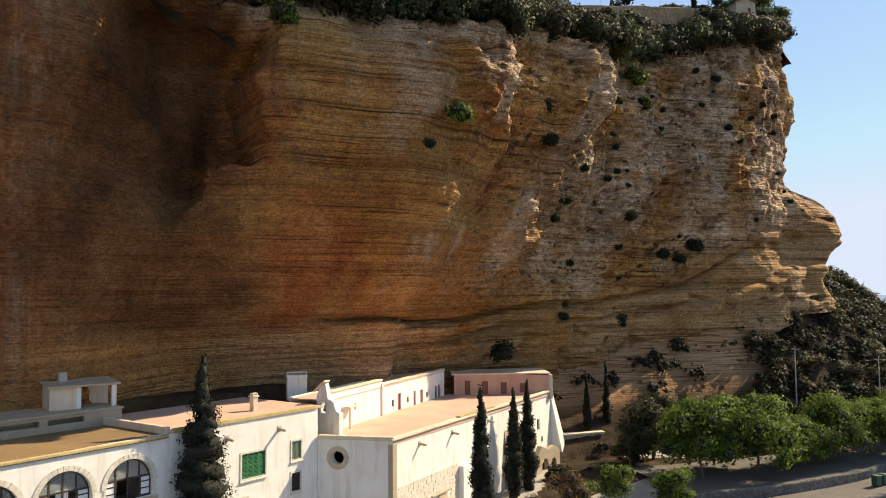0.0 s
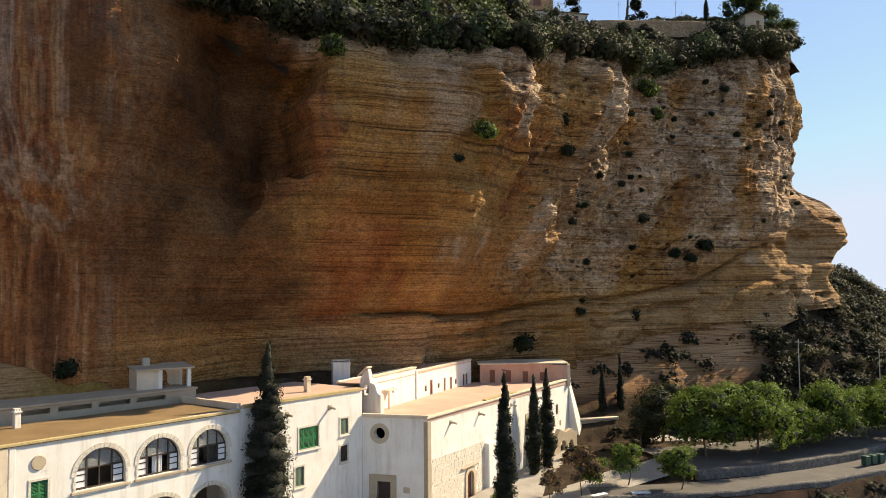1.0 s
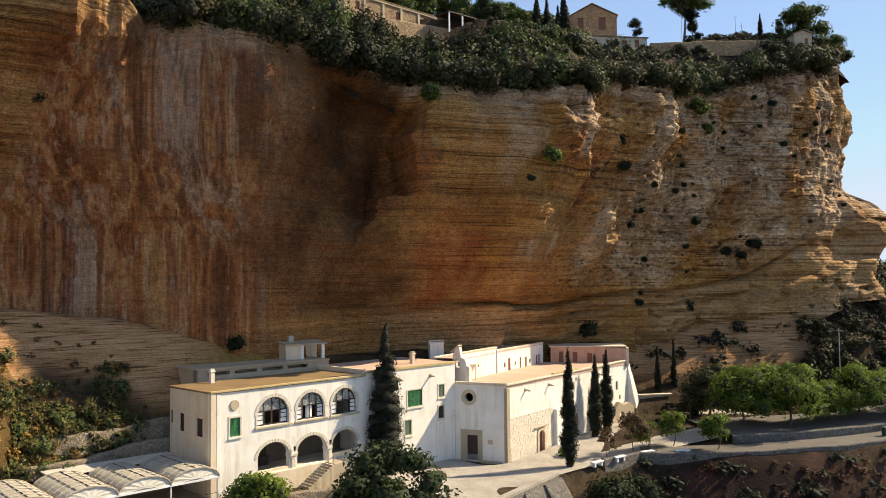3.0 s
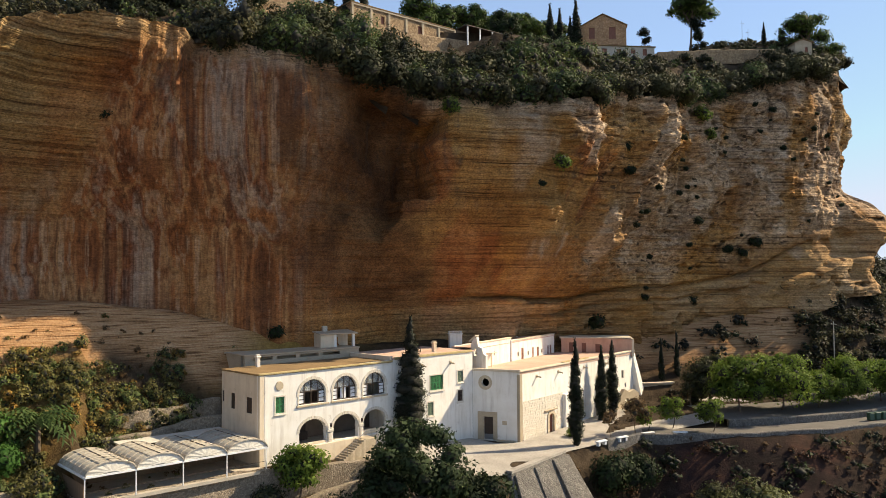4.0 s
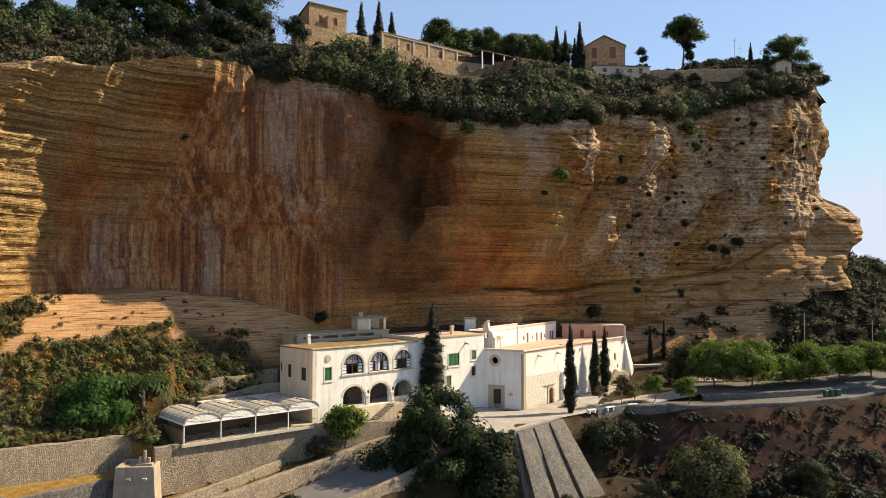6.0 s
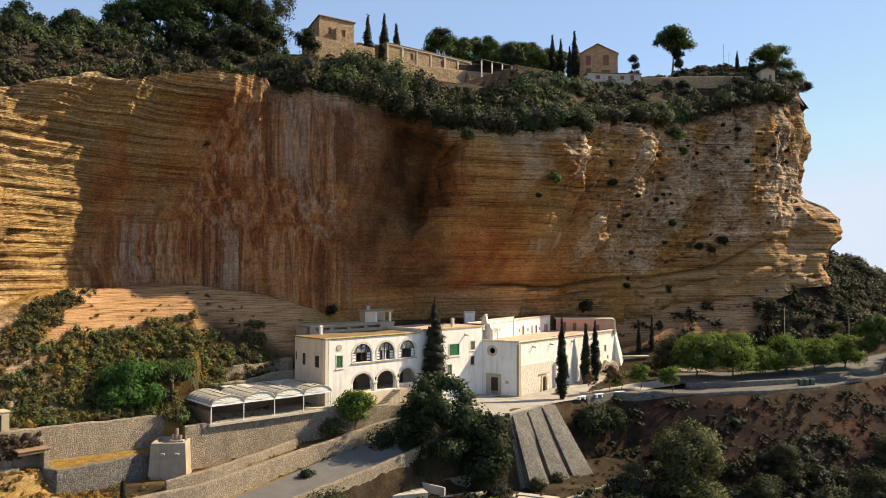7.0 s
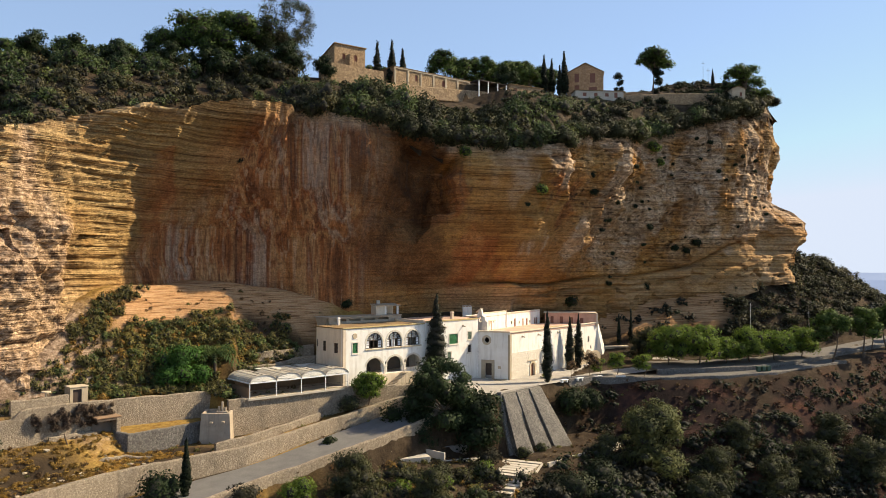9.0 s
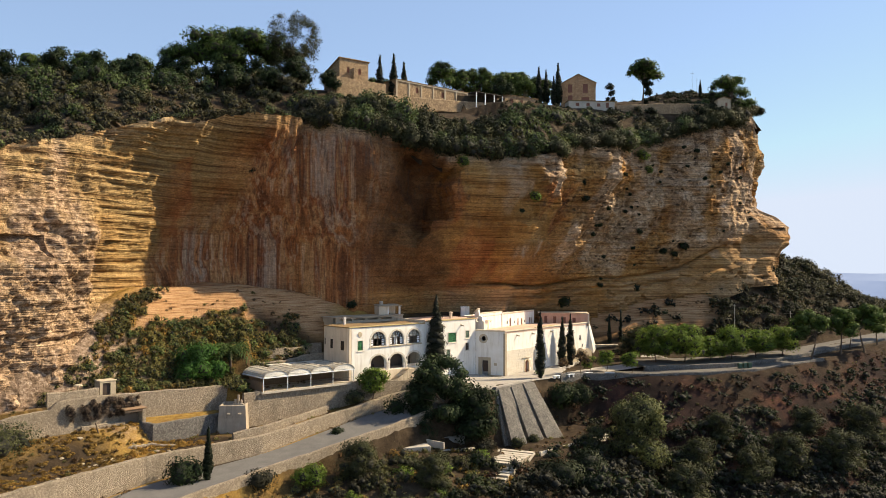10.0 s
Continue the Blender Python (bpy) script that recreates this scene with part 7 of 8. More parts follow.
part("back_wall", box(0, 9, 1.3, 1.6, -2.0, 2.3), DARKROOM, perg, "", PM)
for x, y, h in ((32.0, 168.5, 11.5), (44.0, 165, 10.0), (45.6, 166, 8.0)):
    zz = 76.5
    a = thing("antenna_mast", (x, y, zz), "thin grey antenna mast", "antenna", "antenna masts")
    part("mast", tube((x, y, zz - 3), (x, y, zz + h), 0.07, 0.04, 6), METAL, a)
    part("crossbar", tube((x - 0.5, y, zz + h - 0.8), (x + 0.5, y, zz + h - 0.8), 0.03, 0.03, 5), METAL, a)
dish = bmesh.new()
bmesh.ops.create_uvsphere(dish, u_segments=14, v_segments=6, radius=0.6, matrix=Matrix.Diagonal((1, 0.3, 1, 1)))
single("satellite_dish", dish, WHITEPAINT, "white satellite dish at the pergola", "satellite dish", m=pose(-13.2, 100.0, 63.6, 10, 0, 30))

# ---- trees and shrubs ----
def place(proto, spots, keep=True):
    """The prototype goes to the first spot and copies of it to the others: x, y, z, turn, scale."""
    for i, (x, y, z, a, s) in enumerate(spots):
        m = pose(x, y, z, 0, 0, a)
        if i == 0:
            proto.matrix_basis = m @ Matrix.Scale(s, 4)
        else:
            c = copy_thing(proto, m)
            c.scale = (s, s, s)


cyp = cypress(21, 17.0, 2.5, "tall dark cypress beside the white house", 14000, 0.14)
place(cyp, [(-17.0, 56.4, 0.4, 0, 1.0)])
cyp = cypress(22, 13.8, 1.25, "slim dark cypress on the forecourt edge")
place(cyp, [(3.0, 65.2, 0.0, 0, 1.0)])
cyp = cypress(23, 11.4, 1.2, "dark cypress against the church wall", 6000)
place(cyp, [(6.6, 82.2, 0.3, 0, 1.0), (8.3, 85.6, 0.4, 140, 1.03)])
cyp = cypress(24, 10.2, 0.7, "very slim cypress beyond the church", 3500)
place(cyp, [(17.2, 102.5, 0.9, 0, 1.0), (20.0, 104.0, 1.2, 80, 1.08)])
cyp = cypress(25, 7.4, 0.75, "small dark cypress at the roadside")
place(cyp, [(-38.2, 4.6, -7.2, 0, 1.0)])
cyp = cypress(26, 8.6, 1.0, "dark cypress on the plateau", 3000, 0.2)
PLC = [(-37.2, 84.2), (-34.2, 86.0), (-32.2, 88.2), (-2.2, 125.4), (-0.2, 126.6), (3.2, 126.4), (2.0, 125.8)]
place(cyp, [(x, y, gp(x, y) - 0.3, 37 * i, (1.35, 1.5, 1.4, 1.3, 1.2, 1.45, 1.0)[i]) for i, (x, y) in enumerate(PLC)] + [(43.4, 139, gp(43.4, 139), 10, 0.6)])

bt_ = [tree("plane_tree", 31 + i, h, sp, 1.3, 1.3, 46, 9000, 0.21, L_BRIGHT, "round bright green tree along the road", "tree", "bright green roadside trees", 0.2, 7)
       for i, (h, sp) in enumerate(((7.8, 4.0), (8.8, 4.9)))]
place(bt_[0], [(27.4, 87.4, 1.1, 0, 1.05), (45.0, 94.6, 1.5, 120, 0.95), (57.5, 103.5, 1.9, 220, 0.85)])
place(bt_[1], [(33.6, 89.0, 1.3, 0, 1.04), (50.8, 97.6, 1.7, 200, 0.82), (39.6, 91.2, 1.4, 80, 0.7)])
t_ = tree("small_tree", 41, 4.6, 1.7, 1.4, 0.75, 14, 1300, 0.2, L_BRIGHT, "small light green tree on the forecourt", "tree", "small forecourt trees", 0.09, 6)
place(t_, [(16.3, 78.0, 0.2, 0, 1.0), (21.6, 76.2, 0.3, 70, 0.98), (12.6, 75.2, 0.1, 50, 0.8)])
t_ = tree("small_tree", 43, 4.8, 1.7, 1.5, 0.7, 12, 900, 0.17, L_DRY, "small sparse brownish tree on the forecourt", "tree", "small forecourt trees", 0.08, 7)
place(t_, [(11.0, 74.0, 0.1, 0, 1.0), (7.4, 70.4, 0.1, 100, 0.72)])
t_ = tree("olive_tree", 44, 8.0, 3.4, 1.8, 1.3, 18, 3200, 0.22, L_OLIVE, "grey-green olive tree behind the forecourt", "tree", "", 0.25, 6)
place(t_, [(24.2, 97.0, 1.2, 0, 1.0), (21.0, 94.2, 0.9, 120, 0.7)])
b_ = bush(45, 1.8, L_DRY, "reddish brown shrub between cypresses", 900, 0.2)
b_.matrix_basis = pose(21.8, 100.6, 1.1)
# the big dark trees below the forecourt
t_ = tree("carob_tree", 51, 15.4, 5.8, 4.0, 1.35, 40, 11000, 0.27, leaf_mat("carob_leaves", (0.014, 0.024, 0.010), (0.036, 0.056, 0.022), (0.085, 0.11, 0.05), 0.22), "large dark evergreen tree with gaps in its crown", "tree", "", 0.4, 11, 0.35)
place(t_, [(-12.6, 41.5, -8.6, 0, 1.0)])
t_ = tree("carob_tree", 52, 11.0, 4.6, 1.6, 1.9, 22, 8000, 0.3, L_DARK, "dense dark evergreen tree overgrown to the ground", "tree", "", 0.4, 8, 0.5)
place(t_, [(-7.0, 44.0, -9.0, 40, 1.0), (-17.8, 41.5, -7.0, 160, 0.82), (-15.0, 38.0, -8.2, 10, 0.6)])
t_ = tree("almond_tree", 53, 5.6, 2.5, 1.0, 1.1, 16, 2600, 0.24, L_BRIGHT, "leafy yellow-green tree beside the canopy wall", "tree", "", 0.14, 6)
place(t_, [(-25.0, 39.6, -0.6, 0, 0.95)])
b_ = bush(54, 1.9, L_OLIVE, "grey-green bush against the terrace wall", 1100, 0.2)
b_.matrix_basis = pose(-27.8, 37.0, -1.4)
b_ = bush(55, 2.4, L_DARK, "dark shrub at the foot of the house wall", 1200, 0.22)
b_.matrix_basis = pose(-18.6, 46.8, -0.4)
c_ = copy_thing(b_, pose(-14.6, 48.6, -0.6, 0, 0, 90))
# carob and palm on the slope
t_ = tree("carob_tree", 56, 7.2, 4.8, 0.6, 1.7, 22, 6500, 0.26, leaf_mat("fresh_green_leaves", (0.02, 0.05, 0.012), (0.05, 0.12, 0.025), (0.10, 0.20, 0.05), 0.25), "broad fresh-green tree on the slope above the garden wall", "tree", "", 0.3, 6)
place(t_, [(-50.0, 24.5, 3.6, 0, 0.8)])


def palm(x, y, z, h, seed, label):
    rs = np.random.RandomState(seed)
    ob = thing("palm_tree", (x, y, z), label, "palm tree")
    part("trunk", tube((x, y, z - 0.5), (x, y, z + h), 0.28, 0.22), BARK, ob)
    for i in range(44):
        a, el = rs.rand() * 6.283, rs.uniform(0.1, 1.35)
        n = 9
        pts = []
        for j in range(n):
            t = j / (n - 1)
            r_ = 3.8 * t * math.cos(el * (1 - 0.5 * t))
            pts.append(Vector((x + r_ * math.cos(a), y + r_ * math.sin(a), z + h + 3.6 * t * math.sin(el) - 2.4 * t * t)))
        v, f = [], []
        side = Vector((-math.sin(a), math.cos(a), 0))
        for j in range(n - 1):
            for sg in (-1, 1):
                b0 = len(v)
                tip = pts[j + 1] + side * sg * 0.75 * math.sin(math.pi * (0.12 + 0.8 * j / n)) - Vector((0, 0, 0.3))
                v += [pts[j], pts[j].lerp(pts[j + 1], 0.6), tip]
                f.append((b0, b0 + 1, b0 + 2))
        part("frond", mesh_np("frond", v, f, L_PALM), L_PALM, ob)
    return ob


palm(-47.4, 29.0, 5.0, 3.4, 61, "young palm with arching fronds on the slope")

# pines and other trees on the plateau
def pine(seed, h, spread, flat, label, n=16, count=3200, r=0.3, core=0.55):
    rs = np.random.RandomState(seed)
    ob = thing("pine_tree", (0, 0, 0), label, "pine tree", "pines on the plateau")
    lobs = []
    for i in range(n):
        a, w = rs.rand() * 6.283, spread * 0.85 * math.sqrt(rs.rand())
        s = spread * rs.uniform(0.22, 0.38)
        z_ = h - s * 0.6 - flat * (w / spread) ** 2 * 0.55 - flat * 0.7 * rs.rand() ** 1.6
        lobs.append((w * math.cos(a), w * math.sin(a), z_, s, s, s * 0.72))
    part("trunk", trunk_mesh(rs, h - flat * 1.2, r, [q[:3] for q in lobs[:11]], 0.8), BARK, ob)
    part("crown", leaf_cloud("crown", lobs, count, 0.30, L_PINE, seed, shell=0.55, core=core), L_PINE, ob)
    return ob


p1 = pine(71, 14.5, 6.0, 7.5, "tall full-crowned pine among scrub", 30, 5600)
place(p1, [(-73.5, 70, gp(-73.5, 70) - 0.5, 0, 1.18), (-64.0, 72, gp(-64, 72) - 0.5, 130, 1.15), (-95, 72, gp(-95, 72), 60, 0.75), (-104, 66, gp(-104, 66), 200, 0.7), (-88, 76, gp(-88, 76), 250, 0.62), (-68.5, 66, gp(-68.5, 66) - 0.5, 20, 0.9), (-79, 66, gp(-79, 66) - 0.5, 290, 0.8), (-60, 78, gp(-60, 78), 75, 0.85), (-112, 60, gp(-112, 60), 110, 0.7), (-98, 60, gp(-98, 60), 330, 0.6)])
p2 = pine(72, 11.5, 5.2, 8.0, "full pine behind the stone houses", 30, 4600)
place(p2, [(-27, 113, gp(-27, 113), 0, 0.95), (-19, 121, gp(-19, 121), 90, 0.9), (-12, 128, gp(-12, 128), 200, 0.95), (-40, 92, gp(-40, 92), 300, 0.7), (-4, 136, gp(-4, 136), 40, 0.85), (-33, 101, gp(-33, 101), 10, 0.8), (-6, 123, gp(-6, 123), 160, 0.6), (-23, 117, gp(-23, 117), 50, 0.8), (-15, 125, gp(-15, 125), 250, 0.85), (-36, 97, gp(-36, 97), 120, 0.75), (-30, 107, gp(-30, 107), 20, 0.7), (-2, 130, gp(-2, 130), 300, 0.75), (-9, 131, gp(-9, 131), 80, 0.9)])
p3 = pine(73, 12.6, 4.2, 5.6, "lone umbrella pine on the plateau", 20, 3400)
place(p3, [(26.4, 130, gp(26.4, 130) - 0.5, 0, 1.2)])
p4 = pine(74, 9.4, 5.4, 5.4, "spreading pine near the point of the cliff", 22, 3600)
place(p4, [(50.8, 135.5, gp(50.8, 135.5) - 0.6, 0, 1.0), (54.5, 133, gp(54.5, 133) - 1.5, 90, 0.6)])
t_ = tree("eucalyptus_tree", 75, 19.5, 6.4, 3.0, 1.15, 90, 10500, 0.2, L_OLIVE, "tall airy eucalyptus with thin crown", "tree", "", 0.3, 36, 0.3, "", 0.0)
place(t_, [(-55.4, 75, gp(-55.4, 75) - 0.4, 0, 1.0)])
cn = tree("conifer", 76, 8.0, 1.6, 0.8, 0.8, 16, 1600, 0.25, L_CYPRESS, "small dark conifer on the plateau", "conifer", "small conifers", 0.15, 6)
place(cn, [(28.2, 129, gp(28.2, 129), 0, 1.0), (17.8, 135, gp(17.8, 135), 60, 0.75)])
t_ = tree("holm_oak", 77, 7.0, 3.4, 1.0, 1.4, 16, 2600, 0.28, L_DARK, "dark round holm oak among the stone houses", "tree", "holm oaks on the plateau", 0.2, 6)
place(t_, [(-10.4, 107.6, gp(-10.4, 107.6), 0, 0.85), (-60, 66, gp(-60, 66), 30, 1.0), (-52, 68, gp(-52, 68), 130, 1.0), (-80, 62, gp(-80, 62), 20, 1.0), (-68, 62, gp(-68, 62), 220, 1.0), (-44.5, 70, gp(-44.5, 70), 90, 0.7), (-72, 56, gp(-72, 56), 60, 0.9), (-84, 54, gp(-84, 54), 160, 0.9), (-92, 66, gp(-92, 66), 260, 0.9), (-62, 58, gp(-62, 58), 310, 0.9), (-100, 50, gp(-100, 50), 10, 0.9), (-56, 62, gp(-56, 62), 200, 0.8), (-86, 46, gp(-86, 46), 40, 1.0), (-94, 44, gp(-94, 44), 140, 1.1), (-106, 56, gp(-106, 56), 240, 1.1), (-78, 48, gp(-78, 48), 340, 0.8), (-108, 46, gp(-108, 46), 100, 1.1), (-88, 60, gp(-88, 60), 180, 1.1)])

# shrubs that grow out of the rock
cb_ = bush(81, 1.25, L_DARK, "dark shrub growing from the cliff face", 500, 0.2, 1.0, "cliff_shrub", "shrub", "shrubs on the cliff face")
SPOTS = [(-29.9, 58.6, 35.6, 1.0), (-25.4, 67.4, 26.0, 0.8), (24.9, 108.2, 31.4, 1.1), (24.3, 115.2, 16.4, 1.5), (-40.2, 54.2, 47.5, 1.8), (23.2, 109.8, 27.4, 0.7), (31.1, 117.5, 26.4, 1.3), (36.6, 119.8, 27.6, 1.6),
         (34.2, 119.0, 25.8, 1.2), (15.0, 106.4, 17.8, 0.9), (15.2, 106.2, 19.6, 0.6), (6.5, 99.8, 12.9, 2.0), (-34.8, 57.0, 14.2, 1.3), (-51.3, 44.6, 41.0, 0.9), (11.5, 88.9, 38.2, 1.3), (11.0, 88.2, 42.0, 1.2), (40.0, 117.6, 53.2, 0.9),
         (-1.1, 68.9, 34.4, 0.7), (48.5, 121.5, 50.0, 0.8), (44.0, 119.5, 44.0, 0.6), (27.5, 111.5, 38.0, 0.6), (52.0, 126.0, 40.0, 0.6)]
rs = np.random.RandomState(83)
for i in range(34):
    p_, _ = face_point(rs.uniform(11.6, 16.4), rs.uniform(0.22, 0.9), 0.1)
    SPOTS.append((p_.x, p_.y, p_.z, rs.uniform(0.35, 0.85)))
place(cb_, [(x, y, z, 47 * i, 0.72 * s) for i, (x, y, z, s) in enumerate(SPOTS)])
cg = bush(82, 1.5, L_BRIGHT, "bright green shrub hanging on the cliff face", 600, 0.2, 1.0, "cliff_shrub", "shrub", "shrubs on the cliff face")
place(cg, [(1.8, 71.2, 37.2, 0, 0.95), (-12.9, 64.0, 44.0, 90, 1.0), (25.9, 107.6, 50.2, 30, 1.3), (27.2, 108.8, 47.0, 60, 0.9)])

# thick scrub on the plateau's rim and slope, set close over a loose grid along the rim
rs = np.random.RandomState(91)
LXY = LIP.xy
sc, ol, ca, mq = [], [], [], []


def LIP_OUT(k):
    """How far the lip stands out from the plan line."""
    return float(face_offset(np.array([k]), np.array([1.0]))[0])


def rim_bush(k, d, r_, sink=0.3):
    j = int(np.argmin(np.abs(LIP.k - k)))
    x, y = LXY[j] + LIP.left[j] * d
    z = gp(x, y) - sink
    if d < 2:
        z = float(LIP.z[j]) + 0.5 - sink + 0.5 * min(d + LIP_OUT(k), 0)
    # one kind of shrub holds a stretch of some metres
    u_ = float(np.clip(0.5 + 0.75 * NOISE.fbm(x / 5.5, y / 5.5, 44.0, 2) + 0.22 * rs.normal(), 0, 0.999))
    if k < 7:
        which = mq if u_ < 0.62 else sc if u_ < 0.84 else ol if u_ < 0.93 else ca
    else:
        which = sc if u_ < 0.46 else mq if u_ < 0.66 else ol if u_ < 0.88 else ca
    which.append((x, y, z, r_, rs.uniform(0.95, 1.3) if 6.8 < k < 10 and d < 9 else rs.uniform(0.75, 1.05)))


# rows of rounded bushes from the lip back, with gaps between them
along = 0.0
for j in range(1, len(LIP.k)):
    along += length(LXY[j], LXY[j - 1])
    k = float(LIP.k[j])
    step = 2.4 if k < 7 else 2.9
    if along < step:
        continue
    along = 0.0
    if k < 0.6 or k > 17.95:
        continue
    back = np.interp(k, [0, 3, 5, 6.6, 7.2, 8, 9, 10.6, 11.4, 13, 14, 18], [18, 22, 24, 19, 14, 12.5, 14.5, 15, 13, 13, 13, 10])
    d = 0.2 - LIP_OUT(k)
    while d < back:
        if k < 7:
            r_ = rs.uniform(0.6, 1.2) if d < 3 else rs.uniform(1.2, 3.0)
            gap = 0.25 if d < 3 else 0.2
        else:
            r_ = rs.uniform(1.9, 4.3) if d < back - 4 else rs.uniform(1.2, 2.0)
            gap = 0.18
        if rs.rand() > gap:
            rim_bush(float(np.clip(k + rs.normal() * 0.08, 0.5, 17.9)), d + rs.uniform(-0.8, 0.8), r_, 0.25 * r_)
        d += r_ * (1.25 if k < 7 else 1.0) + 0.2
# larger rounded masses at the edge, some hanging over it
for i in range(70):
    k = rs.uniform(6.98, 16.6)
    rim_bush(k, rs.uniform(-0.2, 3.0) - LIP_OUT(k), rs.uniform(2.6, 4.6), 1.2)
# low growth between the bushes and the houses
for i in range(330):
    k_, d_ = rs.uniform(7.2, 17.0), rs.uniform(10, 30)
    x_, y_ = LXY[int(np.argmin(np.abs(LIP.k - k_)))] + LIP.left[int(np.argmin(np.abs(LIP.k - k_)))] * d_
    if k_ < 11.3 and d_ > 15.5:
        continue
    (mq if i % 2 else sc).append((x_, y_, gp(x_, y_) - 0.2, rs.uniform(0.7, 1.5), rs.uniform(0.6, 0.9)))
for k_, d_, r_ in ((7.55, 4.5, 3.4), (7.8, 6.5, 3.8), (8.0, 3.5, 3.6), (8.15, 8.0, 4.2), (8.35, 5.0, 4.0), (8.5, 9.0, 3.8), (8.7, 4.0, 3.6), (8.85, 8.0, 3.6)):
    x_, y_ = LXY[int(np.argmin(np.abs(LIP.k - k_)))] + LIP.left[int(np.argmin(np.abs(LIP.k - k_)))] * d_
    (ol if r_ > 3.7 else sc).append((x_, y_, gp(x_, y_) - 0.5, r_, 1.35))
for d_, r_ in ((0.8, 3.2), (-0.4, 2.4), (2.5, 3.8), (5.0, 4.0)):
    rim_bush(7.12, d_, r_, 1.6)
# woodland thickets behind the near end of the rim
for i in range(300):
    x, y = rs.uniform(-135, -48), rs.uniform(16, 84)
    d = float(LIP.near([x], [y])[0][0])
    if d < 14 or (x > -52 and y > 68):
        continue
    (mq if rs.rand() < 0.6 else ol).append((x, y, gp(x, y) - 0.3, rs.uniform(2.0, 4.0), rs.uniform(0.85, 1.15)))
for nm, pl, mt, sd, pr, lf, lb, ct in (("rim_scrub", sc, L_RIMDARK, 92, 520, 0.27, "dense dark scrub along the cliff's rim", "scrub"), ("rim_maquis", mq, L_MAQUIS, 99, 260, 0.24, "grey-olive maquis on top of the cliff", "scrub"),
                                       ("rim_bushes", ol, L_RIMGREEN, 93, 520, 0.27, "dark green bushes along the cliff's rim", "bushes"), ("rim_cactus", ca, L_SLOPECACTUS, 94, 230, 0.23, "prickly pear clumps on the cliff's rim", "cactus")):
    tagged(part(nm, scatter_bushes(nm, pl, mt, sd, pr, lf), mt), lb, ct, kind="stuff")

# scrub over the hillside below and beside the road
sc, ol, ca, dr = [], [], [], []
n_ = 0
while n_ < 3000:
    x, y = rs.uniform(-6, 120), rs.uniform(15, 190)
    z, de, du, df, ku, up = (q_[0] for q_ in ground_z([x], [y]))
    if df > -1.5 or (de > -1.0 and du < 7.0):
        continue
    if 0 < -de < 14 and x < 17 and y < 62:
        continue
    if up and x < 42 and rs.rand() < 0.85:
        continue
    if de < 0 and -de > 55:
        continue
    if up and x > 25 and du / (du - df) < 0.2 and rs.rand() < 0.6:
        continue
    n_ += 1
    u_ = rs.rand()
    r_ = rs.uniform(1.0, 2.4) if de > -8 else rs.uniform(1.3, 3.6)
    if de < 0 and -de < 18 and x > 12 and rs.rand() < 0.4:
        continue
    if de < 0 and -de < 16 and u_ < 0.5:
        dr.append((x, y, z - 0.2, r_ * 0.6, 0.6))
    else:
        (sc if u_ < 0.5 else ol if u_ < 0.75 else ca).append((x, y, z - 0.2, r_, rs.uniform(0.6, 0.95)))
tagged(part("hill_scrub", scatter_bushes("hill_scrub", sc, L_SCRUB, 95, 90, 0.25, 0.58, 7), L_SCRUB), "dense dark scrub on the hillside", "scrub", kind="stuff")
tagged(part("hill_bushes", scatter_bushes("hill_bushes", ol, L_DARK, 96, 90, 0.25, 0.58, 7), L_DARK), "dark green bushes on the hillside", "bushes", kind="stuff")
tagged(part("hill_cactus", scatter_bushes("hill_cactus", [(x, y, z, r_ * 0.85, q_) for x, y, z, r_, q_ in ca], L_CACTUS, 97, 85, 0.25, 0.58, 7), L_CACTUS), "prickly pear thickets on the hillside", "cactus", kind="stuff")
tagged(part("dry_scrub", scatter_bushes("dry_scrub", dr, L_REDDRY, 98, 80, 0.2, 0.5, 6), L_REDDRY), "dry reddish brown scrub on the bank", "scrub", kind="stuff")
# dark growth over the shoulder below the point of the cliff
sh_ = []
while len(sh_) < 420:
    x, y = rs.uniform(42, 112), rs.uniform(104, 192)
    z, de, du, df, ku, up = (q_[0] for q_ in ground_z([x], [y]))
    if df > 4 or not up or du / (du - df) < 0.3:
        continue
    sh_.append((x, y, z - 0.3, rs.uniform(1.4, 3.2), rs.uniform(0.7, 1.0)))
tagged(part("shoulder_scrub", scatter_bushes("shoulder_scrub", sh_[::2], L_RIMDARK, 161, 170, 0.27, 0.5, 7), L_RIMDARK), "dark evergreen scrub over the hill's shoulder", "scrub", kind="stuff")
tagged(part("shoulder_maquis", scatter_bushes("shoulder_maquis", sh_[1::2], L_MAQUIS, 162, 170, 0.27, 0.5, 7), L_MAQUIS), "olive-brown maquis over the hill's shoulder", "scrub", kind="stuff")
# the slope under the cliff at the near end, and the strip below the road
sc, ca, dr = [], [], []
n_ = 0
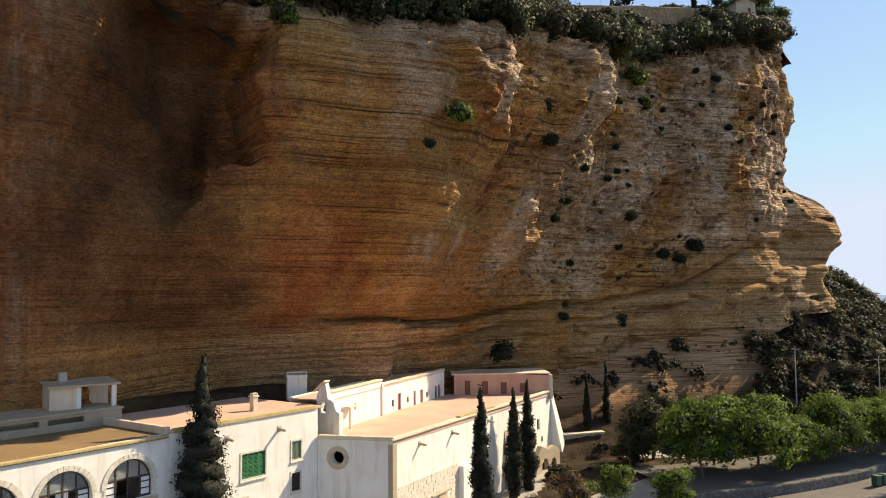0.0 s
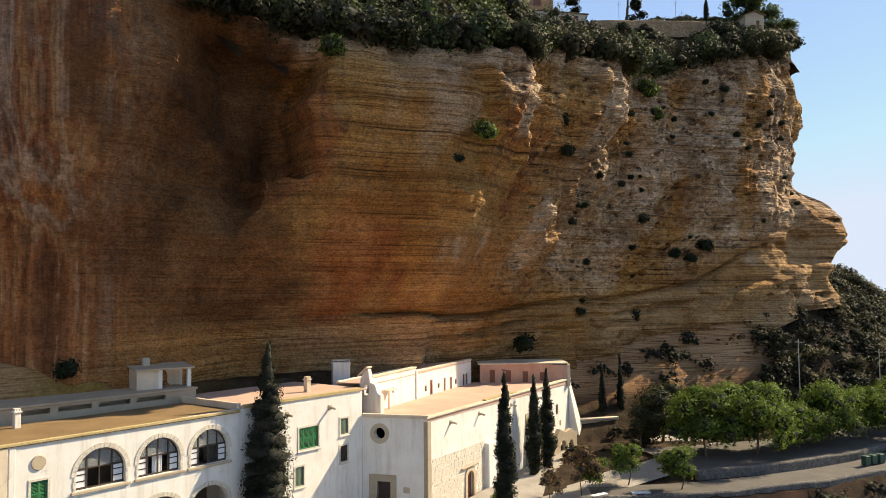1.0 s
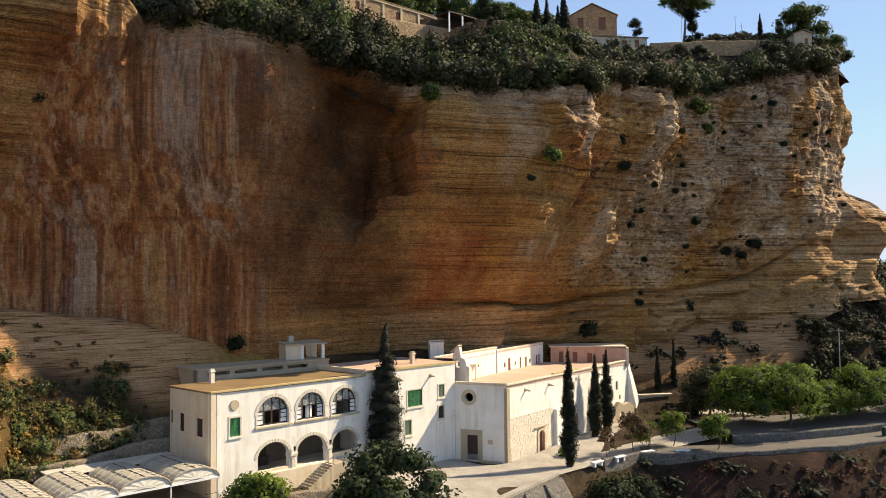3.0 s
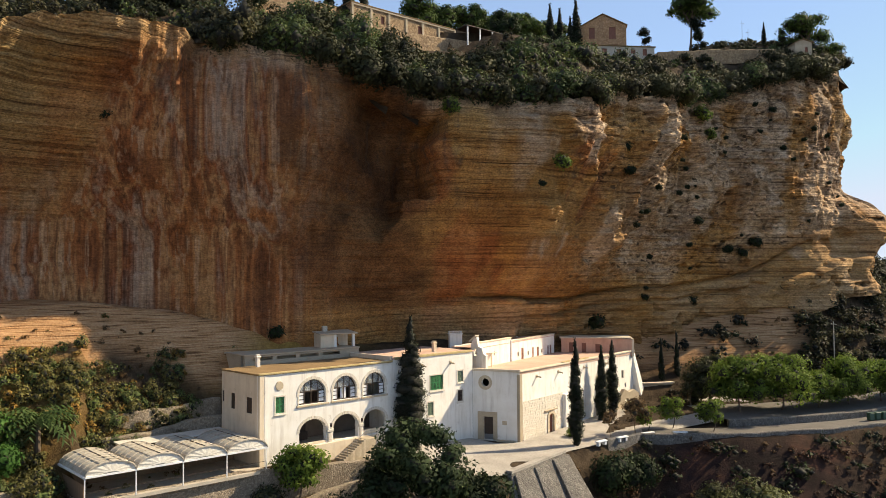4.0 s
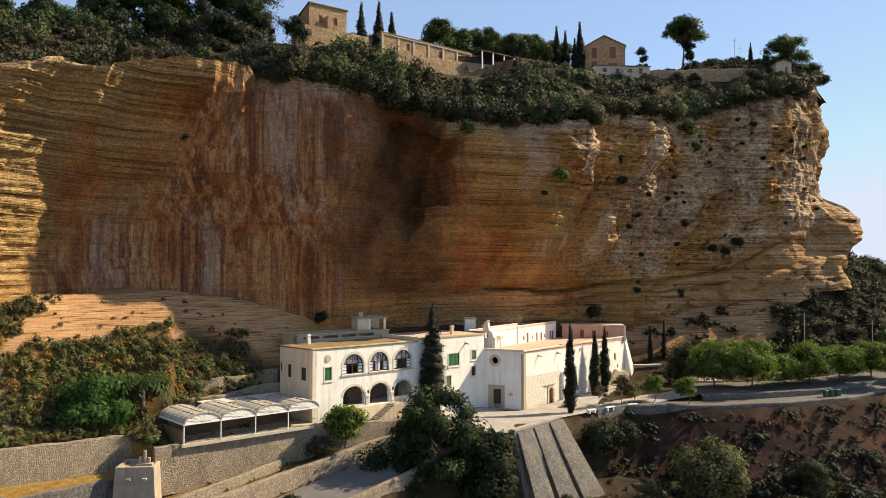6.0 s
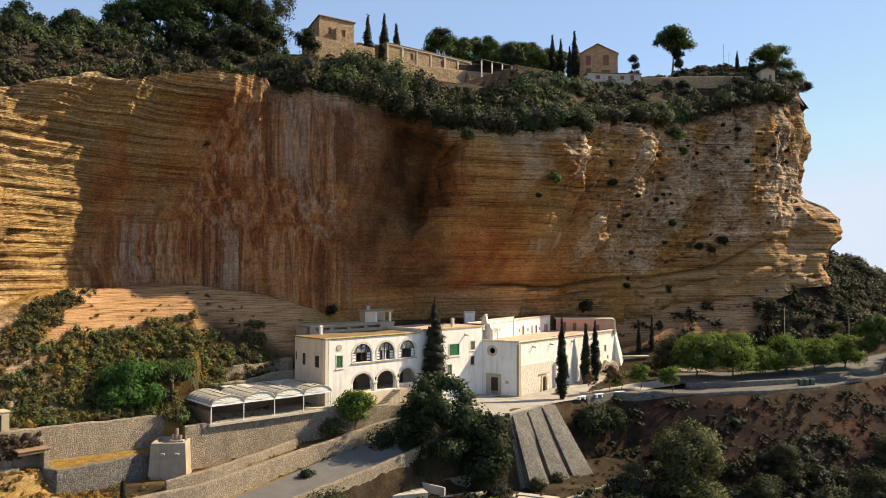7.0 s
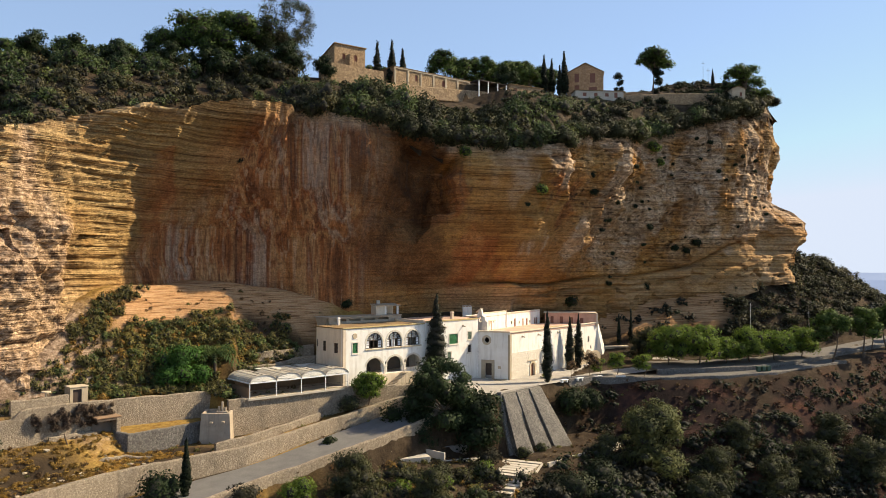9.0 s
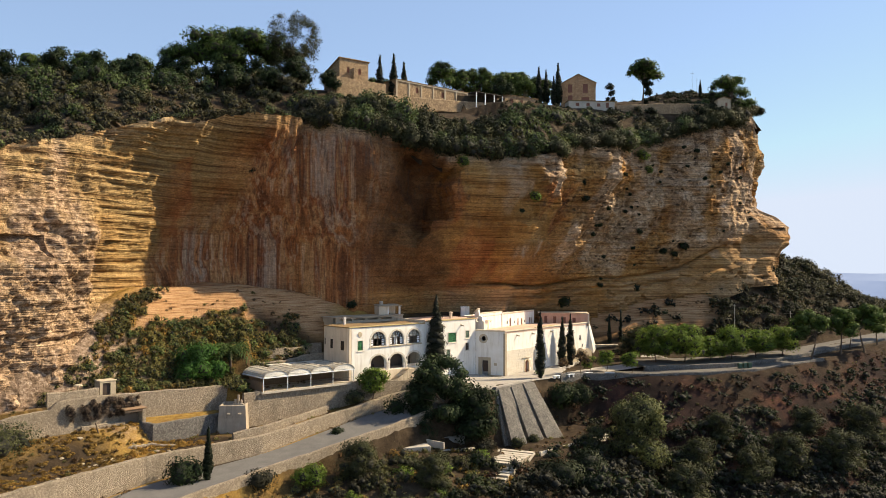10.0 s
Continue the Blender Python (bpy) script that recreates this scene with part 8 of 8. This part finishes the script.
while n_ < 2000:
    x, y = rs.uniform(-78, -27), rs.uniform(-20, 60)
    z, de, du, df, ku, up = (q_[0] for q_ in ground_z([x], [y]))
    kl_ = KM.inverted() @ Vector((x, y, 0))
    hl_ = HM.inverted() @ Vector((x, y, 0))
    if df > -1.0 or du < 1.0 or (-1.0 < kl_.x < KL + 1 and -2 < kl_.y < 10.0) or (-1.2 < hl_.x < 40 and -3 < hl_.y < 15) or (x < -56 and du < 3.5):
        continue
    f_ = du / (du - df)
    n_ += 1
    if f_ > 0.68 and rs.rand() < (0.35 if x < -61 or y < 18 else 0.25 if f_ < 0.84 and x > -45 else 0.6 if f_ < 0.76 and x > -54 else 1.0):
        continue
    r_, u_ = rs.uniform(0.45, 1.5), rs.rand()
    (ca if u_ < 0.22 else sc if u_ < 0.76 else dr).append((x, y, z - 0.1, r_ * (1.0 if u_ < 0.72 else 0.7), rs.uniform(0.7, 1.2)))
lo_ = []
for i in range(150):
    t = rs.rand()
    j = int(np.argmin(np.abs(EDGE.k - rs.uniform(1.5, 7.2))))
    d = rs.uniform(2.5, 16)
    x, y = EDGE.xy[j] - EDGE.left[j] * d
    lo_.append((x, y, gz(x, y) - 0.2, rs.uniform(0.6, 1.5), 0.8))
tagged(part("slope_cactus", scatter_bushes("slope_cactus", ca, L_SLOPECACTUS, 101, 110, 0.15, 0.58, 5), L_SLOPECACTUS), "prickly pear and green growth on the slope under the cliff", "cactus", kind="stuff")
tagged(part("slope_scrub", scatter_bushes("slope_scrub", sc + lo_[:90], L_SLOPE, 102, 110, 0.15, 0.58, 5), L_SLOPE), "olive-green scrub on the slope under the cliff", "scrub", kind="stuff")
tagged(part("slope_dry_scrub", scatter_bushes("slope_dry_scrub", dr + lo_[90:], L_GOLD, 103, 100, 0.14, 0.5, 5), L_GOLD), "dry yellow-brown growth on the slope", "scrub", kind="stuff")
# low tufts and dry grass over the banks and plots
tf, tg = [], []
n_ = 0
while n_ < 2000:
    x, y = rs.uniform(-70, 95), rs.uniform(-25, 125)
    z, de, du, df, ku, up = (q_[0] for q_ in ground_z([x], [y]))
    if df > -1.0 or de < -30 or (0 < de < 8.5 and x < -4) or (de > -0.5 and x > -8 and du < 7):
        continue
    if up and x > -36 and x < 25:
        continue
    n_ += 1
    (tf if rs.rand() < 0.7 else tg).append((x, y, z - 0.05, rs.uniform(0.2, 0.5), rs.uniform(0.7, 1.3)))
tagged(part("dry_tufts", scatter_bushes("dry_tufts", tf, L_DRY, 104, 26, 0.14, 0), L_DRY), "dry grass tufts over the banks", "grass", kind="stuff")
tagged(part("green_tufts", scatter_bushes("green_tufts", tg, L_SLOPE, 105, 26, 0.14, 0), L_SLOPE), "low green tufts over the banks", "plants", kind="stuff")
# thick bushes below the road's parapet
lw_ = {L_OLIVE: [], L_DARK: [], L_BRIGHT: [], L_SCRUB: []}
for i in range(120):
    j = int(np.argmin(np.abs(EDGE.k - rs.uniform(2.6, 7.0))))
    x, y = EDGE.xy[j] - EDGE.left[j] * rs.uniform(5.5, 17)
    if length((x, y), (-17.2, 33.4)) < 5 or length((x, y), (-9.5, 38.5)) < 6:
        continue
    u_ = rs.rand()
    lw_[L_OLIVE if u_ < 0.4 else L_SCRUB if u_ < 0.65 else L_DARK if u_ < 0.9 else L_BRIGHT].append((x, y, gz(x, y) - 0.2, rs.uniform(0.9, 2.3), rs.uniform(0.8, 1.1)))
for mt, pl in lw_.items():
    tagged(part("roadside_bushes", scatter_bushes("roadside_bushes", pl, mt, 151, 260, 0.18), mt), "thick mixed bushes on the bank below the road", "bushes", kind="stuff")
# single large bushes
ob_ = tree("wild_olive", 111, 9.0, 4.2, 0.3, 1.7, 24, 6500, 0.24, L_OLIVE, "large rounded grey-green wild olive on the hillside", "tree", "wild olives on the hillside", 0.25, 6)
OL = [(22.4, 52.5, 0, 1.05), (33.0, 57.5, 100, 0.7), (20.0, 63.5, 40, 0.66), (50.0, 62.0, 200, 0.85), (60, 67, 50, 0.85), (43, 57.5, 300, 0.8), (68, 80, 20, 0.85), (-9.5, 19.5, 130, 0.62), (-20.4, 17.6, 240, 0.66), (30, 49, 70, 0.85), (38, 66, 10, 0.6), (56, 74, 250, 0.6), (14, 48, 150, 0.6)]
place(ob_, [(x, y, gz(x, y) - 0.4, a, s) for x, y, a, s in OL[1:]])
ob_ = tree("wild_olive", 113, 12.5, 5.4, 0.3, 1.9, 34, 11000, 0.25, leaf_mat("sunny_olive_leaves", (0.040, 0.048, 0.018), (0.095, 0.105, 0.040), (0.19, 0.19, 0.08), 0.25), "tall broad olive-green tree on the bank below the terrace", "tree", "", 0.3, 8)
place(ob_, [(21.6, 52.0, gz(21.6, 52.0) - 0.6, 0, 1.0)])
iv = bush(112, 3.4, L_DARK, "thick green creeper over the terrace wall's end", 2600, 0.24, 1.0)
iv.matrix_basis = pose(7.2, 63.8, -4.6)
c_ = copy_thing(iv, pose(10.4, 65.4, -4.4, 0, 0, 100))
c_.scale = (0.8, 0.8, 0.8)
for i, (x, y, z, r_, mt, lb) in enumerate(((-40.4, 3.6, -7.2, 3.0, L_DARK, "dark bush beside the small cypress"), (-27.6, 27.8, -5.2, 1.3, L_DARK, "round dark bush at the road's edge"), (2.5, 70.2, 0.1, 1.1, L_BRIGHT, "low green shrub by the church's side door"),
                                           (-31.6, 8.0, -8.6, 2.6, L_SCRUB, "dark thicket below the road"), (-26.5, 12.0, -8.8, 2.6, L_BRIGHT, "yellow-green thicket below the road"), (-63.2, -4.6, -2.6, 4.4, L_OLIVE, "large grey-green bush at the garden wall"),
                                           (0.6, 45.0, -9.4, 1.4, L_OLIVE, "small round bush at the foot of the buttresses"), (3.2, 49.2, -9.4, 1.4, L_OLIVE, "small round bush between the buttresses"), (-4.6, 38.0, -9.2, 2.2, L_SCRUB, "dark bush at the stair's top"),
                                           (8.0, 36.5, -13.0, 4.4, L_CACTUS, "large prickly pear thicket beside the stair"), (12.5, 41.5, -12.5, 3.8, L_CACTUS, "large prickly pear thicket below the path"))):
    b_ = bush(120 + i, r_, mt, lb, int(420 * r_ * r_ ** 0.5), 0.2)
    b_.matrix_basis = pose(x, y, z)
# golden grass over the yard
yg_ = []
while len(yg_) < 420:
    x, y = rs.uniform(-62, -40), rs.uniform(-14, 13)
    z, de, du, df, ku, up = (q_[0] for q_ in ground_z([x], [y]))
    if du > -0.9 or float(ROADWALL.near([x], [y])[0][0]) < 1.2:
        continue
    yg_.append((x, y, z - 0.05, rs.uniform(0.25, 0.6), rs.uniform(0.4, 0.8)))
tagged(part("yard_grass", scatter_bushes("yard_grass", yg_, L_GOLD, 142, 70, 0.11, 0), L_GOLD), "golden dry grass over the yard", "grass", kind="stuff")
# dead brush hanging over the garden wall
br_ = []
for i in range(60):
    t = rs.uniform(2.6, 13.2)
    br_.append((-61 + 0.523 * t + 0.25, 1 + 0.852 * t - 0.4, rs.uniform(0.2, 2.7), rs.uniform(0.35, 0.75), 1.2))
tagged(part("dead_brush", scatter_bushes("dead_brush", br_, L_TWIG, 141, 240, 0.10, 0.4), L_TWIG), "dead brown brush hanging over the garden wall", "brush", kind="stuff")
# trees along the far road
rp = pine(131, 9.5, 3.4, 4.2, "dark pine beside the far road", 14, 2400, 0.22)
rp["group"] = "pines along the far road"
place(rp, [(62.8, 98.6, gz(62.8, 98.6), 0, 1.25), (71.5, 106.5, gz(71.5, 106.5), 80, 1.2), (79, 113.5, gz(79, 113.5), 170, 1.3), (84, 121, gz(84, 121), 260, 0.95), (92, 133, gz(92, 133), 20, 1.0), (76.5, 117.5, gz(76.5, 117.5), 310, 0.8)])
